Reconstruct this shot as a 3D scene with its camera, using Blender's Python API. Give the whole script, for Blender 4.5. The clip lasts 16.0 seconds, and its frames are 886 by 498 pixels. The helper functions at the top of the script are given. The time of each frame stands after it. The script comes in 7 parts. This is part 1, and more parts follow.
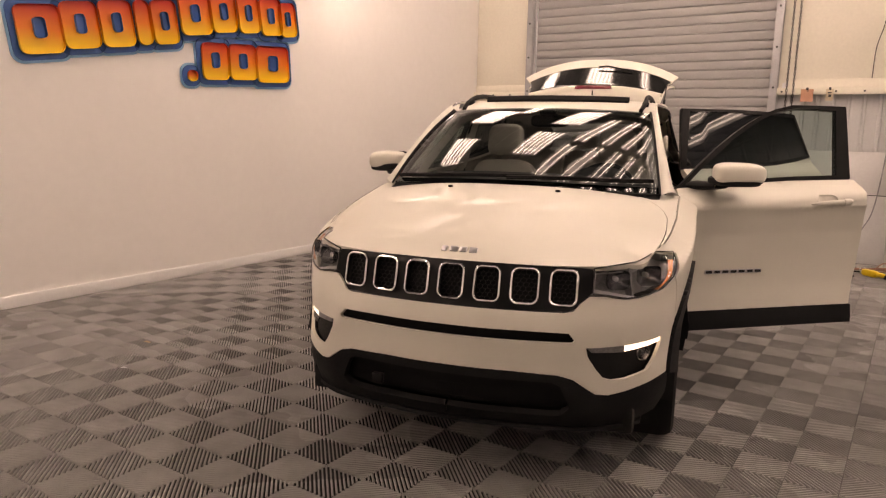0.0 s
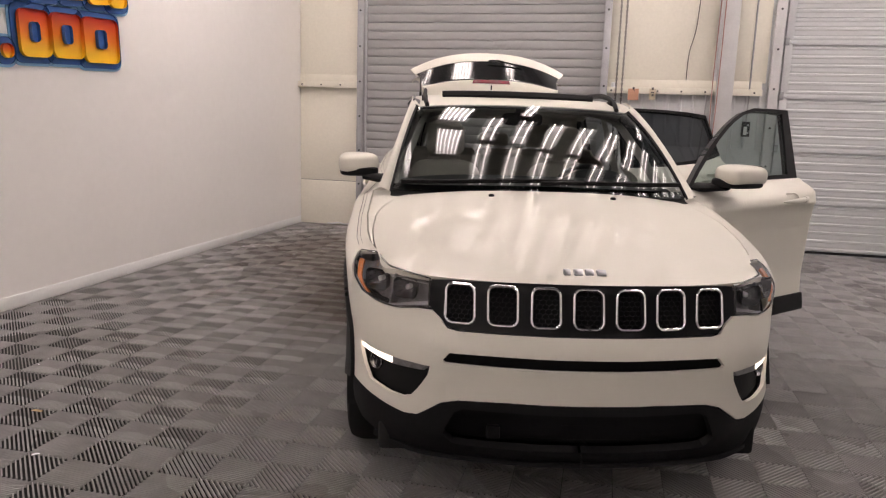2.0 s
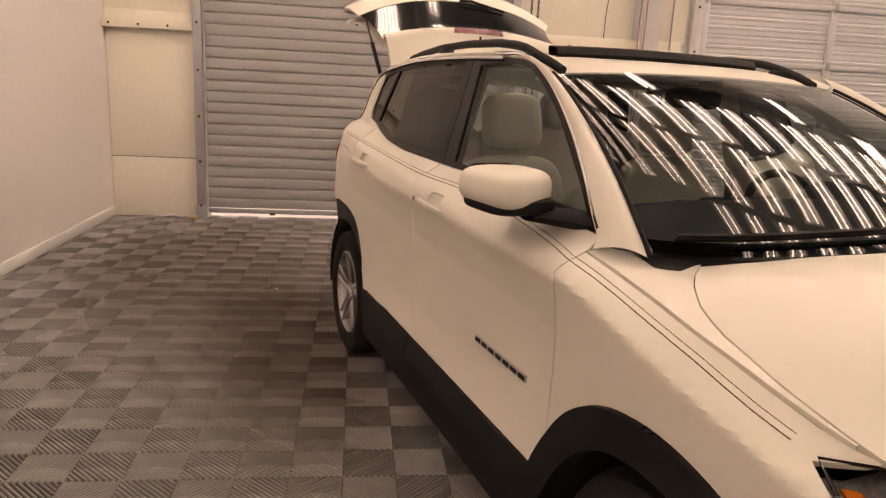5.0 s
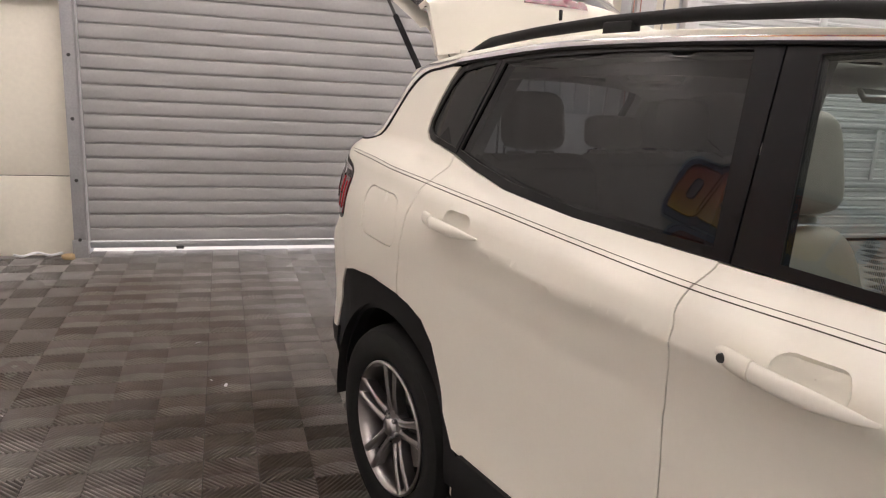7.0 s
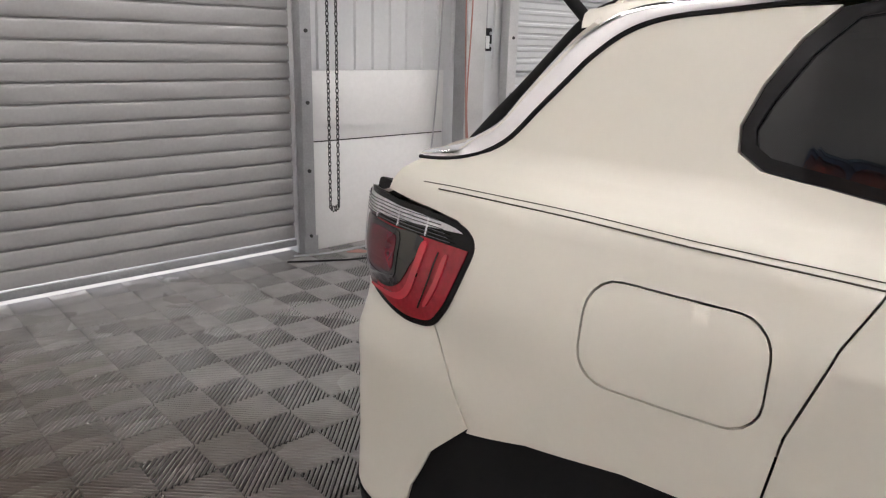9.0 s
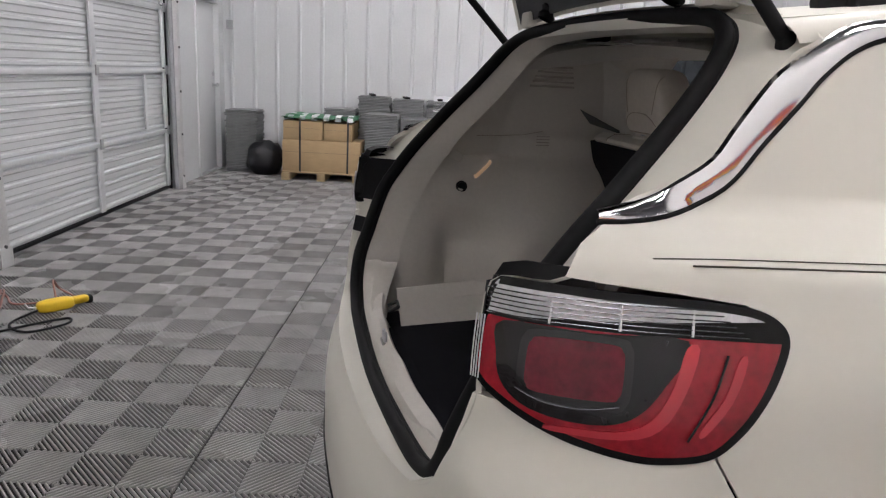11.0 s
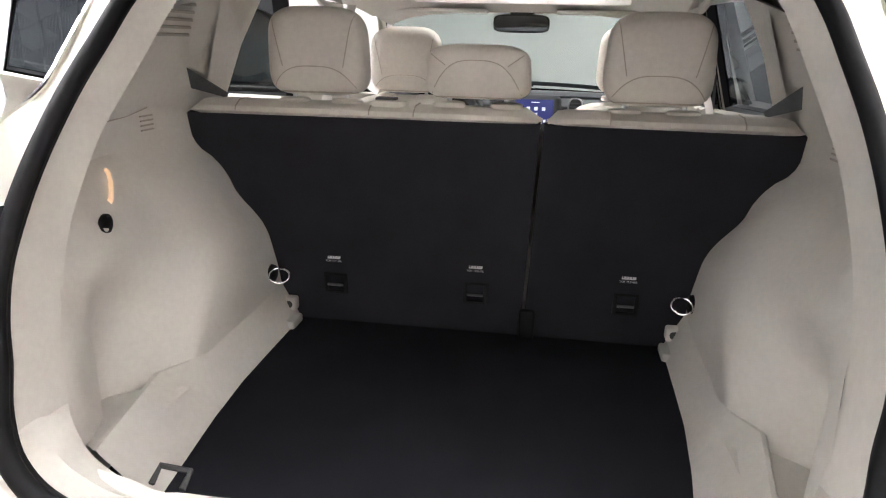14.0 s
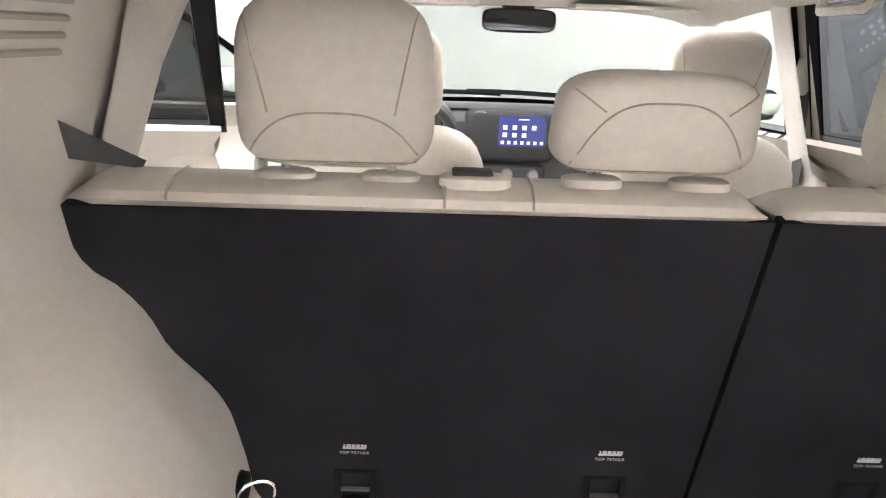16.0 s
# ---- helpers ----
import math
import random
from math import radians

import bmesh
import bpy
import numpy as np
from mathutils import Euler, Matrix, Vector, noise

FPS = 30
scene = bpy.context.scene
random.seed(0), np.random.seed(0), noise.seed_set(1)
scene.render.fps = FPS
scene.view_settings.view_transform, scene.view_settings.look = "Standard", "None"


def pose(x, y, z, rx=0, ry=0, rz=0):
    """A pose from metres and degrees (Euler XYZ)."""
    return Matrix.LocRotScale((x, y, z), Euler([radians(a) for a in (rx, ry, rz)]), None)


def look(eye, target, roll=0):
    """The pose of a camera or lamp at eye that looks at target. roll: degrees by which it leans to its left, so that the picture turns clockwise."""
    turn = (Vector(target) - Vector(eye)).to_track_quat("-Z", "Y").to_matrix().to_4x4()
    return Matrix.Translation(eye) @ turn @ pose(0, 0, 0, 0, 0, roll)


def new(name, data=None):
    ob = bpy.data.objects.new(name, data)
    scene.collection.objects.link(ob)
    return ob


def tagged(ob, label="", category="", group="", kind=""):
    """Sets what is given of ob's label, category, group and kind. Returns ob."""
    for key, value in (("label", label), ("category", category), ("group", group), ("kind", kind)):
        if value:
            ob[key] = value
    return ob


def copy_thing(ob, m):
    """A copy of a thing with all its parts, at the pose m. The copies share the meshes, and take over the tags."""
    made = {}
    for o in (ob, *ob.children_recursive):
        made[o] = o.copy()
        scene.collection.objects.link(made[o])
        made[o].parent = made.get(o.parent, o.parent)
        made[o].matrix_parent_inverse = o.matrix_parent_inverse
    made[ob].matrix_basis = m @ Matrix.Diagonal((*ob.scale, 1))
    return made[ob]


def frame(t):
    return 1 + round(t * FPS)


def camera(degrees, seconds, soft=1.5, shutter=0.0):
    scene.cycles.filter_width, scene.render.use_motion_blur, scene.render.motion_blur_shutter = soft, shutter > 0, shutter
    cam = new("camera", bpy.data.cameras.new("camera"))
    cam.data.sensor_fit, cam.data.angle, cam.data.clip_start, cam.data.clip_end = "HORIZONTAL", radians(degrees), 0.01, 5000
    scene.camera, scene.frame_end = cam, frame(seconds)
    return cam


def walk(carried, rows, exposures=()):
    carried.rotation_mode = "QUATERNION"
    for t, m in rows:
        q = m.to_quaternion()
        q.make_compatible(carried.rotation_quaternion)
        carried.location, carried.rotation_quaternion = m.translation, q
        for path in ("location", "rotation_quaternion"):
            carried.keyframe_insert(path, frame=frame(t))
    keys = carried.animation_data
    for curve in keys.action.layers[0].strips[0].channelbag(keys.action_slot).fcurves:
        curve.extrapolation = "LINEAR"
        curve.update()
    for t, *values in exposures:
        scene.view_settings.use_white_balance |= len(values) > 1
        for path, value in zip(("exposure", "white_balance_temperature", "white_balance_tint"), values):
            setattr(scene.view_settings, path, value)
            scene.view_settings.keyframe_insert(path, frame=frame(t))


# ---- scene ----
from mathutils import geometry

# ---- camera ----
cam = camera(64.2, 16.0, soft=1.2)
PATH = [
    (0, (0.863, -2.515, 1.413), (0.216, -0.652, 1.080), 1.18),
    (0.5, (0.532, -2.564, 1.442), (0.165, -0.627, 1.104), 1.42),
    (1, (0.153, -2.531, 1.437), (0.005, -0.566, 1.094), 1.66),
    (1.5, (-0.229, -2.419, 1.452), (-0.260, -0.450, 1.107), 1.77),
    (2, (-0.590, -2.244, 1.432), (-0.517, -0.275, 1.087), 1.82),
    (2.5, (-0.909, -1.982, 1.410), (-0.695, -0.027, 1.046), 1.92),
    (3, (-1.202, -1.681, 1.409), (-0.848, 0.249, 1.021), 2.03),
    (3.2, (-1.300, -1.538, 1.396), (-0.901, 0.381, 0.998), 1.86),
    (5.3, (-1.791, 0.124, 1.497), (-1.029, 1.917, 1.045), 2.97),
    (5.5, (-1.795, 0.311, 1.506), (-1.014, 2.096, 1.052), 2.93),
    (6, (-1.845, 0.755, 1.483), (-1.014, 2.517, 1.029), 3.02),
    (6.5, (-1.868, 1.185, 1.483), (-0.957, 2.904, 1.020), 3.05),
    (7, (-1.882, 1.624, 1.480), (-0.841, 3.268, 1.020), 3.29),
    (7.5, (-1.934, 2.041, 1.467), (-0.764, 3.596, 1.008), 3.55),
    (8, (-1.958, 2.465, 1.453), (-0.636, 3.892, 0.987), 3.23),
    (8.2, (-1.925, 2.675, 1.480), (-0.550, 4.037, 0.976), 2.35),
    (10.3, (-1.684, 4.189, 1.434), (0.251, 4.336, 0.954), 2.91),
    (10.5, (-1.643, 4.312, 1.443), (0.297, 4.264, 0.958), 2.83),
    (11, (-1.506, 4.607, 1.434), (0.368, 4.110, 0.942), 3.03),
    (11.5, (-1.338, 4.815, 1.421), (0.328, 3.813, 0.949), 3.23),
    (12, (-1.178, 5.023, 1.406), (0.130, 3.579, 0.954), 2.52),
    (12.5, (-0.958, 5.142, 1.386), (0.023, 3.458, 0.937), 1.99),
    (13, (-0.669, 5.182, 1.375), (0.027, 3.369, 0.899), 1.68),
    (13.5, (-0.394, 5.182, 1.376), (0.093, 3.315, 0.849), 1.41),
    (14, (-0.169, 5.071, 1.398), (0.125, 3.174, 0.836), 1.37),
    (14.5, (0.020, 4.829, 1.418), (0.184, 2.921, 0.843), 1.29),
    (15, (0.170, 4.626, 1.415), (0.254, 2.713, 0.839), 1.63),
    (15.5, (0.246, 4.436, 1.423), (0.282, 2.522, 0.845), 1.69),
    (16, (0.248, 4.315, 1.424), (0.228, 2.400, 0.848), 1.86),
]

EXPOSURES = [(0, -0.33, 8900, 32), (0.8, -0.35, 7250, 24), (1.5, -0.31, 6850, 23), (2.4, -0.32, 6980, 23), (3, -0.43, 8200, 28), (5.5, -0.35, 9400, 32), (6.0, -0.26, 9200, 32), (6.5, -0.12, 7150, 24), (7.2, 0.02, 6700, 18), (8, 0.02, 6350, 15), (10.3, -0.25, 6250, 14), (11, -0.17, 6100, 15), (11.5, 0.06, 6050, 15), (12.5, 0.55, 5950, 13), (13, 0.70, 6000, 12), (13.5, 1.02, 6050, 12), (14, 1.85, 6100, 12), (14.5, 2.33, 6150, 13), (15.2, 2.46, 6200, 13), (16, 2.6, 6250, 13)]
walk(cam, [(t, look(e, g, r)) for t, e, g, r in PATH], EXPOSURES)

# ---- light: a closed hall under tube fixtures, a little daylight under the doors ----
world = bpy.data.worlds.new("hall_world")
scene.world = world
world.use_nodes = True
sky = world.node_tree.nodes.new("ShaderNodeTexSky")
sky.sky_type, sky.sun_disc = "NISHITA", False
sky.sun_elevation, sky.sun_rotation = radians(40), radians(14.6)
world.node_tree.links.new(sky.outputs[0], world.node_tree.nodes["Background"].inputs[0])
world.node_tree.nodes["Background"].inputs[1].default_value = 0.12

sun_data = bpy.data.lights.new("sun", "SUN")
sun_data.energy, sun_data.angle, sun_data.color = 5.0, radians(0.5), (1.0, 0.95, 0.88)
new("sun", sun_data).matrix_world = pose(0, 0, 12, -50, 0, -14.6)

TUBE_POWER = 15.5
ROOM_TURN = -14.6
RM = pose(0, 0, 0, 0, 0, ROOM_TURN)
EAST, WEST, NORTH, SOUTH, TOP = 7.1, -4.19, 7.085, -5.6, 5.4


# ---- materials ----
def material(name, col, rough=0.5, metal=0.0, var=0.06, scale=6.0, fine=90.0, bump=0.0, bump_scale=250.0, coat=0.0, spec=0.5,
             emit=None, power=0.0, stretch=(1, 1, 1), rough_var=0.0):
    m = bpy.data.materials.new(name)
    m.use_nodes = True
    nt = m.node_tree
    b = nt.nodes["Principled BSDF"]
    b.inputs["Metallic"].default_value = metal
    b.inputs["Roughness"].default_value = rough
    b.inputs["Coat Weight"].default_value = coat
    b.inputs["Coat Roughness"].default_value = 0.03
    b.inputs["Specular IOR Level"].default_value = spec
    tc = nt.nodes.new("ShaderNodeTexCoord")
    mp = nt.nodes.new("ShaderNodeMapping")
    mp.inputs["Scale"].default_value = stretch
    nt.links.new(tc.outputs["Object"], mp.inputs[0])
    if var > 0:
        n1, n2 = nt.nodes.new("ShaderNodeTexNoise"), nt.nodes.new("ShaderNodeTexNoise")
        n1.inputs["Scale"].default_value, n2.inputs["Scale"].default_value = scale, fine
        n1.inputs["Detail"].default_value = 4
        for n in (n1, n2):
            nt.links.new(mp.outputs[0], n.inputs["Vector"])
        add = nt.nodes.new("ShaderNodeMath")
        add.operation = "ADD"
        nt.links.new(n1.outputs["Fac"], add.inputs[0])
        nt.links.new(n2.outputs["Fac"], add.inputs[1])
        ramp = nt.nodes.new("ShaderNodeMapRange")
        ramp.inputs["From Min"].default_value, ramp.inputs["From Max"].default_value = 0.6, 1.4
        ramp.inputs["To Min"].default_value, ramp.inputs["To Max"].default_value = 1 - var, 1 + var
        nt.links.new(add.outputs[0], ramp.inputs["Value"])
        mul = nt.nodes.new("ShaderNodeMix")
        mul.data_type, mul.blend_type = "RGBA", "MULTIPLY"
        mul.inputs["Factor"].default_value = 1.0
        mul.inputs["A"].default_value = (*col, 1)
        nt.links.new(ramp.outputs[0], mul.inputs["B"])
        nt.links.new(mul.outputs["Result"], b.inputs["Base Color"])
        if rough_var:
            rr = nt.nodes.new("ShaderNodeMapRange")
            rr.inputs["From Min"].default_value, rr.inputs["From Max"].default_value = 0.3, 0.7
            rr.inputs["To Min"].default_value, rr.inputs["To Max"].default_value = rough - rough_var, rough + rough_var
            nt.links.new(n1.outputs["Fac"], rr.inputs["Value"])
            nt.links.new(rr.outputs[0], b.inputs["Roughness"])
    else:
        b.inputs["Base Color"].default_value = (*col, 1)
    if bump:
        nb = nt.nodes.new("ShaderNodeTexNoise")
        nb.inputs["Scale"].default_value = bump_scale
        nb.inputs["Detail"].default_value = 3
        nt.links.new(mp.outputs[0], nb.inputs["Vector"])
        bp = nt.nodes.new("ShaderNodeBump")
        bp.inputs["Strength"].default_value = bump
        bp.inputs["Distance"].default_value = 0.002
        nt.links.new(nb.outputs["Fac"], bp.inputs["Height"])
        nt.links.new(bp.outputs[0], b.inputs["Normal"])
    if emit:
        b.inputs["Emission Color"].default_value = (*emit, 1)
        b.inputs["Emission Strength"].default_value = power
    return m


def glass(name, tint, gloss=1.5, rough=0.0):
    m = bpy.data.materials.new(name)
    m.use_nodes = True
    nt = m.node_tree
    nt.nodes.remove(nt.nodes["Principled BSDF"])
    out = nt.nodes["Material Output"]
    tr, gl, mx, lw, pw, ma = (nt.nodes.new(k) for k in ("ShaderNodeBsdfTransparent", "ShaderNodeBsdfGlossy", "ShaderNodeMixShader", "ShaderNodeLayerWeight", "ShaderNodeMath", "ShaderNodeMath"))
    tr.inputs[0].default_value = (*tint, 1)
    gl.inputs["Roughness"].default_value = rough
    base = ((gloss - 1) / (gloss + 1)) ** 2
    lw.inputs[0].default_value = 0.5
    pw.operation, pw.inputs[1].default_value = "POWER", 5.0
    ma.operation, ma.inputs[1].default_value, ma.inputs[2].default_value = "MULTIPLY_ADD", 1 - base, base
    nt.links.new(lw.outputs["Facing"], pw.inputs[0])
    nt.links.new(pw.outputs[0], ma.inputs[0])
    nt.links.new(ma.outputs[0], mx.inputs[0])
    nt.links.new(tr.outputs[0], mx.inputs[1])
    nt.links.new(gl.outputs[0], mx.inputs[2])
    nt.links.new(mx.outputs[0], out.inputs[0])
    return m


PAINT = material("ivory_paint", (0.725, 0.702, 0.628), 0.5, var=0.012, scale=3, coat=0.26, spec=0.12)
BLACK = material("black_grained_plastic", (0.009, 0.009, 0.010), 0.62, var=0.15, bump=0.25, bump_scale=900, spec=0.2)
GLOSS = material("gloss_black", (0.008, 0.008, 0.009), 0.12, var=0, coat=0.6)
BEZEL = material("satin_black", (0.006, 0.006, 0.007), 0.22, var=0.05, spec=0.3)
MESH = material("black_honeycomb", (0.004, 0.004, 0.005), 0.7, var=0, spec=0.2)
CHROME = material("chrome", (0.86, 0.86, 0.88), 0.09, metal=1, var=0.03)
SILVER = material("satin_silver", (0.55, 0.55, 0.57), 0.32, metal=1, var=0.05)
ALLOY = material("machined_alloy", (0.44, 0.42, 0.42), 0.30, metal=1, var=0.06, scale=20)
ALLOY_DARK = material("painted_alloy_pocket", (0.05, 0.047, 0.047), 0.45, metal=0.6, var=0.1)
FRAME = material("black_window_trim", (0.006, 0.006, 0.007), 0.3, var=0.1, spec=0.18)
BOWL = material("lamp_bowl", (0.22, 0.22, 0.235), 0.25, metal=1, var=0.1)
RUBBER = material("tyre_rubber", (0.010, 0.010, 0.010), 0.85, var=0.2, bump=0.3, bump_scale=300, spec=0.25)
SEAL = material("black_rubber_seal", (0.009, 0.009, 0.010), 0.65, var=0.2, scale=30, spec=0.2)
WELL = material("wheel_well_liner", (0.01, 0.01, 0.01), 0.9, var=0.1)
STEEL = material("brake_steel", (0.35, 0.34, 0.33), 0.35, metal=1, var=0.15, scale=40)
CLEAR = glass("window_glass", (0.38, 0.46, 0.445), 1.5)
SCREEN_GLASS = glass("windscreen_glass", (0.32, 0.36, 0.355), 1.58)
PRIVACY = glass("privacy_glass", (0.062, 0.070, 0.078), 1.5)
LENS = glass("clear_lens", (0.93, 0.93, 0.93), 1.45)
RED = material("red_lens", (0.28, 0.008, 0.018), 0.25, var=0.25, scale=30, coat=0.9, spec=0.3)
RED_BRIGHT = material("light_guide_red", (0.50, 0.026, 0.042), 0.2, var=0.05, coat=1)
RED_DARK = material("smoked_red_lens", (0.12, 0.008, 0.018), 0.15, var=0.3, scale=25, coat=0.8, spec=0.2)
SMOKE = material("smoked_lens", (0.014, 0.011, 0.013), 0.12, var=0.3, scale=25, coat=0.7, spec=0.2)
WHITE_LENS = material("fluted_clear_lens", (0.62, 0.62, 0.64), 0.30, metal=0.0, var=0.2, scale=24, fine=160, coat=0.8)
AMBER = material("amber_lens", (0.65, 0.16, 0.02), 0.15, var=0.05, coat=1)
LAMP_GREY = material("lamp_housing", (0.24, 0.24, 0.25), 0.3, metal=0.45, var=0.4, scale=38, fine=120)
DRL = material("lit_led_strip", (0.9, 0.9, 0.9), 0.3, var=0, emit=(1.0, 0.88, 0.70), power=3.0)
TRIM = material("beige_grained_trim", (0.62, 0.585, 0.535), 0.55, var=0.05, scale=4, bump=0.2, bump_scale=1400)
# trim darkened for the cargo vents, their shade put into the colour
VENT = material("shadowed_vent_trim", (0.40, 0.365, 0.32), 0.7, var=0.05)
LEATHER = material("beige_leather", (0.60, 0.553, 0.495), 0.48, var=0.07, scale=7, bump=0.3, bump_scale=600)
LEATHER_SEAM = material("beige_stitching", (0.40, 0.35, 0.29), 0.8, var=0.1)
CLOTH = material("light_headliner_cloth", (0.64, 0.612, 0.578), 0.9, var=0.06, bump=0.3, bump_scale=900)
CARPET = material("black_carpet", (0.014, 0.014, 0.0175), 0.97, var=0.25, scale=9, fine=500, bump=0.5, bump_scale=1300, spec=0.1)
# lighter copy of the carpet: the light falling on the backrest, put into colour
SEAT_CARPET_LIT = material("black_carpet_lit_backrest", (0.026, 0.0255, 0.030), 0.97, var=0.2, scale=9, fine=500, bump=0.5, bump_scale=1300, spec=0.1)
DASH = material("dark_grey_dash", (0.035, 0.036, 0.039), 0.6, var=0.1, bump=0.2, bump_scale=900)
DASH_LIGHT = material("grey_dash_band", (0.075, 0.078, 0.082), 0.5, var=0.05, bump=0.2, bump_scale=900)
BELT = material("grey_webbing", (0.10, 0.105, 0.11), 0.8, var=0.15, bump=0.3, bump_scale=800)
LCD = material("lit_display", (0.02, 0.02, 0.06), 0.2, var=0, emit=(0.10, 0.12, 0.42), power=0.10)
ICON = material("display_icons", (0.8, 0.8, 0.85), 0.4, var=0, emit=(0.75, 0.75, 0.95), power=0.16)
PRINT = material("white_print", (0.72, 0.72, 0.72), 0.6, var=0.1)
GLOW = material("lit_cargo_lamp", (0.9, 0.7, 0.5), 0.4, var=0, emit=(1.0, 0.60, 0.32), power=0.15)
MIRROR = material("mirror_glass", (0.16, 0.17, 0.18), 0.02, metal=1, var=0)
PIN = material("dark_gold_pinstripe", (0.05, 0.04, 0.025), 0.4, var=0.1)

WALLPAINT = material("white_wall_paint", (0.81, 0.79, 0.765), 0.55, var=0.022, scale=0.9, fine=14, bump=0.06, bump_scale=60)
CREAM = material("cream_sheet_panel", (0.80, 0.765, 0.665), 0.55, var=0.05, scale=1.4, fine=30, bump=0.05, bump_scale=60)
WHITE_PANEL = material("white_sheet_panel", (0.82, 0.82, 0.815), 0.5, var=0.04, scale=1.6, fine=40)
METAL_WHITE = material("white_ribbed_steel", (0.63, 0.64, 0.65), 0.42, var=0.05, scale=2, fine=40, rough_var=0.06)
CURTAIN = material("grey_roller_slat", (0.37, 0.367, 0.366), 0.5, metal=0.1, var=0.07, scale=3, fine=50, rough_var=0.08)
POSTWHITE = material("dull_white_steel", (0.56, 0.56, 0.56), 0.5, var=0.10, scale=6, fine=60)
GALV = material("grey_steel_frame", (0.40, 0.405, 0.42), 0.45, metal=0.4, var=0.14, scale=8, fine=70)
DARKSTEEL = material("dark_bolt", (0.06, 0.06, 0.06), 0.5, metal=0.6, var=0.2)
TILE = material("grey_floor_tile", (0.275, 0.267, 0.264), 0.27, var=0.15, scale=0.8, fine=9, rough_var=0.07)


def brown_patch(m, centre, size):
    """Darkens the floor colour towards brown in a patch round a point of the hall."""
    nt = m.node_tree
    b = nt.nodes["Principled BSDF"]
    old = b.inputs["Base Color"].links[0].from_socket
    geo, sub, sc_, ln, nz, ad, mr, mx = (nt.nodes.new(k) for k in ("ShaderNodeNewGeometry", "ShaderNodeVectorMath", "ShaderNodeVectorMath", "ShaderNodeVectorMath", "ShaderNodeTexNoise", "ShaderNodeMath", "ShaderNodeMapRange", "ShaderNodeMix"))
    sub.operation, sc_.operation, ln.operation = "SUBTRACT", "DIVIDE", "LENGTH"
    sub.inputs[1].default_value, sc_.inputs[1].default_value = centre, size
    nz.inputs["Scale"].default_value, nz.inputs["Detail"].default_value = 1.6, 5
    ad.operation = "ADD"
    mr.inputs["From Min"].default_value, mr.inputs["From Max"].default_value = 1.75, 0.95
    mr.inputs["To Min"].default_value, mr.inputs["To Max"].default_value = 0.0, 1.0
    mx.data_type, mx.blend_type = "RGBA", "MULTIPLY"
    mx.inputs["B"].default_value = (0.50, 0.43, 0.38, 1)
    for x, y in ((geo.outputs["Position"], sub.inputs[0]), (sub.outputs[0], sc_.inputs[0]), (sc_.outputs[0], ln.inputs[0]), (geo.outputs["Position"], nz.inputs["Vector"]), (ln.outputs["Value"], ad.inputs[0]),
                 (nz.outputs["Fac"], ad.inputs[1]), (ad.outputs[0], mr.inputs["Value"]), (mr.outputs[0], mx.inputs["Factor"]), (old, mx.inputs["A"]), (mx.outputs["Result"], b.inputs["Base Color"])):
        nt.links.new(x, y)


brown_patch(TILE, RM @ Vector((-2.75, 5.0, 0)), (1.25, 2.2, 1.0))
brown_patch(TILE, RM @ Vector((-2.0, 3.2, 0)), (0.50, 1.25, 1.0))
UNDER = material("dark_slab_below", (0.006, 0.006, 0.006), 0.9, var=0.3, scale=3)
YARD = material("pale_yard_concrete", (0.5, 0.49, 0.46), 0.8, var=0.12, scale=3)
CARD = material("brown_cardboard", (0.46, 0.33, 0.18), 0.8, var=0.1, scale=8, stretch=(1, 1, 4))
PINE = material("pale_pallet_wood", (0.52, 0.39, 0.22), 0.75, var=0.18, scale=9, stretch=(1, 6, 6))
PLY = material("grey_stacked_tile", (0.23, 0.235, 0.24), 0.6, var=0.15, scale=14)
BLACKBAG = material("black_plastic_bag", (0.014, 0.014, 0.017), 0.35, var=0.2)
ORANGE = material("faded_red_cord", (0.36, 0.18, 0.15), 0.6, var=0.15)
YELLOW = material("yellow_plastic", (0.75, 0.50, 0.02), 0.4, var=0.06)
BLUE = material("sign_blue", (0.03, 0.12, 0.36), 0.5, var=0.05)
SKYBLUE = material("sign_light_blue", (0.25, 0.50, 0.70), 0.5, var=0.05)
GREEN = material("green_wrap", (0.05, 0.19, 0.09), 0.5, var=0.2, scale=20)
CLOTHWHITE = material("white_rag", (0.72, 0.72, 0.74), 0.9, var=0.08, scale=20)
PAPER_RED = material("orange_notice", (0.62, 0.33, 0.22), 0.7, var=0.1)
PAPER_TAN = material("tan_notice", (0.62, 0.54, 0.40), 0.7, var=0.1)
TUBE = material("lit_tube", (1, 1, 1), 0.4, var=0, emit=(1.0, 0.955, 0.90), power=TUBE_POWER)
FIXTURE = material("white_fixture", (0.72, 0.72, 0.71), 0.45, var=0.03)


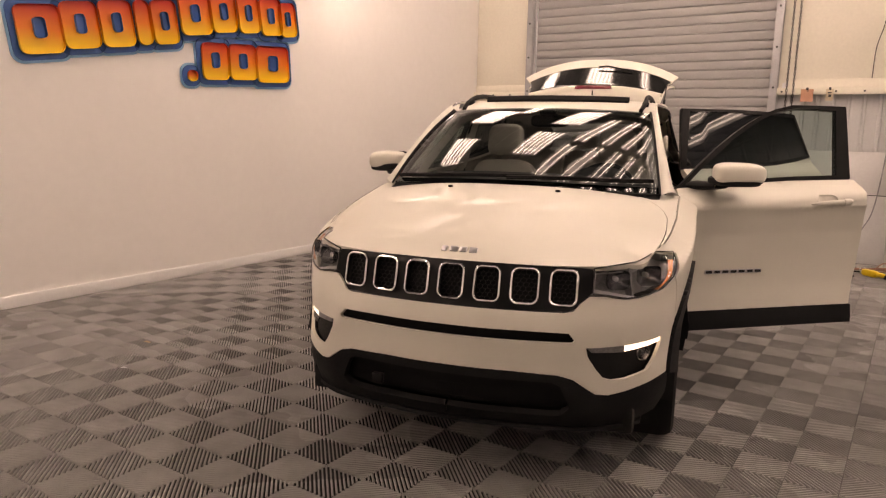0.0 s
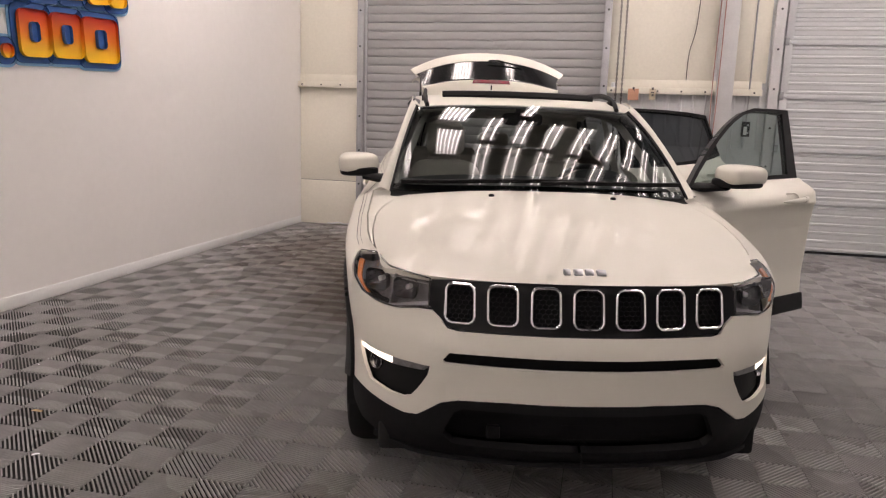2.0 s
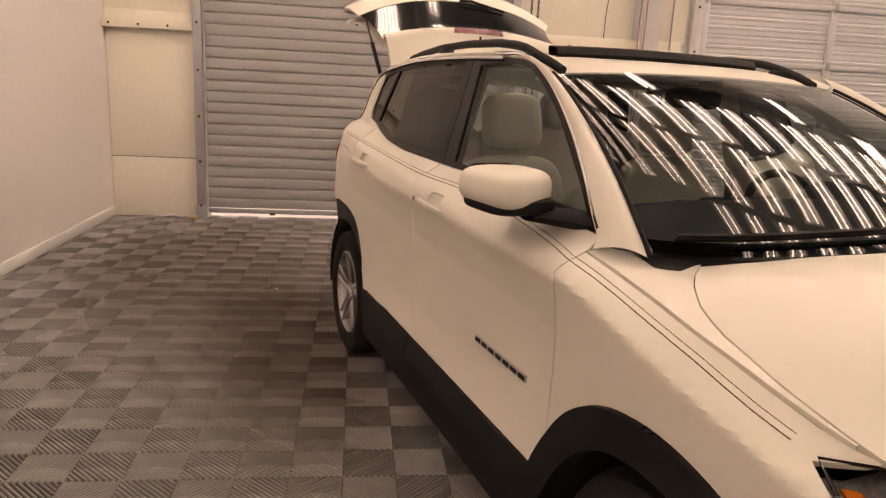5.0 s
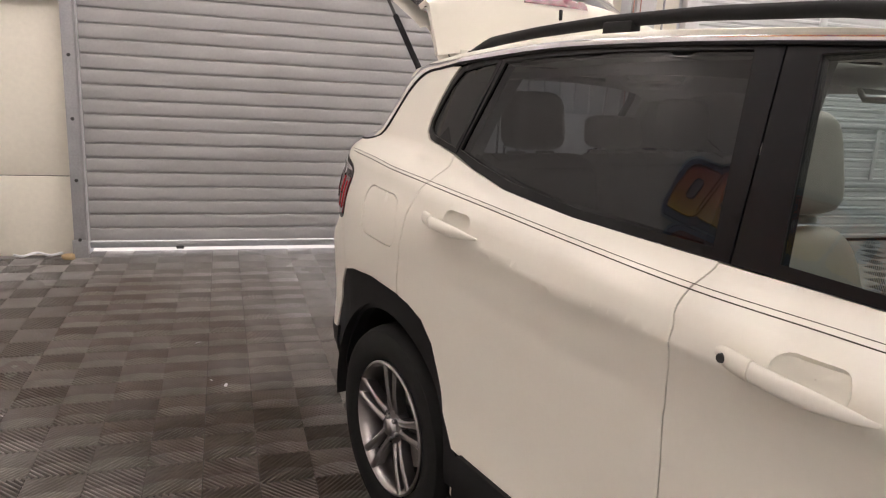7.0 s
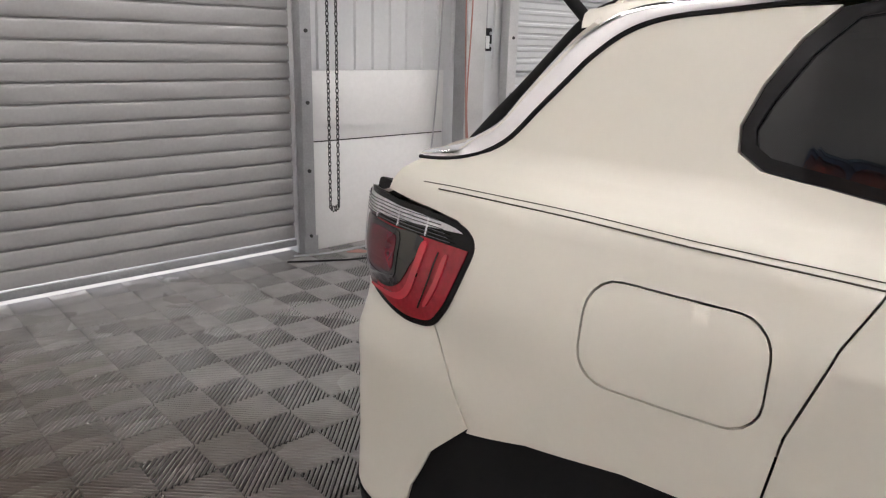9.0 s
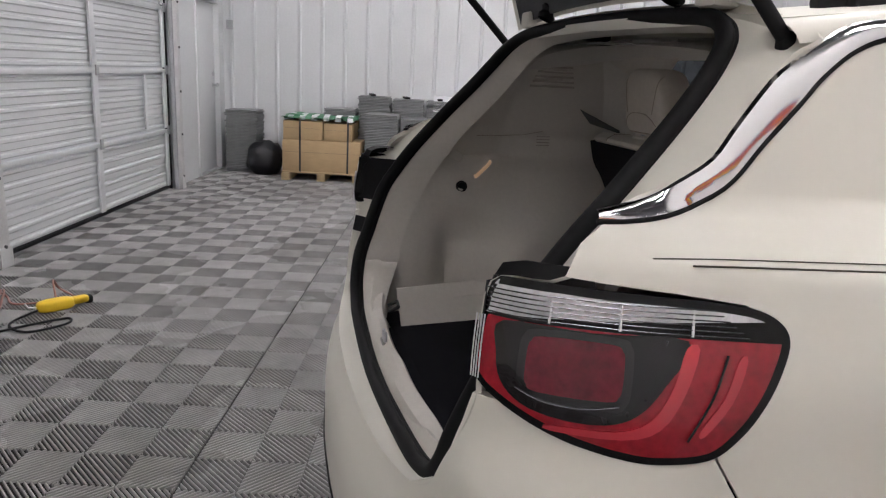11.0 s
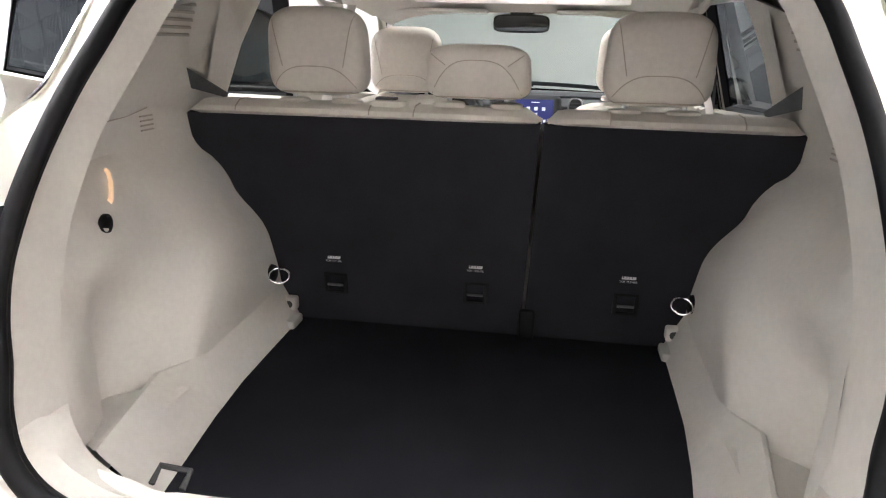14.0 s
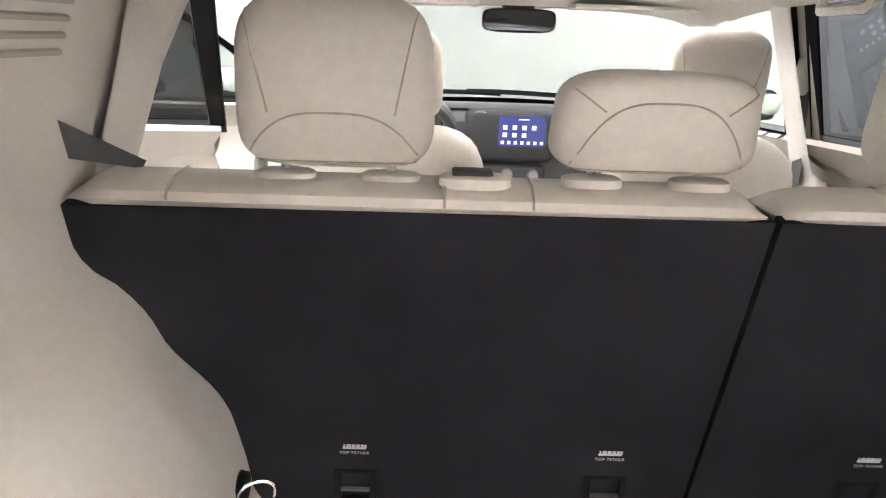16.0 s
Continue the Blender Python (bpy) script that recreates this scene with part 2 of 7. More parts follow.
def gradient(name):
    """Yellow below to red above, as the raised sign letters are sprayed."""
    m = bpy.data.materials.new(name)
    m.use_nodes = True
    nt = m.node_tree
    tc, sep, ramp = (nt.nodes.new(k) for k in ("ShaderNodeTexCoord", "ShaderNodeSeparateXYZ", "ShaderNodeValToRGB"))
    nt.links.new(tc.outputs["Generated"], sep.inputs[0])
    nt.links.new(sep.outputs["Z"], ramp.inputs[0])
    e = ramp.color_ramp.elements
    e[0].position, e[0].color = 0.12, (0.85, 0.52, 0.02, 1)
    e[1].position, e[1].color = 0.95, (0.62, 0.025, 0.012, 1)
    e.new(0.5).color = (0.80, 0.20, 0.015, 1)
    b = nt.nodes["Principled BSDF"]
    b.inputs["Roughness"].default_value = 0.45
    nt.links.new(ramp.outputs[0], b.inputs["Base Color"])
    return m


FIRE = gradient("sign_yellow_red")


# ---- geometry helpers ----
def mesh_of(name, verts, faces, mat, smooth=True):
    me = bpy.data.meshes.new(name)
    me.from_pydata([tuple(v) for v in verts], [], [tuple(f) for f in faces])
    me.materials.append(mat)
    if smooth:
        me.polygons.foreach_set("use_smooth", [True] * len(me.polygons))
    me.update()
    return me


def part(name, geo, mat, parent=None, label="", m=None, smooth=True):
    """One mesh object, under a thing or a part. geo: (verts, faces) or a bmesh. m: a pose baked into the points."""
    if isinstance(geo, bmesh.types.BMesh):
        bmesh.ops.recalc_face_normals(geo, faces=geo.faces)
        verts, faces = [v.co.copy() for v in geo.verts], []
        geo.verts.index_update()
        faces = [[v.index for v in f.verts] for f in geo.faces]
        geo.free()
    else:
        verts, faces = geo
    if m is not None:
        verts = [m @ Vector(v) for v in verts]
        if m.to_3x3().determinant() < 0:
            faces = [tuple(reversed(f)) for f in faces]
    ob = new(name, mesh_of(name, verts, faces, mat, smooth))
    if smooth:
        ob.data.set_sharp_from_angle(angle=radians(38))
    if parent:
        ob.parent = parent
    return tagged(ob, label)


def thing(name, label, category, group="", kind="", m=None):
    ob = new(name)
    ob.empty_display_size = 0.1
    if m is not None:
        ob.matrix_world = m
    return tagged(ob, label, category, group, kind)


def join(*geos):
    verts, faces = [], []
    for v, f in geos:
        k = len(verts)
        verts += [tuple(p) for p in v]
        faces += [tuple(i + k for i in q) for q in f]
    return verts, faces


def boxg(lo, hi, r=0.0, seg=2):
    """A box with rounded edges as (verts, faces)."""
    bm = bmesh.new()
    bmesh.ops.create_cube(bm, size=1)
    for v in bm.verts:
        v.co = Vector([lo[i] + (v.co[i] + 0.5) * (hi[i] - lo[i]) for i in range(3)])
    if r:
        bmesh.ops.bevel(bm, geom=bm.edges[:], offset=r, segments=seg, profile=0.5, affect="EDGES")
    bm.verts.index_update()
    out = [v.co.copy() for v in bm.verts], [[v.index for v in f.verts] for f in bm.faces]
    bm.free()
    return out


def moved(geo, m):
    return [m @ Vector(v) for v in geo[0]], geo[1]


def spline(pts, n=8, closed=False):
    """Catmull-Rom through points, n steps a span."""
    p = np.array(pts, float)
    k = len(p)
    out = []
    for i in range(k if closed else k - 1):
        if closed:
            a, b, c, d = p[i - 1], p[i], p[(i + 1) % k], p[(i + 2) % k]
        else:
            a, b, c, d = p[max(i - 1, 0)], p[i], p[i + 1], p[min(i + 2, k - 1)]
        for j in range(n):
            t = j / n
            out.append(0.5 * (2 * b + (c - a) * t + (2 * a - 5 * b + 4 * c - d) * t * t + (3 * b - a - 3 * c + d) * t ** 3))
    if not closed:
        out.append(p[-1])
    return np.array(out)


def tube(pts, r, n=8, closed=False, flat=1.0, up=None):
    """A round or flattened bar along points."""
    p = [Vector(q) for q in pts]
    k = len(p)
    verts, faces = [], []
    prev = None
    for i in range(k):
        d = (p[(i + 1) % k] - p[i - 1]) if closed else (p[min(i + 1, k - 1)] - p[max(i - 1, 0)])
        d.normalize()
        ref = Vector(up) if up else (prev if prev else (Vector((0, 0, 1)) if abs(d.z) < 0.9 else Vector((1, 0, 0))))
        a = (ref - d * ref.dot(d)).normalized()
        prev = a
        b = d.cross(a)
        for j in range(n):
            t = 2 * math.pi * j / n
            verts.append(p[i] + a * (r * math.cos(t)) + b * (r * flat * math.sin(t)))
    for i in range(k if closed else k - 1):
        for j in range(n):
            i2 = (i + 1) % k
            faces.append((i * n + j, i * n + (j + 1) % n, i2 * n + (j + 1) % n, i2 * n + j))
    if not closed:
        faces.append(tuple(range(n - 1, -1, -1)))
        faces.append(tuple((k - 1) * n + j for j in range(n)))
    return verts, faces


def lathe(profile, n=40, axis="x"):
    """Turns (radius, along) points round an axis."""
    verts, faces = [], []
    for r, a in profile:
        for j in range(n):
            t = 2 * math.pi * j / n
            c, s = r * math.cos(t), r * math.sin(t)
            verts.append({"x": (a, c, s), "y": (c, a, s), "z": (c, s, a)}[axis])
    for i in range(len(profile) - 1):
        for j in range(n):
            faces.append((i * n + j, i * n + (j + 1) % n, (i + 1) * n + (j + 1) % n, (i + 1) * n + j))
    return verts, faces


def loft(curves, closed=False):
    """A grid through curves of equal length."""
    k = len(curves[0])
    verts = [tuple(p) for c in curves for p in c]
    faces = []
    for i in range(len(curves) - 1):
        for j in range(k if closed else k - 1):
            faces.append((i * k + j, i * k + (j + 1) % k, (i + 1) * k + (j + 1) % k, (i + 1) * k + j))
    return verts, faces


def cushion(size, e1=0.5, e2=0.5, nu=28, nv=16):
    """A superellipsoid of full size (x, y, z), soft cornered."""
    def sp(a, e):
        return math.copysign(abs(a) ** e, a)
    verts, faces = [], []
    for i in range(nv + 1):
        v = -math.pi / 2 + math.pi * i / nv
        for j in range(nu):
            u = 2 * math.pi * j / nu
            verts.append((size[0] / 2 * sp(math.cos(v), e1) * sp(math.cos(u), e2), size[1] / 2 * sp(math.cos(v), e1) * sp(math.sin(u), e2),
                          size[2] / 2 * sp(math.sin(v), e1)))
    for i in range(nv):
        for j in range(nu):
            faces.append((i * nu + j, i * nu + (j + 1) % nu, (i + 1) * nu + (j + 1) % nu, (i + 1) * nu + j))
    return verts, faces


def inside(px, py, poly):
    """Which points lie in a polygon."""
    r = np.zeros(len(px), bool)
    x, y = poly[:, 0], poly[:, 1]
    j = len(poly) - 1
    for i in range(len(poly)):
        c = ((y[i] > py) != (y[j] > py)) & (px < (x[j] - x[i]) * (py - y[i]) / (y[j] - y[i] + 1e-12) + x[i])
        r ^= c
        j = i
    return r


def dense(poly, step):
    out = []
    for a, b in zip(poly, np.roll(poly, -1, 0)):
        k = max(1, int(math.ceil(np.hypot(*(b - a)) / step)))
        out += [a + (b - a) * i / k for i in range(k)]
    return np.array(out)


def sheet(outline, surf, step=0.03, thick=0.012, holes=(), off=0.0, out=1, folds=()):
    """A curved plate: an outline in the surface's own two coordinates, filled, laid on surf(a, b) and given a turned-in rim."""
    loops = [dense(np.array(o, float), step * 0.7) for o in (outline, *holes)]
    poly = loops[0]
    (x0, y0), (x1, y1) = poly.min(0), poly.max(0)
    gx, gy = np.meshgrid(np.arange(x0 + step * 0.37, x1, step), np.arange(y0 + step * 0.41, y1, step))
    g = np.stack([gx.ravel(), gy.ravel()], 1)
    keep = inside(g[:, 0], g[:, 1], poly)
    for h in loops[1:]:
        keep &= ~inside(g[:, 0], g[:, 1], h)
    g = g[keep]
    edge = np.concatenate(loops)
    if len(g):
        near = np.min(np.hypot(g[:, None, 0] - edge[None, :, 0], g[:, None, 1] - edge[None, :, 1]), 1)
        g = g[near > step * 0.42]
    runs = [np.array([a + (b - a) * i / k for a, b in zip(np.array(f[:-1], float), np.array(f[1:], float)) for k in [max(1, int(np.hypot(*(b - a)) / (step * 0.7)))] for i in range(k)] + [np.array(f[-1], float)]) for f in folds]
    for f in runs:
        g = g[np.min(np.hypot(g[:, None, 0] - f[None, :, 0], g[:, None, 1] - f[None, :, 1]), 1) > step * 0.35]
    pts = np.concatenate([edge, *runs, g]) if len(g) else edge
    edges, k = [], 0
    for l in loops:
        edges += [(k + i, k + (i + 1) % len(l)) for i in range(len(l))]
        k += len(l)
    for f in runs:
        edges += [(k + i, k + i + 1) for i in range(len(f) - 1)]
        k += len(f)
    v2, _, tri, *_ = geometry.delaunay_2d_cdt([Vector(p) for p in pts], edges, [], 0, 1e-6)
    p2 = np.array([tuple(v) for v in v2])
    tri = np.array([t for t in tri if len(t) == 3])
    c = p2[tri].mean(1)
    ok = inside(c[:, 0], c[:, 1], poly)
    for h in loops[1:]:
        ok &= ~inside(c[:, 0], c[:, 1], h)
    tri = tri[ok]
    def at(q):
        return np.array(surf(q[:, 0], q[:, 1])).T
    p3 = at(p2)
    e = 1e-3
    n = np.cross(at(p2 + (e, 0)) - p3, at(p2 + (0, e)) - p3)
    n *= out / (np.linalg.norm(n, axis=1)[:, None] + 1e-12)
    a, b, d = p3[tri[:, 0]], p3[tri[:, 1]], p3[tri[:, 2]]
    flip = np.einsum("ij,ij->i", np.cross(b - a, d - a), n[tri[:, 0]]) < 0
    tri[flip] = tri[flip][:, ::-1]
    p3 = p3 + n * off
    verts, faces = [tuple(q) for q in p3], [tuple(int(i) for i in t) for t in tri]
    if thick:
        count = {}
        for t in faces:
            for i in range(3):
                count[(t[i], t[(i + 1) % 3])] = 1
        rim = [(i, j) for (i, j) in count if (j, i) not in count]
        ids = {}
        for i in {i for q in rim for i in q}:
            ids[i] = len(verts)
            verts.append(tuple(p3[i]))
            verts.append(tuple(p3[i] - n[i] * thick))
        for i, j in rim:
            faces.append((ids[i], ids[i] + 1, ids[j] + 1, ids[j]))
    return verts, faces


def rounded(w, h, r, n=5):
    """A rounded rectangle round the origin."""
    out = []
    for cx, cy, a in ((w / 2 - r, h / 2 - r, 0), (-w / 2 + r, h / 2 - r, 90), (-w / 2 + r, -h / 2 + r, 180), (w / 2 - r, -h / 2 + r, 270)):
        out += [(cx + r * math.cos(radians(a + 90 * i / n)), cy + r * math.sin(radians(a + 90 * i / n))) for i in range(n + 1)]
    return out


MIRROR_X = Matrix.Diagonal((-1, 1, 1, 1))

# ---- the hall ----
def setting(name, geo, mat, label, category, smooth=False):
    ob = part(name, geo, mat, None, label, smooth=smooth)
    ob.matrix_world = RM
    return tagged(ob, label, category, kind="structure")


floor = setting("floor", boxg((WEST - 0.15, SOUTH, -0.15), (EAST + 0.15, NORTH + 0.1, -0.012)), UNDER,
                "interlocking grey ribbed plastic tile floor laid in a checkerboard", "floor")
setting("wall_west", boxg((WEST - 0.15, SOUTH - 0.15, -0.15), (WEST, NORTH, TOP)), WALLPAINT, "smooth white painted wall with a low baseboard", "wall")
setting("baseboard", join(boxg((WEST, SOUTH, 0), (WEST + 0.014, NORTH - 0.03, 0.095), 0.004)), WHITE_PANEL, "white painted wooden baseboard along the wall", "baseboard", True)
setting("wall_south", boxg((WEST - 0.15, SOUTH - 0.15, -0.15), (EAST + 0.15, SOUTH, TOP)), WALLPAINT, "plain white painted end wall", "wall")
setting("ceiling", join(boxg((WEST - 0.15, SOUTH - 0.15, TOP), (EAST + 0.15, NORTH + 0.2, TOP + 0.1)),
                        *[boxg((WEST, y, TOP - 0.22), (EAST, y + 0.1, TOP), 0.005) for y in np.arange(SOUTH + 1.2, NORTH, 1.55)],
                        *[boxg((x, SOUTH, TOP - 0.05), (x + 0.09, NORTH, TOP - 0.001)) for x in np.arange(WEST + 0.15, EAST, 0.3)]),
        material("dim_roof_insulation", (0.14, 0.14, 0.145), 0.6, var=0.1, scale=2), "ribbed metal roof with purlins", "ceiling")

# east wall: vertical ribbed steel sheet
rib = []
for k, y in enumerate(np.arange(SOUTH, NORTH, 0.30)):
    rib += [(EAST, y), (EAST, y + 0.245), (EAST - 0.028, y + 0.262), (EAST - 0.028, y + 0.285)]
rib += [(EAST, NORTH + 0.1)]
setting("wall_east", loft([[(x, y, -0.1) for x, y in rib], [(x, y, TOP) for x, y in rib]]), METAL_WHITE, "white vertical ribbed steel wall sheeting", "wall")
setting("wall_east_back", boxg((EAST + 0.04, SOUTH - 0.15, -0.15), (EAST + 0.15, NORTH + 0.2, TOP)), METAL_WHITE, "outer skin of the ribbed steel wall", "wall")

# north wall: pieces round two shutters and a door
D1 = (-3.24, -0.10)      # grey roller shutter
D2 = (1.99, 5.13)        # white sectional shutter
D3 = (6.02, 6.90)        # steel door
HEAD = 3.35
wall = [boxg((WEST - 0.15, NORTH, -0.1), (D1[0], NORTH + 0.18, TOP)), boxg((D1[1], NORTH, -0.1), (D2[0], NORTH + 0.18, TOP)),
        boxg((D2[1], NORTH, -0.1), (D3[0], NORTH + 0.18, TOP)), boxg((D3[1], NORTH, -0.1), (EAST + 0.15, NORTH + 0.18, TOP)),
        boxg((D1[0], NORTH, HEAD), (D1[1], NORTH + 0.18, TOP)), boxg((D2[0], NORTH, HEAD), (D2[1], NORTH + 0.18, TOP)),
        boxg((D3[0], NORTH, 2.16), (D3[1], NORTH + 0.18, TOP))]
setting("wall_north", join(*wall), METAL_WHITE, "painted steel wall with shutters, posts and sheet panels", "wall")


def wall_panel(x0, x1, z0, z1, mat, label):
    setting("wall_panel", boxg((x0, NORTH - 0.022, z0), (x1, NORTH - 0.002, z1), 0.004), mat, label, "wall panel", True)


for z0, z1 in ((0.0, 0.617), (0.623, 1.90), (2.06, 3.4), (3.41, 4.6)):
    wall_panel(-4.185, -3.335, z0, z1, CREAM, "cream painted sheet panel beside the roller shutter, scuffed")
for x0, x1, z0, z1 in ((-0.03, 1.235, 0.0, 0.775), (-0.03, 1.235, 0.785, 1.262), (-0.03, 1.235, 2.05, 3.4), (1.45, 1.80, 0.0, 0.80), (1.45, 1.84, 2.05, 3.4)):
    wall_panel(x0, x1, z0, z1, WHITE_PANEL if z0 < 1.3 else CREAM, "off-white sheet panel fixed to the wall")
for x0, x1, z in ((-4.185, -3.335, 0.62), (-4.185, -3.335, 3.405), (-0.03, 1.235, 0.78)):
    setting("panel_joint", boxg((x0, NORTH - 0.012, z - 0.004), (x1, NORTH - 0.001, z + 0.004)), DARKSTEEL, "dark open joint between wall panels", "joint")
# ribbed sheet between panels and rail
rb = []
for x in np.arange(-0.03, 1.80, 0.155):
    rb += [(x, NORTH - 0.004), (x + 0.11, NORTH - 0.004), (x + 0.12, NORTH - 0.02), (x + 0.145, NORTH - 0.02)]
setting("wall_sheet", loft([[(x, y, 1.27) for x, y in rb], [(x, y, 2.03) for x, y in rb]]), METAL_WHITE, "pale grey ribbed sheet between the panels", "wall panel")


def rail(x0, x1, z, label):
    """A cold-formed channel with bolts, fixed along the wall."""
    t = thing("wall_rail", label, "wall rail", kind="structure", m=RM)
    part("channel", join(boxg((x0, NORTH - 0.10, z), (x1, NORTH - 0.023, z + 0.012), 0.002), boxg((x0, NORTH - 0.105, z - 0.065), (x1, NORTH - 0.095, z + 0.012), 0.002),
                         boxg((x0, NORTH - 0.034, z + 0.013), (x1, NORTH - 0.023, z + 0.11), 0.002)), CREAM, t, smooth=True)
    for x in np.arange(x0 + 0.06, x1, 0.28):
        part("bolt", moved(lathe([(0.0, -0.009), (0.010, -0.009), (0.012, 0)], 8, "y"), pose(x, NORTH - 0.105, z - 0.03)), DARKSTEEL, t)


rail(-4.185, -3.335, 1.96, "cream painted steel channel rail on the wall")
rail(-0.03, 1.80, 1.96, "pale steel channel rail with bolts and hung notices")


def post(x, w, label, mat=GALV):
    t = thing("door_post", label, "door post", kind="structure", m=RM)
    part("channel", join(boxg((x - w / 2, NORTH - 0.115, 0), (x + w / 2, NORTH - 0.024, HEAD + 0.25), 0.006),
                         boxg((x - w / 2 - 0.012, NORTH - 0.122, 0), (x + w / 2 + 0.012, NORTH - 0.115, 0.14), 0.002)), mat, t, smooth=True)
    for z in np.arange(0.14, HEAD, 0.46):
        part("bolt", moved(lathe([(0.0, -0.010), (0.012, -0.010), (0.014, 0)], 8, "y"), pose(x, NORTH - 0.115, z)), DARKSTEEL, t)


post(D1[0] - 0.045, 0.085, "grey galvanised steel shutter guide with bolts")
post(D1[1] + 0.035, 0.085, "grey galvanised steel shutter guide with bolts")
post(D2[0] - 0.07, 0.11, "off-white steel shutter guide with dark slots", POSTWHITE)
post(D2[1] + 0.05, 0.08, "off-white steel shutter guide with dark slots", POSTWHITE)

# H column between the shutters
col = thing("wall_column", "painted steel column standing against the wall", "column", kind="structure", m=RM)
part("flange", boxg((1.245, NORTH - 0.27, 0), (1.44, NORTH - 0.255, TOP), 0.003), POSTWHITE, col, smooth=True)
# web darker than the flange: its shade is put into the colour
part("web", boxg((1.335, NORTH - 0.254, 0), (1.35, NORTH - 0.03, TOP)), GALV, col)
part("base_plate", boxg((1.21, NORTH - 0.30, 0), (1.475, NORTH - 0.03, 0.014), 0.003), GALV, col, smooth=True)

# grey roller shutter: one slat a part
sh = thing("door_1", "closed grey steel roller shutter with daylight under it", "roller shutter", kind="structure", m=RM)
PITCH = 0.1115
prof = [(0.003 - 0.006 * math.sin(math.pi * u) ** 0.5, 0.002 + 0.098 * u) for u in np.linspace(0, 1, 11)] + [(0.020, 0.101), (0.020, PITCH), (0.004, PITCH + 0.002)]
slat_me = mesh_of("slat", *loft([[(D1[0], y, z) for y, z in prof], [(D1[1], y, z) for y, z in prof]]), CURTAIN, False)
for k in range(int((HEAD - 0.08) / PITCH)):
    o = new("slat", slat_me)
    o.parent = sh
    o.location = (0, NORTH + 0.045, 0.094 + k * PITCH)
part("bottom_bar", boxg((D1[0], NORTH + 0.02, 0.042), (D1[1], NORTH + 0.06, 0.092), 0.006), GALV, sh, smooth=True)
part("handle", boxg((-2.60, NORTH + 0.004, 0.03), (-2.54, NORTH + 0.02, 0.055), 0.004), DARKSTEEL, sh)

# white sectional shutter
sh2 = thing("door_2", "closed white ribbed sectional door with vertical stiles", "sectional door", kind="structure", m=RM)
SEC = 0.632
for k in range(5):
    z0 = 0.03 + k * SEC
    pr = [(0.0, z0)]
    for j in range(6):
        z = z0 + 0.012 + j * 0.103
        deep = 0.018 if j % 3 == 2 else 0.008
        pr += [(0.0, z), (-0.010, z + 0.010), (-0.010, z + 0.030), (deep, z + 0.038), (deep, z + 0.050), (0.0, z + 0.058)]
    pr += [(0.0, z0 + SEC - 0.012), (0.016, z0 + SEC - 0.008), (0.016, z0 + SEC)]
    sec = part("section", loft([[(D2[0], y, z) for y, z in pr], [(D2[1], y, z) for y, z in pr]]), METAL_WHITE, sh2, smooth=True)
    sec.location = (0, NORTH + 0.05, 0)
    for xs in (2.02, 3.53, 5.05):
        part("stile", boxg((xs, NORTH + 0.012, z0 + 0.01), (xs + 0.085, NORTH + 0.034, z0 + SEC - 0.014), 0.004), METAL_WHITE, sh2, smooth=True)
    part("strut", boxg((D2[0] + 0.01, NORTH + 0.004, z0 + SEC - 0.04), (D2[1] - 0.01, NORTH + 0.011, z0 + SEC - 0.002), 0.002), METAL_WHITE, sh2, smooth=True)
    for xs in (D2[0] + 0.02, 3.55, D2[1] - 0.06):
        part("hinge", boxg((xs, NORTH - 0.012, z0 + SEC - 0.06), (xs + 0.05, NORTH + 0.003, z0 + SEC + 0.03), 0.004), GALV, sh2)
for xs in (D2[0] - 0.012, D2[1] - 0.004):
    part("side_seal", boxg((xs, NORTH - 0.004, 0.0), (xs + 0.016, NORTH + 0.05, HEAD), 0.003), SEAL, sh2, "black rubber side seal")
part("bottom_seal", boxg((D2[0], NORTH + 0.02, 0.006), (D2[1], NORTH + 0.055, 0.035), 0.006), SEAL, sh2)
part("latch_bar", boxg((4.52, NORTH - 0.006, 0.70), (4.575, NORTH + 0.011, 1.24), 0.004), METAL_WHITE, sh2)
part("track", tube([(D2[1] + 0.012, NORTH - 0.05, 0.0), (D2[1] + 0.012, NORTH - 0.05, HEAD)], 0.028, 8), GALV, sh2)

# steel door in the far corner
sd = thing("door_3", "closed white steel door with knob and deadbolt in a white frame", "door", kind="structure", m=RM)
part("leaf", boxg((D3[0] + 0.055, NORTH + 0.05, 0.012), (D3[1] - 0.055, NORTH + 0.09, 2.09), 0.004), METAL_WHITE, sd, smooth=True)
part("frame", join(boxg((D3[0], NORTH - 0.018, 0), (D3[0] + 0.05, NORTH + 0.12, 2.15), 0.004), boxg((D3[1] - 0.05, NORTH - 0.018, 0), (D3[1], NORTH + 0.12, 2.15), 0.004),
                   boxg((D3[0] + 0.05, NORTH - 0.018, 2.1), (D3[1] - 0.05, NORTH + 0.12, 2.15), 0.004)), METAL_WHITE, sd, smooth=True)
knob = part("knob", moved(lathe([(0.028, 0.05), (0.028, 0.045), (0.011, 0.04), (0.012, 0.012), (0.026, 0.0), (0.028, -0.015), (0.018, -0.03), (0.0, -0.032)], 16, "y"), pose(6.76, NORTH, 1.09)), SILVER, sd, "satin metal knob")
part("deadbolt", moved(lathe([(0.026, 0.05), (0.026, 0.035), (0.018, 0.028), (0.0, 0.027)], 14, "y"), pose(6.76, NORTH, 1.23)), SILVER, sd)
part("threshold", boxg((D3[0], NORTH - 0.02, 0), (D3[1], NORTH + 0.12, 0.011), 0.003), SILVER, sd)


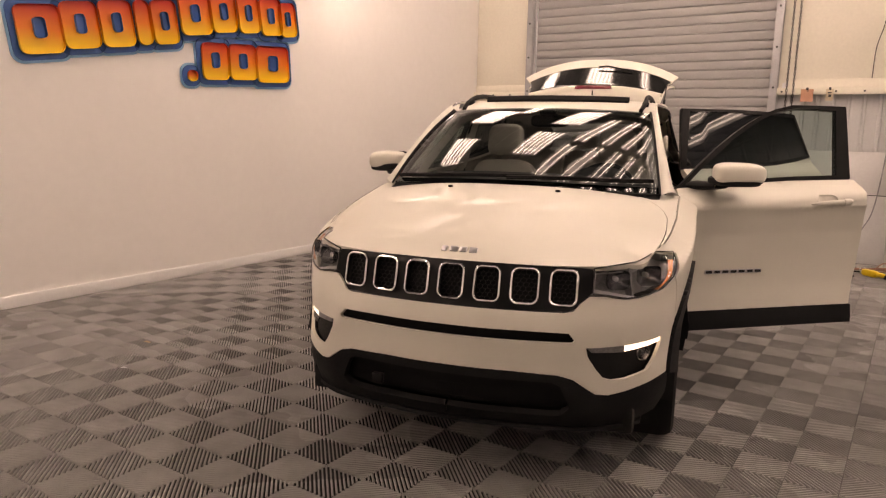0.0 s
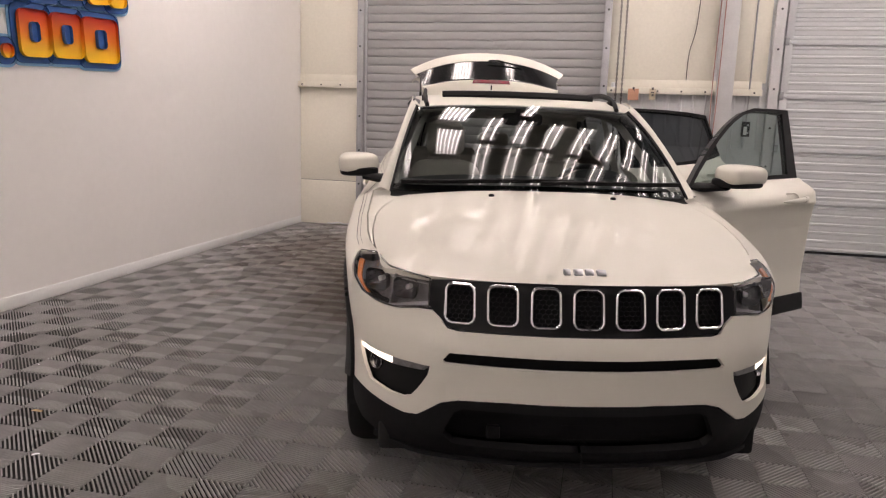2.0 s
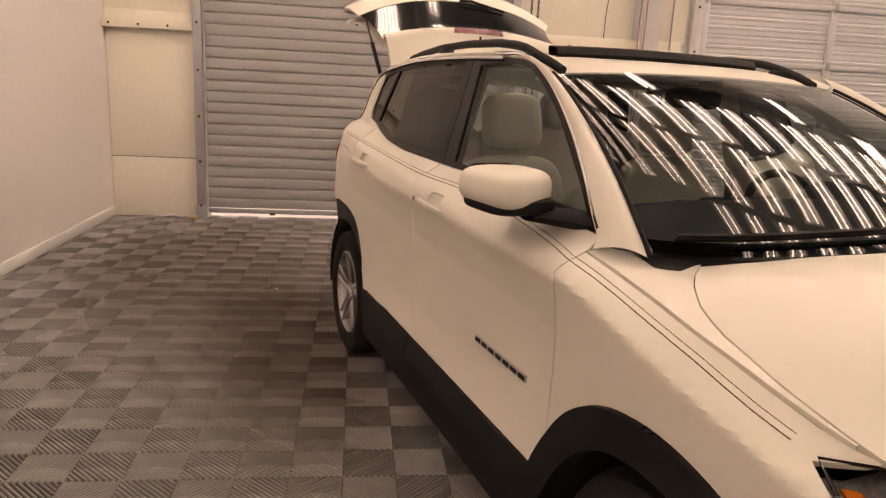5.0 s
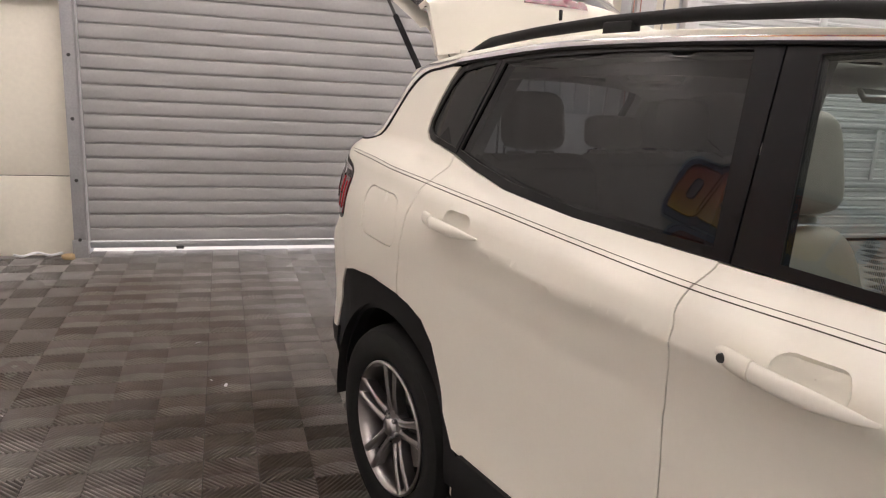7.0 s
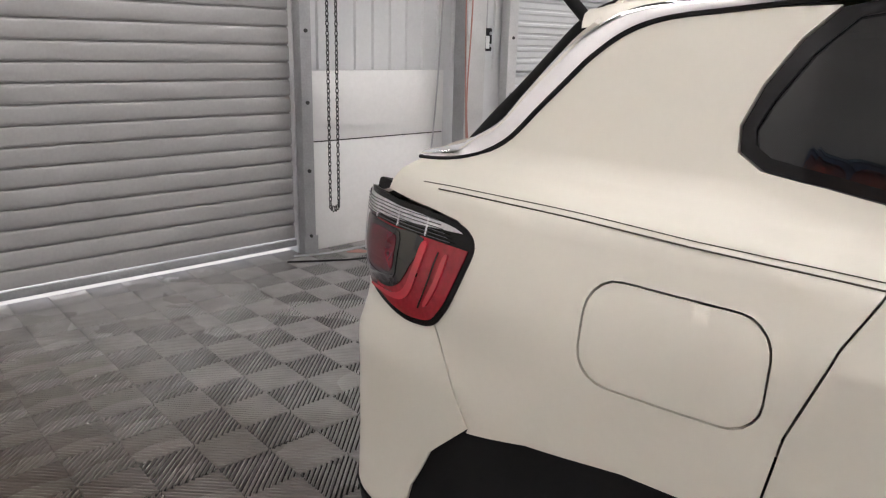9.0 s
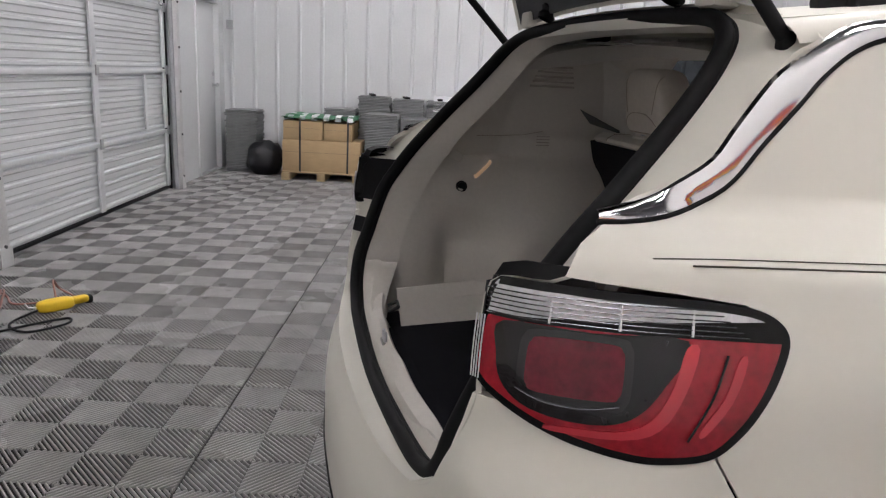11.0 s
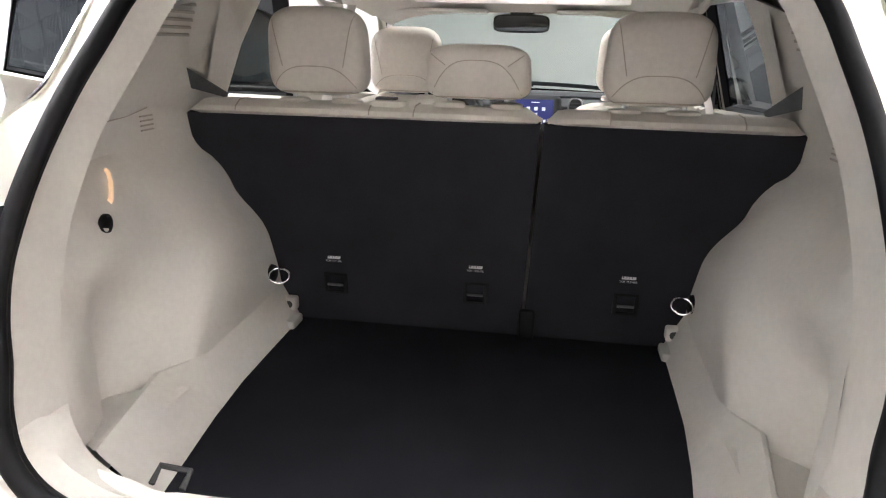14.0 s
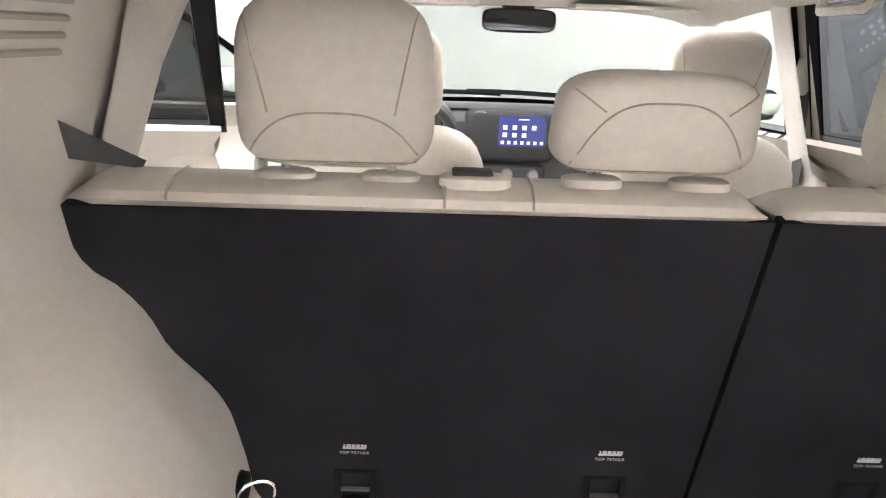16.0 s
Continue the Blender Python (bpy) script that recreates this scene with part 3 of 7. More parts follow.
# ---- tube fixtures under the roof ----
def fixture(x, y, n=6, length=1.22, gap=0.085, drop=0.0):
    t = thing("ceiling_light", "white high-bay ceiling light with bright tubes", "ceiling light", "ceiling lights", m=RM @ pose(x, y, TOP - 0.55))
    w = n * gap
    part("housing", join(boxg((-w / 2, -length / 2, 0.05), (w / 2, length / 2, 0.09), 0.006), boxg((-w / 2 - 0.02, -length / 2, -0.01), (-w / 2, length / 2, 0.05)),
                         boxg((w / 2, -length / 2, -0.01), (w / 2 + 0.02, length / 2, 0.05))), FIXTURE, t, smooth=True)
    for k in range(n):
        xk = (k - (n - 1) / 2) * gap
        part("tube", tube([(xk, -length / 2 + 0.03, 0.02), (xk, length / 2 - 0.03, 0.02)], 0.0145, 8), TUBE, t)
    for sy in (-0.3 * length, 0.3 * length):
        part("hanger", tube([(0, sy, 0.09), (0, sy, 0.55 + drop)], 0.004, 6), DARKSTEEL, t)
    return t


lamp0 = fixture(-2.6, -3.9)
# copies with x < 0, y < -1 are unseen, added to brighten the front-west side
for x, y in ((0.6, -3.9), (3.6, -3.9), (-2.6, -0.4), (-3.2, -1.9), (-1.3, -2.3), (-3.4, -3.5), (-1.0, -4.9), (-3.3, -4.9), (5.4, 5.6)):
    copy_thing(lamp0, RM @ pose(x, y, TOP - 0.55))
# high-bay lights beside and behind the car
copy_thing(lamp0, RM @ pose(-3.3, 0.6, TOP - 0.55))
copy_thing(lamp0, RM @ pose(-3.2, 3.05, TOP - 0.55))
copy_thing(lamp0, RM @ pose(-1.75, 3.6, TOP - 0.55))
copy_thing(lamp0, RM @ pose(-3.4, 5.3, TOP - 0.55))
copy_thing(lamp0, RM @ pose(-1.8, 5.4, TOP - 0.55))
side_lamp = fixture(-3.72, 4.0, 6, 0.72, 0.06, 1.42)
side_lamp.matrix_world = RM @ pose(-3.72, 4.05, 3.42, 0, 0, 90)
# rows of twin tubes over the car and along the shutters
lamp1 = fixture(-1.1, 2.85, 2, 1.55, 0.13)
for k in range(14):
    for y in (1.15, 2.85, 4.55):
        if (k, y) != (0, 2.85) and (y > 2 or k > 3):
            copy_thing(lamp1, RM @ pose(-1.1 + 0.5 * k, y, TOP - 0.55))
lamp2 = fixture(-3.0, 6.35, 2, 1.22, 0.10)
for k in range(2, 8, 2):
    copy_thing(lamp2, RM @ pose(-3.0 + 1.15 * k, 6.35, TOP - 0.55))

# the yard outside, seen only as daylight under the shutters
setting("outside_ground", boxg((-9.0, NORTH + 0.1, -0.15), (12.0, NORTH + 14.0, -0.0065)), YARD, "pale concrete yard outside the shutters", "ground")

# ---- the car: nose towards -y, its right side towards -x ----
PLAN = spline([(0, 0.022), (0.135, 0.026), (0.26, 0.042), (0.395, 0.066), (0.49, 0.088), (0.58, 0.125), (0.695, 0.215), (0.788, 0.325), (0.856, 0.465), (0.896, 0.66),
               (0.910, 0.95), (0.908, 1.4), (0.903, 2.2), (0.905, 3.0), (0.900, 3.45), (0.874, 3.75), (0.828, 3.96), (0.762, 4.14), (0.655, 4.29), (0.5, 4.365), (0.25, 4.405), (0, 4.415)], 14)


def aft(y):
    """Stretches the last half metre of the car towards the tail."""
    y = np.asarray(y, float)
    return y + np.interp(y, [3.95, 4.05, 4.14, 4.22, 4.30, 4.415], [0.0, 0.010, 0.032, 0.042, 0.030, 0.015])


PLAN[:, 1] = aft(PLAN[:, 1])
PLAN_S = np.r_[0, np.cumsum(np.hypot(*np.diff(PLAN, axis=0).T))]
FRONT_N = int(np.argmax(PLAN[:, 0]))


def s_of_y(y):
    return np.interp(y, PLAN[:, 1], PLAN_S)


def s_of_h(h):
    return np.sign(h) * np.interp(np.abs(h), PLAN[:FRONT_N, 0], PLAN_S[:FRONT_N])


WIDE = 1.042


def h_at(y):
    """Half width of the nose at a given y, in the nose's own measure."""
    return float(np.interp(y, PLAN[:FRONT_N, 1], PLAN[:FRONT_N, 0])) / WIDE


def s_rear(h):
    return np.interp(-np.abs(h), -PLAN[FRONT_N:, 0], PLAN_S[FRONT_N:])


def belt(y):
    return np.interp(y, [0.3, 0.52, 0.7, 0.9, 1.1, 1.3, 2.0, 3.0, 3.6, 4.1], [0.88, 0.955, 1.005, 1.05, 1.09, 1.13, 1.165, 1.22, 1.28, 1.28])


RUN_Z = np.arange(0.10, 1.75, 0.005)


def eased(zs, ds, width):
    """A profile through points with its corners rounded."""
    k = np.exp(-0.5 * (np.arange(-12, 13) * 0.005 / width) ** 2)
    raw = np.interp(RUN_Z, zs, ds)
    return np.convolve(np.pad(raw, 12, mode="edge"), k / k.sum(), "valid")


FLANK = eased([0.2, 0.30, 0.42, 0.50, 0.62, 0.75, 0.88, 0.98, 1.05, 1.09, 1.13, 1.17, 1.21], [0.04, 0.022, 0.012, 0.022, 0.030, 0.016, 0.004, 0.0, 0.003, 0.011, 0.025, 0.036, 0.045], 0.018)
FOLD_Z, FOLD_D = [-0.60, -0.45, -0.25, -0.14, -0.05, -0.012, 0.0], [0.0, 0.010, 0.028, 0.033, 0.019, 0.0065, 0.0]


def crease(y):
    """Height of the sharp fold along the doors."""
    return np.interp(y, [1.3, 1.68, 2.06, 2.4, 2.8, 3.05, 3.4], [1.030, 1.041, 1.045, 1.050, 1.062, 1.083, 1.092])


def side_inset(y, z, half):
    lo = np.interp(z, RUN_Z, FLANK) + np.interp(z - crease(y), FOLD_Z, FOLD_D) * np.interp(y, [0.95, 1.4, 2.9, 3.3, 3.75], [0.15, 1.0, 1.0, 0.6, 0.0])
    top = np.interp(y, [0.3, 0.6, 0.9, 1.3, 1.6, 2.0, 2.3, 2.6, 3.0, 3.5, 3.83, 4.1, 4.3], [0.70, 0.755, 0.770, 0.765, 0.760, 0.760, 0.772, 0.793, 0.812, 0.795, 0.73, 0.675, 0.62])
    up = half - (np.minimum(half - 0.03, top) - 0.32 * (z - 1.17) * np.clip((z - 0.93) / 0.14, 0, 1))
    b = belt(y)
    k = np.clip((z - (b - 0.085)) / 0.085, 0, 1)
    k = k * k * (3 - 2 * k)
    return lo * (1 - k) + up * k


def shell(s, z):
    """The car's skin: s runs round the plan from the middle of the nose along the right side to the middle of the tail."""
    s, z = np.asarray(s, float), np.asarray(z, float)
    a = np.abs(s)
    h, y = np.interp(a, PLAN_S, PLAN[:, 0]), np.interp(a, PLAN_S, PLAN[:, 1])
    e = 0.02
    dh = np.interp(a + e, PLAN_S, PLAN[:, 0]) - np.interp(np.maximum(a - e, 0), PLAN_S, PLAN[:, 0])
    dy = np.interp(a + e, PLAN_S, PLAN[:, 1]) - np.interp(np.maximum(a - e, 0), PLAN_S, PLAN[:, 1])
    l = np.hypot(dh, dy) + 1e-9
    nh, ny = dy / l, -dh / l
    front = np.interp(z, [0.2, 0.27, 0.34, 0.42, 0.52, 0.63, 0.69, 0.735, 0.76, 0.80, 0.885, 0.905, 0.93], [0.13, 0.05, 0.012, 0.0, 0.0, -0.006, 0.002, 0.022, 0.036, 0.044, 0.068, 0.082, 0.11])
    rear = np.interp(z, [0.2, 0.3, 0.42, 0.6, 0.72, 0.78, 0.9, 1.03, 1.17, 1.25], [0.09, 0.03, 0.0, 0.0, 0.006, 0.012, 0.012, 0.006, 0.004, 0.02])
    wf, wr = np.clip(-ny, 0, 1) ** 2, np.clip(ny, 0, 1) ** 2
    d = wf * front + wr * rear + (1 - wf - wr) * side_inset(y, z, h)
    turn = np.clip((ny - 0.75) / 0.2, 0, 1)
    bulge = np.interp(z, [0.36, 0.46, 0.86, 0.95], [0, 1, 1, 0]) * (1 - turn) + np.interp(z, [0.36, 0.46, 0.62, 0.68, 0.735], [0, 0.8, 0.8, 0.6, 0]) * turn
    d = d - 0.032 * bulge * np.clip((ny - 0.12) / 0.35, 0, 1)
    x = -(h - nh * d) * np.where(s < 0, -1, 1)
    return x, y - ny * d, z


def side(y, z):
    return shell(s_of_y(np.asarray(y, float)), z)


def on_side(pts, lift=0.0):
    """Points given as (y, z), laid on the right flank and lifted off it."""
    p = np.array(pts, float)
    x, y, z = side(p[:, 0], p[:, 1])
    return [(a - lift, b, c) for a, b, c in zip(x, y, z)]


car = thing("parked_car", "ivory white compact SUV with open doors and raised tailgate", "car")
FLIP = MIRROR_X


def skin(name, outline, mat, parent=car, step=0.024, thick=0.014, holes=(), off=0.0, label="", m=None, surf=side, folds=()):
    return part(name, sheet(outline, surf, step, thick, holes, off, -1, folds), mat, parent, label, m)


HUB_F, HUB_R, HUB_Z = 0.894, 3.53, 0.345


def well(r):
    """Inner liner of a wheel arch, open below."""
    turn = [radians(a) for a in range(-8, 189, 7)]
    return loft([[(x, k * math.cos(a), k * math.sin(a)) for a in turn] for x, k in ((-0.86, r), (-0.55, r + 0.008), (-0.54, 0.02))])


def arc(cy, r, a0, a1, n=26, cz=HUB_Z, squash=1.0):
    return [(cy + r * math.cos(radians(a0 + (a1 - a0) * i / n)), cz + squash * r * math.sin(radians(a0 + (a1 - a0) * i / n))) for i in range(n + 1)]


HOOD_FIT = np.polyfit([0.42, 0.45, 0.52, 0.7, 0.9, 1.1, 1.3], [0.913, 0.920, 0.940, 0.987, 1.031, 1.07, 1.10], 3)


def hood_edge(y):
    return np.polyval(HOOD_FIT, np.clip(y, 0.40, 1.32))


SEAM_A = [(1.297, 1.105), (1.294, 1.0), (1.302, 0.893), (1.318, 0.713), (1.335, 0.49)]
SEAM_B = [(2.425, 1.185), (2.428, 1.145), (2.409, 1.083), (2.412, 1.03), (2.425, 0.90), (2.413, 0.70), (2.38, 0.49)]
SEAM_C = [(3.356, 1.279), (3.362, 1.195), (3.400, 1.118), (3.443, 0.985), (3.458, 0.88), (3.456, 0.838)]
BELT_LINE = [(1.31, 1.136), (1.6, 1.154), (2.04, 1.176), (2.42, 1.186), (2.80, 1.198), (3.08, 1.220), (3.37, 1.276)]
GAP = 0.0018

# rear wheel arch: flat-topped, with its rear corner drawn far back
ARCH_R = [(3.05, 0.455), (3.075, 0.468), (3.16, 0.568), (3.20, 0.66), (3.246, 0.752), (3.309, 0.807), (3.389, 0.833), (3.529, 0.847), (3.652, 0.850), (3.824, 0.831), (3.925, 0.803), (3.985, 0.770), (4.062, 0.695), (4.115, 0.59), (4.135, 0.49)]
ARCH_IN = [(3.950, 0.788), (3.82, 0.824), (3.65, 0.844), (3.53, 0.841), (3.475, 0.839)]

# front wings
f_arch = arc(HUB_F, 0.475, 20, 138)
wing = [(1.297 - GAP, 1.098), (1.294 - GAP, 1.0), (1.302 - GAP, 0.893), (1.318 - GAP, 0.713), (1.334 - GAP, 0.505)] + f_arch + [(0.508, 0.66), (0.500, 0.70), (0.492, 0.75), (0.476, 0.80), (0.452, 0.844), (0.518, 0.890), (0.576, 0.922), (0.50, 0.930), (0.49, 0.936), (0.54, 0.944)] \
    + [(y, hood_edge(y) - 0.003) for y in (0.6, 0.7, 0.8, 0.9, 1.0, 1.1, 1.2)]
for m in (None, FLIP):
    skin("front_wing", wing, PAINT, m=m, step=0.011)
    skin("wheel_arch_cladding", arc(HUB_F, 0.49, 2, 168, 40) + arc(HUB_F, 0.392, 168, 2, 40), BLACK, off=0.016, thick=0.05, m=m, label="black grained plastic wheel arch cladding")
    skin("sill_cladding", [(1.36, 0.27), (1.37, 0.495), (2.38, 0.497), (2.75, 0.502), (2.95, 0.486), (3.06, 0.462), (3.06, 0.27)], BLACK, off=0.010, thick=0.05, m=m, label="black plastic sill cladding")
    skin("wheel_arch_cladding", ARCH_R + [(4.12, 0.40), (4.06, 0.35)] + arc(HUB_R, 0.405, 2, 176, 44) + [(3.06, 0.38)], BLACK, off=-0.006, thick=0.04, m=m, label="black grained plastic wheel arch cladding")
    part("wheel_well", well(0.40), WELL, car, m=(m or Matrix()) @ pose(0, HUB_F, HUB_Z + 0.012))
    part("wheel_well", well(0.41), WELL, car, m=(m or Matrix()) @ pose(0, HUB_R, HUB_Z + 0.012))

# rear quarters with the pillar behind the small window
Q_GLASS = [(3.372, 1.296), (3.46, 1.311), (3.54, 1.323), (3.566, 1.338), (3.572, 1.36), (3.555, 1.40), (3.515, 1.465), (3.465, 1.515), (3.385, 1.530), (3.295, 1.543), (3.325, 1.43)]
quarter = [(y + GAP, z) for y, z in SEAM_C[:0:-1]] + [(3.356 + GAP, 1.275), (3.46, 1.292), (3.55, 1.303), (3.59, 1.325), (3.596, 1.362),
           (3.575, 1.42), (3.535, 1.485), (3.49, 1.528), (3.57, 1.526), (3.69, 1.520), (3.775, 1.515), (3.895, 1.487), (3.955, 1.442), (4.008, 1.372), (4.05, 1.312), (4.125, 1.274), (4.195, 1.256), (4.230, 1.225), (4.243, 1.183),
           (4.10, 1.173), (4.024, 1.165), (3.986, 1.148), (3.973, 1.123), (3.981, 1.085), (3.998, 1.04), (4.021, 0.998), (4.045, 0.973), (4.0, 0.90), (3.945, 0.80)] + ARCH_IN
FUEL = [(3.605 + a, 1.057 + b + 0.02 * a) for a, b in rounded(0.262, 0.158, 0.05)]
for m in (None, FLIP):
    q = skin("rear_quarter", quarter, PAINT, m=m, step=0.016, holes=[[(3.605 + a * 1.025, 1.057 + b * 1.04 + 0.02 * a) for a, b in rounded(0.262, 0.158, 0.05)]] if m is None else ())
    if m is None:
        skin("fuel_flap", FUEL, PAINT, q, off=-0.001, thick=0.02)
    skin("window_frame", [(3.360, 1.279), (3.46, 1.294), (3.548, 1.305), (3.587, 1.327), (3.593, 1.362), (3.572, 1.42), (3.532, 1.483), (3.487, 1.527), (3.39, 1.547), (3.270, 1.562), (3.318, 1.42)], FRAME, q, off=-0.004, holes=[Q_GLASS], m=m)
    w = skin("window_pane", Q_GLASS, PRIVACY, q, off=-0.008, thick=0, m=m)
    w.visible_shadow = False

# roof sides between window tops and roof skin
CANT_LO = [(2.09, 1.592), (2.3, 1.597), (2.7, 1.598), (3.0, 1.590), (3.3, 1.574), (3.53, 1.549), (3.72, 1.532), (3.80, 1.522), (3.90, 1.495)]


def roof_mid(y):
    return np.interp(y, [1.80, 1.9, 2.0, 2.15, 2.4, 2.7, 3.0, 3.3, 3.6, 3.86, 3.95], [1.520, 1.555, 1.585, 1.612, 1.632, 1.638, 1.632, 1.615, 1.590, 1.558, 1.545])


def roof_half(y):
    return np.interp(y, [1.80, 2.05, 2.3, 3.0, 3.5, 3.86, 3.95], [0.55, 0.615, 0.640, 0.635, 0.61, 0.565, 0.55])


def roof(x, y):
    x, y = np.asarray(x, float), np.asarray(y, float)
    u = np.abs(x) / roof_half(y)
    return x, y, roof_mid(y) - 0.014 * u ** 2 - (0.010 + 0.012 * np.clip((2.3 - y) / 0.4, 0, 1)) * u ** 8


ys = np.linspace(2.02, 3.86, 40)
SUN = [(-0.40, 2.16), (0.40, 2.16), (0.40, 2.62), (-0.40, 2.62)]
roof_poly = [(-0.3, 1.869), (0, 1.862), (0.3, 1.869), (0.50, 1.878), (0.572, 1.892), (0.605, 1.99)] + [(float(roof_half(y)), float(y)) for y in ys[2:]] + [(0.3, 3.885), (0, 3.895), (-0.3, 3.885)] + [(-float(roof_half(y)), float(y)) for y in ys[:1:-1]] + [(-0.605, 1.99), (-0.572, 1.892), (-0.50, 1.878)]
rf = part("roof", sheet(roof_poly, roof, 0.04, 0.02, [SUN]), PAINT, car)
part("sunroof_panel", sheet([(-0.41, 2.66), (0.41, 2.66), (0.42, 3.36), (-0.42, 3.36)], roof, 0.06, 0.01, (), 0.006), GLOSS, rf, "dark fixed sunroof glass")
part("wind_deflector", loft([[(x, 2.125 + 0.02 * (x / 0.45) ** 2 + dy, float(roof(x, 2.13)[2]) + dz) for x in np.linspace(-0.46, 0.46, 20)] for dy, dz in ((0, -0.01), (-0.012, 0.012), (0.004, 0.036), (0.05, 0.042), (0.055, 0.03), (0.03, -0.01))]), BLACK, rf, "raised black sunroof wind deflector")
for m in (None, FLIP):
    top = [(-float(roof_half(y)) + 0.004, float(y), float(roof(float(roof_half(y)), y)[2]) - 0.001) for y in np.linspace(1.895, 3.885, 30)]
    low = on_side([(y, float(np.interp(y, *zip(*[(1.88, 1.536), (1.98, 1.572)] + CANT_LO)))) for y in np.linspace(1.93, 3.93, 30)])
    mids = [[tuple(np.array(a) * (1 - t) + np.array(b) * t + np.array((-0.010, 0, 0.009)) * 4 * t * (1 - t)) for a, b in zip(top, low)] for t in (0.2, 0.4, 0.6, 0.8)]
    part("roof_side", loft([top, *mids, low]), PAINT, car, m=m)
    # rail
    ry = np.linspace(1.925, 3.74, 40)
    pts = [(-float(roof_half(y)) + 0.030 + 0.045 * min(1, (y - 1.925) / 0.35) + 0.02 * max(0, (y - 2.95) / 0.8) ** 3, float(y), float(roof(float(roof_half(y)) - 0.060, y)[2]) + 0.030 * min(1, (y - 1.925) / 0.30, (3.76 - y) / 0.20) + 0.004) for y in ry]
    part("roof_rail", tube(pts, 0.016, 10, flat=0.8, up=(0, 0, 1)), BLACK, car, "black roof rail", m=m)
    for y in (2.12, 2.95, 3.66):
        i = int(np.argmin(abs(ry - y)))
        part("rail_foot", boxg((pts[i][0] - 0.018, pts[i][1] - 0.05, pts[i][2] - 0.05), (pts[i][0] + 0.018, pts[i][1] + 0.05, pts[i][2] - 0.002), 0.008), BLACK, car, m=m)

# windscreen and its pillars
def mirrored(half_):
    return half_ + [(-x, y, z) for x, y, z in half_[-2::-1]]


WSB = spline(mirrored([(-0.726, 1.190, 1.122), (-0.68, 1.136, 1.124), (-0.52, 1.055, 1.130), (-0.25, 1.005, 1.140), (0, 0.99, 1.144)]), 6)
WST = spline(mirrored([(-0.616, 1.890, 1.530), (-0.55, 1.880, 1.540), (-0.40, 1.868, 1.549), (-0.2, 1.861, 1.555), (0, 1.858, 1.557)]), 6)


def screen(a, b):
    """a runs across from 0 to 1, b up from 0 to 1."""
    a, b = np.asarray(a, float), np.asarray(b, float)
    i = a * (len(WSB) - 1)
    p = [np.interp(i, range(len(WSB)), WSB[:, k]) * (1 - b) + np.interp(i, range(len(WST)), WST[:, k]) * b for k in range(3)]
    bulge = 0.035 * 4 * b * (1 - b)
    return p[0], p[1] - bulge * 0.55, p[2] + bulge * 0.85


us = np.linspace(0, 1, 25)
ws = part("windscreen", sheet([(0.0, 0.0)] + [(u, 0) for u in us[1:]] + [(1, 1)] + [(u, 1) for u in us[-2::-1]], screen, 0.045, 0), SCREEN_GLASS, car, "windscreen with ceiling reflections")
ws.visible_shadow = False
part("windscreen_border", sheet([(u, -0.005) for u in us] + [(u, 1.0) for u in us[::-1]], screen, 0.05, 0, [[(0.018, 0.055), (0.5, 0.05), (0.982, 0.055), (0.980, 0.955), (0.5, 0.945), (0.020, 0.955)]], -0.006), BEZEL, ws, "black ceramic border of the windscreen")
DOORLINE = [(1.285, 1.108), (1.31, 1.138), (1.36, 1.178), (1.47, 1.272), (1.59, 1.362), (1.71, 1.440), (1.80, 1.492), (1.885, 1.533), (1.98, 1.570), (2.09, 1.597)]
for m in (None, FLIP):
    dl = spline(on_side(DOORLINE, 0.008), 4)
    n = len(dl)
    edge = np.array([screen(0.0, b) for b in np.linspace(-0.03, 1.0, n)])
    edge[:, 2] += 0.004
    rows_ = [edge * (1 - t) + dl * t + np.array((-0.012, -0.018, 0.018)) * (4 * t * (1 - t)) for t in np.linspace(0, 1, 8)]
    part("front_pillar", loft(rows_), PAINT, car, m=m)
    part("pillar_gutter", tube(edge + np.array((0.004, -0.004, 0.004)), 0.006, 6), SEAL, car, m=m)

# bonnet
def bonnet(x, y):
    x, y = np.asarray(x, float), np.asarray(y, float)
    ax = np.minimum(np.abs(x), 0.82)
    yf = np.interp(s_of_h(ax), PLAN_S, PLAN[:, 1]) + 0.085
    zf = 0.902 + 0.020 * (ax / 0.82) ** 4 + 0.011 * np.exp(-((ax - 0.70) / 0.09) ** 2)
    yr = 0.985 + 0.235 * (ax / 0.80) ** 2.6
    zr = 1.146 - 0.048 * (ax / 0.80) ** 2.2
    v = np.clip((y - yf) / (yr - yf), 0, 1)
    z = zf + (zr - zf) * (1 - (1 - v) ** 1.85)
    edge_z = hood_edge(y)
    edge_x = -side(y, edge_z)[0]
    k = np.clip(np.abs(x) / edge_x, 0, 1) ** 5
    return x, y, z * (1 - k) + (edge_z + 0.001) * k


def hood_x(y):
    return -float(side(y, float(hood_edge(y)))[0]) - 0.006


def nose_y(h):
    return float(np.interp(s_of_h(h), PLAN_S, PLAN[:, 1])) + 0.088


H_MAX = max(h for h in np.linspace(0.6, 0.86, 131) if h <= hood_x(nose_y(h)))
CUT = [(0.50, 0.0), (0.60, 0.008), (0.72, 0.016), (0.86, 0.032), (0.96, 0.060), (1.03, 0.100), (1.075, 0.140), (1.092, 0.165)]


def cut_x(y):
    """Half width at which the bonnet ends and the wing's shoulder begins."""
    return hood_x(y) - float(np.interp(y, *zip(*CUT)))


edge_y = np.concatenate([np.linspace(nose_y(H_MAX) + 0.012, 0.9, 14), np.linspace(0.92, 1.092, 10)])
hp = [(x, nose_y(abs(x))) for x in np.linspace(-H_MAX, H_MAX, 61)] + [(cut_x(y), float(y)) for y in edge_y]
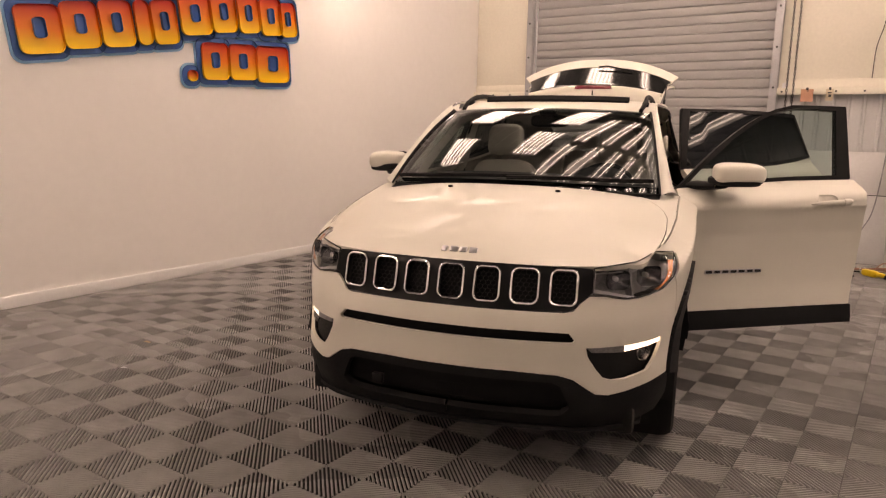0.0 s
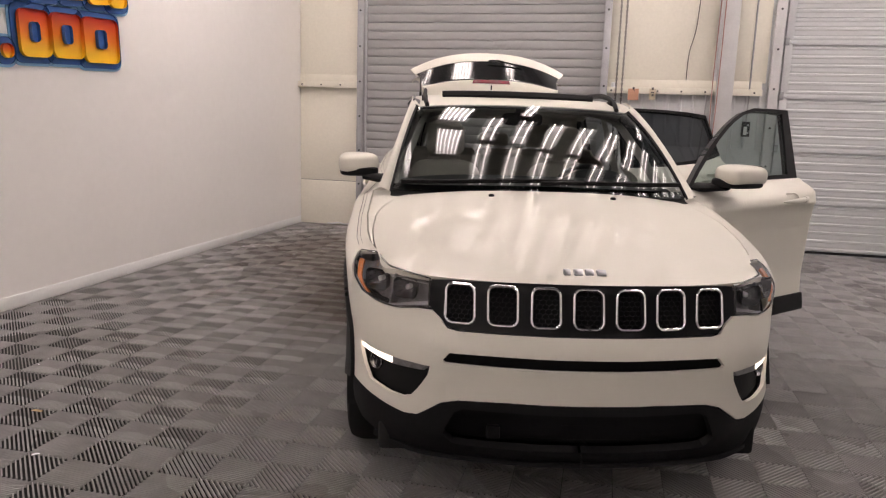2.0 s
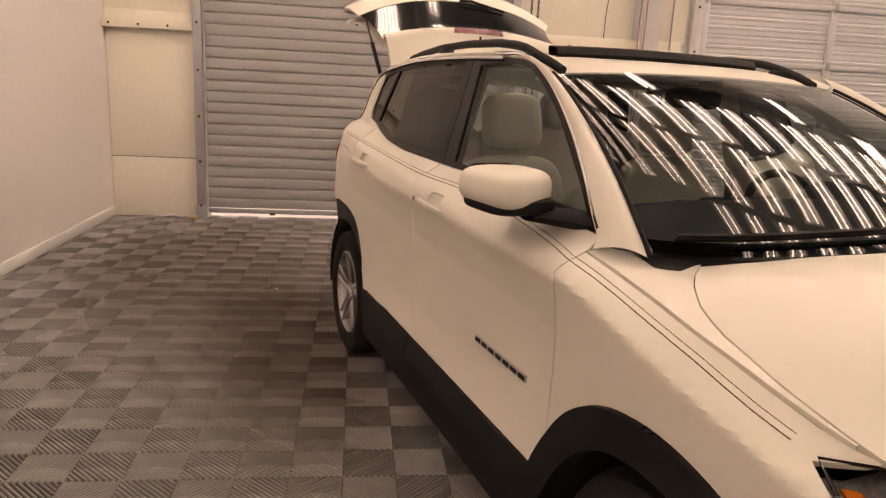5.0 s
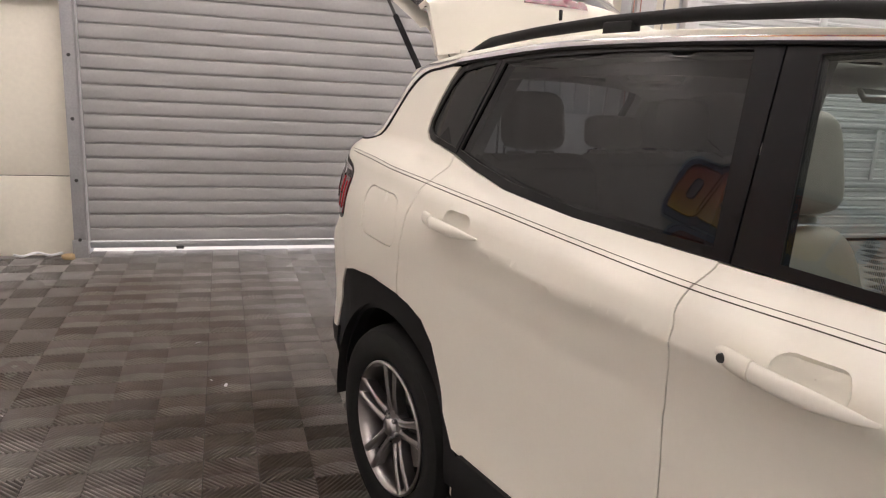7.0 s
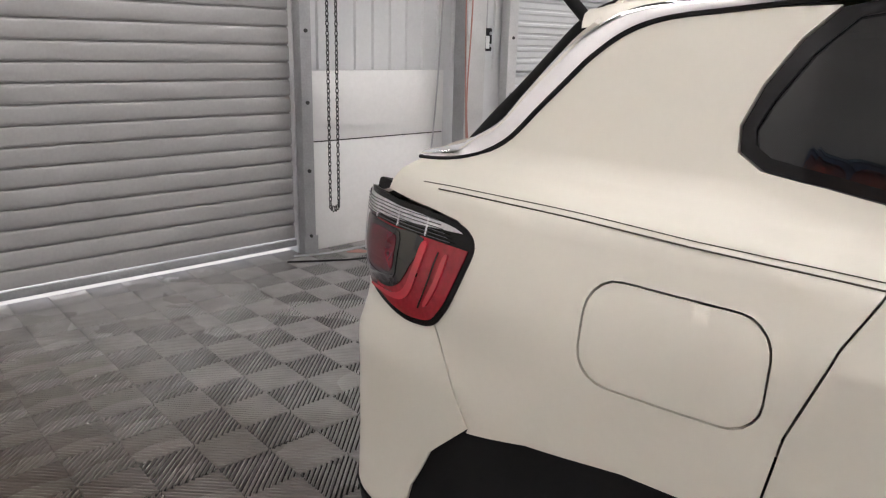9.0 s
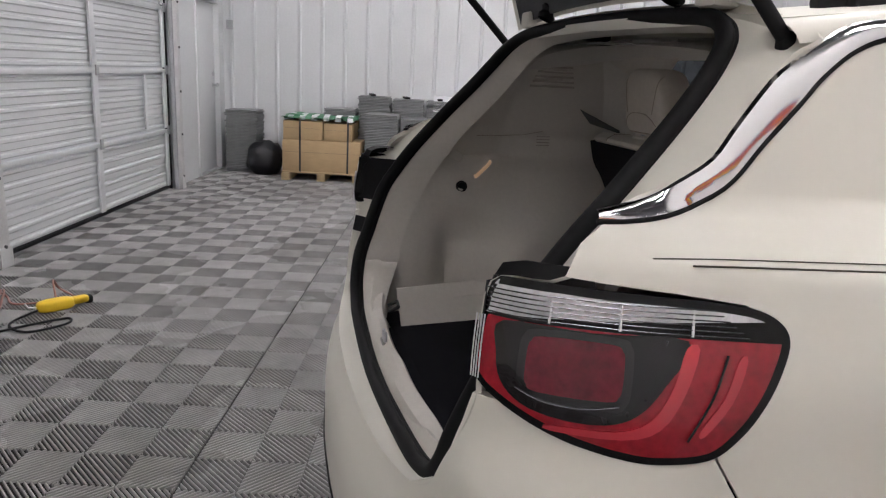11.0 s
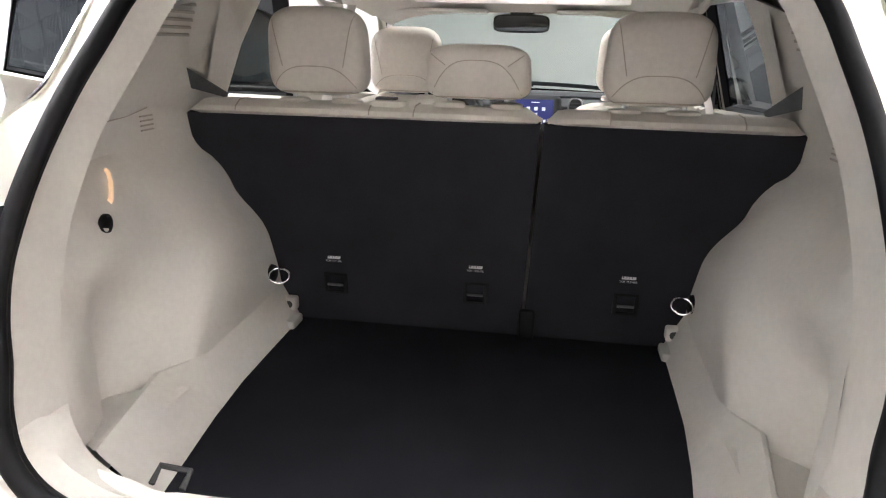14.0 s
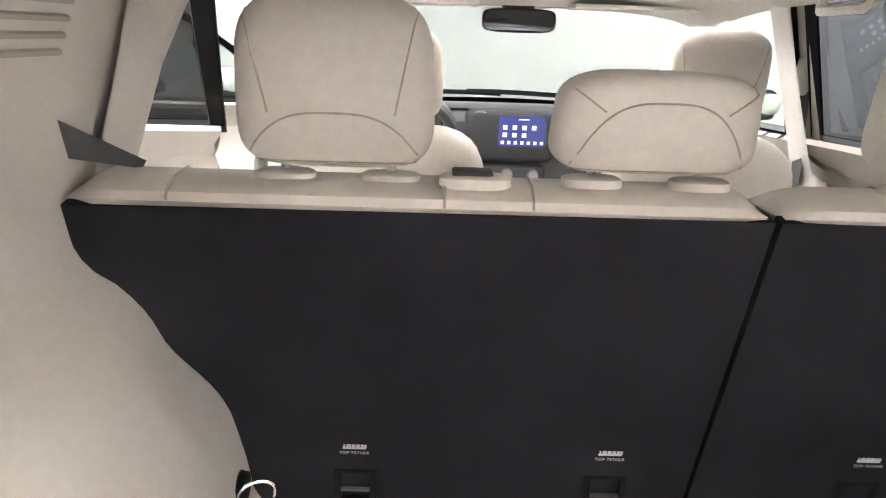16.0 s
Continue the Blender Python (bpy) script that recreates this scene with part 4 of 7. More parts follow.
hp += [(x, float(np.interp(abs(x), [0, 0.25, 0.5, 0.70, 0.80], [0.975, 0.990, 1.040, 1.122, 1.20]))) for x in np.linspace(0.645, -0.645, 31)] + [(-cut_x(y), float(y)) for y in edge_y[::-1]]
bn = part("bonnet", sheet(hp, bonnet, 0.02, 0.02), PAINT, car)
sy = np.linspace(0.56, 1.092, 24)
shoulder = [(-hood_x(y) - 0.003, float(y)) for y in np.linspace(0.56, 1.31, 30)] + [(-0.74, 1.30), (-0.66, 1.20), (-0.62, 1.112)] + [(-cut_x(y) - 0.004, float(y)) for y in sy[::-1]]
for m in (None, FLIP):
    part("wing_shoulder", sheet(shoulder, bonnet, 0.015, 0.012), PAINT, car, m=m)
for sx in (-1, 1):
    part("washer_nozzle", moved(cushion((0.026, 0.02, 0.014), 0.7, 0.8, 12, 8), pose(sx * 0.27, 0.845, float(bonnet(0.27, 0.845)[2]) + 0.004)), BLACK, bn)
for x, w in ((-0.062, 0.026), (-0.022, 0.034), (0.018, 0.030), (0.060, 0.034)):
    z = float(bonnet(x, 0.175)[2])
    part("badge_bar", moved(boxg((-w / 2, -0.014, -0.004), (w / 2, 0.014, 0.007), 0.004), pose(x, 0.172, z, 40)), SILVER, bn, "silver emblem drawn as plain bars")
# cowl and wipers
part("cowl", loft([[(p[0], p[1] - 0.03 + dy, p[2] + dz) for p in WSB] for dy, dz in ((-0.01, -0.03), (0.03, -0.022), (0.06, -0.006))]), BLACK, car, "black plastic cowl below the windscreen")
for x0, x1, b0, b1 in ((-0.56, 0.10, 0.045, 0.075), (-0.02, 0.60, 0.045, 0.10)):
    pts = []
    for t in np.linspace(0, 1, 14):
        u = 0.5 + (x0 + (x1 - x0) * t) / 1.5
        p = screen(u, b0 + (b1 - b0) * t * (1 - 0.3 * t))
        pts.append((float(p[0]), float(p[1]) - 0.016, float(p[2]) + 0.016))
    wp = part("wiper", tube(pts, 0.008, 6), BLACK, car, "black wiper arm and blade")
    part("wiper_blade", tube([(p[0], p[1] + 0.006, p[2] - 0.008) for p in pts], 0.006, 5), RUBBER, wp)

# ---- nose ----
def fsurf(h, z):
    """Front skin by half width instead of run."""
    return shell(s_of_h(np.asarray(h, float) * WIDE), z)


def face(name, outline, mat, parent=car, step=0.025, thick=0.014, holes=(), off=0.0, label="", m=None):
    return part(name, sheet(outline, fsurf, step, thick, holes, off, -1), mat, parent, label, m)


def half(pts):
    """The mirror image of an outline in h, wound the other way."""
    return [(-a, b) for a, b in reversed(pts)]


SLOT = [(-0.452, 0.662), (-0.30, 0.663), (0.30, 0.663), (0.452, 0.662), (0.474, 0.634), (0.466, 0.624), (0.30, 0.622), (-0.30, 0.622), (-0.466, 0.624), (-0.474, 0.634)]
FOG = [(0.785, 0.609), (0.74, 0.606), (0.66, 0.604), (0.60, 0.605), (0.515, 0.606), (0.522, 0.572), (0.552, 0.522), (0.580, 0.483), (0.61, 0.470), (0.66, 0.471), (0.735, 0.486), (0.763, 0.53), (0.780, 0.575)]
bumper_r = [(0.30, 0.735), (0.43, 0.735), (0.468, 0.742), (0.50, 0.775), (0.53, 0.797), (0.59, 0.794), (0.635, 0.784), (0.66, 0.779), (0.70, 0.780), (0.738, 0.787), (0.785, 0.804), (0.815, 0.842), (h_at(0.474), 0.80), (h_at(0.489), 0.75), (h_at(0.497), 0.70), (h_at(0.505), 0.66)]
lower_r = [(h_at(0.507), 0.63), (h_at(0.457), 0.54), (h_at(0.430), 0.455), (0.74, 0.437), (0.66, 0.420), (0.60, 0.411), (0.555, 0.420), (0.515, 0.450), (0.475, 0.479), (0.42, 0.494), (0.25, 0.500)]
poly = bumper_r + lower_r
bp_ = face("front_bumper", poly + half(poly), PAINT, holes=[SLOT, FOG, half(FOG)])
face("intake_slot", [(a * 1.01, 0.642 + (b - 0.642) * 1.3) for a, b in SLOT], MESH, bp_, off=-0.035, thick=0, label="black upper intake slot")
chin_r = [(0.25, 0.496), (0.42, 0.490), (0.475, 0.475), (0.515, 0.446), (0.555, 0.416), (0.60, 0.407), (0.66, 0.416), (0.74, 0.433), (h_at(0.430), 0.451), (h_at(0.430), 0.36), (0.78, 0.30), (0.70, 0.272), (0.5, 0.268), (0.25, 0.262)]
INTAKE = [(-0.43, 0.448), (-0.40, 0.462), (0.40, 0.462), (0.43, 0.448), (0.47, 0.36), (0.44, 0.325), (0.40, 0.318), (-0.40, 0.318), (-0.44, 0.325), (-0.47, 0.36)]
ch = face("lower_bumper", chin_r + half(chin_r), BLACK, off=-0.002, thick=0.03, holes=[INTAKE], label="black grained lower bumper with a wide intake")
face("intake_mesh", [(a * 1.03, 0.38 + (b - 0.38) * 1.1) for a, b in INTAKE], MESH, ch, off=-0.05, thick=0)
for z in (0.355, 0.41):
    part("intake_bar", tube([(x, float(fsurf(x, z)[1]) + 0.055, z) for x in np.linspace(-0.43, 0.43, 15)], 0.005, 6), BLACK, ch)
part("tow_cover", moved(boxg((-0.024, -0.02, -0.024), (0.024, 0.01, 0.024), 0.008), pose(-0.31, 0.072, 0.385)), BLACK, ch)
part("skid_lip", loft([[(h, float(fsurf(h, 0.28)[1]) + dy, 0.262 + dz) for h in np.linspace(-0.74, 0.74, 31)] for dy, dz in ((0.03, 0.012), (-0.004, 0.006), (-0.006, -0.008), (0.05, -0.02), (0.3, -0.03))]), BLACK, ch)
part("tow_cap", moved(lathe([(0.0, -0.001), (0.030, -0.001), (0.032, 0.002)], 24, "y"), pose(-0.455, float(fsurf(0.455, 0.545)[1]) - 0.001, 0.545, 0, 0, -14)), PAINT, bp_, "round tow-eye cover")

# fog lamp pockets with lit strip
for m in (None, FLIP):
    pk = face("fog_pocket", [(0.665 + (a - 0.665) * 1.03, 0.55 + (b - 0.55) * 1.05) for a, b in FOG], BLACK, off=-0.030, thick=0, m=m, label="black fog lamp pocket")
    face("daytime_lamp", [(0.790, 0.606), (0.72, 0.605), (0.655, 0.602), (0.657, 0.578), (0.72, 0.583), (0.786, 0.590)], DRL, pk, off=-0.006, thick=0.03, m=m, label="lit warm white daytime lamp strip")
    face("lamp_trim", [(0.652, 0.603), (0.528, 0.604), (0.538, 0.585), (0.652, 0.576)], LAMP_GREY, pk, off=-0.005, thick=0.03, m=m)
    px, py, pz = fsurf(0.715, 0.552)
    part("fog_lamp", moved(lathe([(0.031, 0.03), (0.031, -0.002), (0.028, -0.004), (0.020, 0.010), (0.0, 0.016)], 24, "y"), pose(float(px), float(py) + 0.035, float(pz), 0, 0, -40)), BOWL, pk, "round fog lamp", m=m)
    part("fog_lens", moved(lathe([(0.030, -0.006), (0.016, -0.012), (0.0, -0.013)], 24, "y"), pose(float(px), float(py) + 0.035, float(pz), 0, 0, -40)), LENS, pk, m=m)

# grille: dark panel with seven framed slots
gp = [(0.20, 0.908), (0.40, 0.905), (0.50, 0.903), (0.548, 0.900), (0.540, 0.812), (0.50, 0.782), (0.475, 0.752), (0.45, 0.742), (0.30, 0.738)]
cells = []
for k in range(-3, 4):
    cx = k * 0.144
    cells.append([(cx + a + 0.004 * np.sign(k) * abs(k) / 3 * (b / 0.07), 0.828 + b) for a, b in rounded(0.099, 0.130, 0.024, 4)])
gr = face("grille", gp + half(gp), FRAME, off=-0.004, thick=0.02, holes=cells, label="gloss black grille with seven chrome framed slots")
for c in cells:
    x, y, z = fsurf(np.array([p[0] for p in c]), np.array([p[1] for p in c]))
    part("chrome_frame", tube(list(zip(x, y - 0.003, z)), 0.0052, 8, True), CHROME, gr, "chrome slot frame")
    cx, cz = np.mean([p[0] for p in c]), 0.828
    cm = face("grille_insert", [(cx + (a - cx) * 1.04, cz + (b - cz) * 1.03) for a, b in c], MESH, gr, off=-0.030, thick=0)
    geo = []
    for r in range(9):
        for q in range(5):
            hx, hz = cx + (q - 2 + (r % 2) * 0.5) * 0.021, cz + (r - 4) * 0.0155
            if abs(hx - cx) < 0.044 and abs(hz - cz) < 0.062:
                hex_ = [(hx + 0.0115 * math.cos(radians(60 * i + 30)), hz + 0.0095 * math.sin(radians(60 * i + 30))) for i in range(6)]
                x, y, z = fsurf(np.array([p[0] for p in hex_]), np.array([p[1] for p in hex_]))
                geo.append(tube(list(zip(x, y + 0.016, z)), 0.0016, 4, True))
    part("honeycomb", join(*geo), BLACK, cm)

# head lamps
HL = [(0.847, 0.925), (0.83, 0.929), (0.80, 0.928), (0.775, 0.926), (0.72, 0.921), (0.64, 0.912), (0.552, 0.901), (0.545, 0.855), (0.541, 0.805), (0.59, 0.800), (0.635, 0.790), (0.66, 0.785), (0.70, 0.786), (0.735, 0.793), (0.780, 0.809), (0.812, 0.848), (0.835, 0.893)]
for m in (None, FLIP):
    hl = face("headlamp", [(0.68 + (a - 0.68) * 1.01, 0.85 + (b - 0.85) * 1.02) for a, b in HL], LAMP_GREY, off=-0.055, thick=0, m=m, label="clear headlamp with grey housing and amber marker")
    face("lens", HL, LENS, hl, off=0.002, thick=0, m=m).visible_shadow = False
    loop = dense(np.array(HL), 0.02)
    x, y, z = fsurf(loop[:, 0], loop[:, 1])
    part("bezel", tube(list(zip(x, y + 0.004, z)), 0.0035, 6, True), GLOSS, hl, m=m)
    face("amber_marker", [(0.837, 0.905), (0.831, 0.892), (0.808, 0.850), (0.777, 0.813), (0.763, 0.804), (0.760, 0.808), (0.774, 0.820), (0.803, 0.857), (0.823, 0.890), (0.831, 0.905)], AMBER, hl, off=-0.005, thick=0.01, m=m, label="amber side marker")
    for h, zc, r in ((0.735, 0.858, 0.050), (0.618, 0.855, 0.046)):
        px, py, pz = (float(v) for v in fsurf(h, zc))
        turn = -38 if h > 0.7 else -26
        part("reflector", moved(loft([[(a * k_, d_, b * k_) for a, b in rounded(2.05 * r, 1.62 * r, 0.022)] for k_, d_ in ((1.0, -0.034), (0.96, -0.028), (0.86, -0.006), (0.5, 0.012), (0.02, 0.016))], True), pose(px, py + 0.045, pz, 0, 0, turn) ), BOWL, hl, "grey reflector bowl", m=m)
        part("bulb", moved(lathe([(0.010, 0.01), (0.010, -0.012), (0.0, -0.018)], 12, "y"), pose(px, py + 0.045, pz, 0, 0, turn)), WHITE_LENS, hl, m=m)
    face("brow_strip", [(0.785, 0.898), (0.56, 0.888), (0.56, 0.880), (0.785, 0.888)], SILVER, hl, off=-0.02, thick=0.01, m=m)
    face("lower_strip", [(0.545, 0.826), (0.60, 0.815), (0.65, 0.800), (0.70, 0.786), (0.70, 0.778), (0.65, 0.790), (0.60, 0.804), (0.545, 0.814)], SILVER, hl, off=-0.003, thick=0.006, m=m)
    face("lamp_divider", [(0.676, 0.90), (0.682, 0.90), (0.686, 0.79), (0.680, 0.79)], LAMP_GREY, hl, off=-0.008, thick=0.04, m=m)


# ---- doors ----
GLASS_F = [(1.385, 1.165), (1.6, 1.176), (2.04, 1.199), (2.315, 1.208), (2.372, 1.566), (2.25, 1.574), (2.11, 1.572), (1.99, 1.548), (1.885, 1.505), (1.79, 1.455), (1.70, 1.400), (1.58, 1.313), (1.47, 1.235)]
GLASS_R = [(2.445, 1.209), (2.80, 1.219), (3.06, 1.243), (3.22, 1.269), (3.34, 1.294), (3.305, 1.40), (3.255, 1.543), (3.06, 1.560), (2.82, 1.572), (2.500, 1.574)]
DOOR_F = [(1.297 + GAP, 1.105), (1.31, 1.134)] + BELT_LINE[1:3] + [(2.42 - GAP, 1.184)] + [(y - GAP, z) for y, z in SEAM_B[1:]] + [(y + GAP, z) for y, z in SEAM_A[:0:-1]]
DOOR_R = [(2.42 + GAP, 1.186)] + BELT_LINE[4:6] + [(3.24, 1.247), (3.356 - GAP, 1.272)] + [(y - GAP, z) for y, z in SEAM_C[1:]] + [(3.44, 0.834), (3.389, 0.827), (3.309, 0.801), (3.249, 0.748), (3.206, 0.66), (3.168, 0.568), (3.10, 0.492), (3.06, 0.49), (2.38 + GAP, 0.49)] + [(y + GAP, z) for y, z in SEAM_B[-2:0:-1]]
FRAME_F = [(1.303, 1.137), (1.6, 1.156), (2.04, 1.178), (2.400, 1.187), (2.438, 1.590), (2.25, 1.592), (2.10, 1.590), (1.98, 1.564), (1.885, 1.526), (1.80, 1.484), (1.71, 1.432), (1.59, 1.354), (1.47, 1.264), (1.36, 1.174)]
FRAME_R = [(2.404, 1.188), (2.80, 1.200), (3.08, 1.222), (3.24, 1.249), (3.354, 1.278), (3.315, 1.40), (3.266, 1.565), (3.08, 1.580), (2.82, 1.590), (2.442, 1.590)]


CUP = [(a, b) for a, b in rounded(0.128, 0.060, 0.029)]


def cup_hole(cy, cz, k=1.0):
    return [(cy - 0.018 + a * k, cz + 0.010 + b * k) for a, b in CUP]


def handle(cy, cz, parent, m):
    """A pull strap that bows out over a scooped cup, and the fixed cap behind it."""
    def bar(t0, t1, n, size):
        rings = []
        for t in np.linspace(t0, t1, n):
            y = cy - 0.134 + 0.268 * t
            x = float(side(y, cz)[0])
            e = (t - t0) / (t1 - t0)
            out = 0.008 + 0.024 * max(0.0, math.sin(math.pi * min(1, t * 1.04))) ** 0.6
            r = size(e)
            rings.append([(x - out + 0.62 * r * math.cos(a), y, cz - 0.006 + 0.013 * t + r * math.sin(a)) for a in np.linspace(0, 2 * math.pi, 17)[:-1]])
        geo = loft(rings, True)
        geo[1].extend([tuple(range(15, -1, -1)), tuple(range((n - 1) * 16, n * 16))])
        return geo
    h = part("door_handle", bar(0.0, 0.705, 15, lambda e: 0.0185 * (1 - (1 - e) ** 3.2 * 0.85) * (1 - 0.10 * e)), PAINT, parent, "body coloured pull handle", m=m)
    part("handle_cap", bar(0.712, 1.0, 10, lambda e: 0.0185 * max(0.12, 1 - e ** 4) ** 0.5), PAINT, h, m=m)
    rings = [on_side(cup_hole(cy, cz, k), -d) for k, d in ((1.0, 0.0), (0.97, 0.005), (0.86, 0.013), (0.6, 0.019), (0.25, 0.021), (0.02, 0.021))]
    part("handle_cup", loft(rings, True), PAINT, h, m=m)
    return h


def inner(outline, depth):
    """The door card, set in from the skin."""
    def s2(y, z):
        x, yy, zz = side(y, z)
        return x + depth + 0.012 * np.sin((zz - 0.5) * 9), yy, zz
    return s2


def door(front, m, m_label):
    tag = "front_door" if front else "rear_door"
    outline, frame_, pane = (DOOR_F, FRAME_F, GLASS_F) if front else (DOOR_R, FRAME_R, GLASS_R)
    cy, cz = (2.175, 1.068) if front else (3.165, 1.109)
    fold = [(y, float(crease(y))) for y in (np.linspace(1.33, 2.39, 12) if front else np.linspace(2.44, 3.02, 8))]
    d = skin(tag, outline, PAINT, m=m, thick=0.05, label=m_label, step=0.016, holes=[cup_hole(cy, cz)], folds=[fold])
    part("door_card", sheet([(2.0 + (a - 2.0) * 0.985, b) if front else (2.9 + (a - 2.9) * 0.985, b) for a, b in outline], inner(outline, 0.085), 0.05, 0.02, (), 0, 1), TRIM, d, "beige inner door card", m=m)
    skin("window_frame", frame_, FRAME, d, off=-0.004, thick=0.035, holes=[pane], m=m, label="black window frame")
    w = skin("window_pane", pane, CLEAR if front else PRIVACY, d, off=-0.010, thick=0, m=m, label="clear window glass" if front else "dark tinted window glass")
    w.visible_shadow = False
    skin("door_cladding", [(1.345, 0.40), (1.335, 0.497), (2.376, 0.497), (2.378, 0.40)] if front else [(2.384, 0.40), (2.384, 0.497), (3.05, 0.497), (3.05, 0.40)], BLACK, d, off=0.016, thick=0.03, m=m)
    if front:
        handle(cy, cz, d, m)
        if m is None:
            part("key_lock", moved(lathe([(0.0, -0.004), (0.008, -0.004), (0.009, 0.01)], 12, "x"), pose(float(side(2.285, 1.068)[0]) - 0.026, 2.285, 1.073)), DARKSTEEL, d)
        for k in range(7):
            y = 1.80 - 0.050 * k
            x = float(side(y, 0.698)[0])
            part("badge_bar", boxg((x - 0.005, y - 0.049, 0.690), (x + 0.004, y - 0.003, 0.712), 0.003), SILVER, d, "chrome model badge drawn as bars", m=m)
            part("badge_bar", boxg((x - 0.0065, y - 0.044, 0.694), (x - 0.0045, y - 0.008, 0.708), 0), GLOSS, d, m=m)
        door_mirror(d, m)
    else:
        handle(cy, cz, d, m)
    return d


def door_mirror(d, m):
    body = cushion((0.212, 0.232, 0.114), 0.62, 0.55, 30, 18)
    bx, by, bz = -0.912, 1.550, 1.221
    cap = [(x, y * (1 - 0.25 * (x / 0.095)), z) for x, y, z in body[0]]
    mr = part("mirror_housing", (cap, body[1]), PAINT, d, "body coloured mirror housing with black base", m=(m or Matrix()) @ pose(bx, by, bz, 0, 0, 6))
    lo = cushion((0.202, 0.231, 0.054), 0.5, 0.5, 30, 12)
    part("mirror_base", lo, BLACK, mr, m=(m or Matrix()) @ pose(bx + 0.002, by - 0.001, bz - 0.038, 0, 0, 6))
    part("mirror_arm", loft([[(-0.885 + 0.11 * t, 1.495 - 0.04 * t + 0.045 * math.cos(a) * (1 + t), 1.158 - 0.008 * t + 0.018 * math.sin(a) * (1 + 0.4 * t)) for a in np.linspace(0, 6.283, 13)[:-1]] for t in (0, 0.35, 0.7, 1.0, 1.25)], True), BLACK, mr, m=m)
    part("mirror_glass", moved(sheet(rounded(0.168, 0.088, 0.036), lambda a, b: (a, 0 * a, b), 0.03, 0.004, (), 0, -1), pose(bx, by + 0.1155, bz, 0, 0, 6)), MIRROR, mr, m=m)
    part("mirror_rim", moved(tube([(a, 0, b) for a, b in rounded(0.176, 0.095, 0.039)], 0.006, 6, True), pose(bx, by + 0.112, bz, 0, 0, 6)), BLACK, mr, m=m)


def swing(hx, hy, deg):
    return Matrix.Translation((hx, hy, 0)) @ Matrix.Rotation(radians(deg), 4, "Z") @ Matrix.Translation((-hx, -hy, 0))


door(True, None, "closed front passenger door")
door(False, None, "closed rear door")
door(True, swing(0.86, 1.325, -56.5) @ FLIP, "front door standing open")
door(False, swing(0.86, 2.43, -62) @ FLIP, "rear door standing open")

# brightwork along the window tops and down the rear pillar, and the pinstripe
for m in (None, FLIP):
    line = spline([(2.20, 1.591), (2.5, 1.596), (2.8, 1.594), (3.05, 1.586), (3.27, 1.570), (3.50, 1.549), (3.67, 1.533), (3.77, 1.525), (3.84, 1.508), (3.895, 1.477), (3.938, 1.440), (3.997, 1.368), (4.045, 1.312), (4.12, 1.274), (4.215, 1.257)], 5)
    w = np.interp(np.linspace(0, 1, len(line)), [0, 0.45, 0.58, 0.72, 0.80, 0.90, 1], [0.008, 0.009, 0.018, 0.024, 0.022, 0.018, 0.005])
    t2 = np.gradient(line, axis=0)
    t2 /= np.linalg.norm(t2, axis=1)[:, None]
    nn = np.stack([-t2[:, 1], t2[:, 0]], 1)
    up = [on_side(line + nn * (w * k)[:, None], l_) for k, l_ in ((1.0, -0.002), (0.9, 0.005), (0.3, 0.009), (-0.4, 0.008), (-0.9, 0.005), (-1.0, -0.002))]
    part("chrome_strip", loft(up), CHROME, car, "chrome strip over the windows and down the rear pillar", m=m)
    part("strip_edge", tube(on_side(line - nn * (w + 0.003)[:, None], 0.001), 0.004, 6), SEAL, car, m=m)
    if m is None:
        part("pillar_strip", tube(spline(on_side([(1.315, 1.150), (1.36, 1.186), (1.47, 1.281), (1.59, 1.370), (1.71, 1.448), (1.80, 1.500), (1.885, 1.541), (1.98, 1.578), (2.09, 1.598), (2.20, 1.600)], 0.003), 4), 0.007, 8), CHROME, car, m=m)
    for dz, r in ((0.0, 0.0009), (-0.0075, 0.0014)):
        stripe = [(0.62, 0.945), (0.75, 0.978), (0.95, 1.024), (1.31, 1.088), (1.75, 1.126), (1.91, 1.137), (2.16, 1.143), (2.42, 1.148), (2.76, 1.165), (3.2, 1.191), (3.47, 1.207), (3.78, 1.219), (4.0, 1.218), (4.09, 1.216), (4.14, 1.214)]
        if m is None:
            part("pinstripe", tube(on_side(spline([(y, z + dz) for y, z in (stripe if dz == 0 else stripe[:-1])], 12), 0.001), r, 5), PIN, car, "thin dark pinstripe")

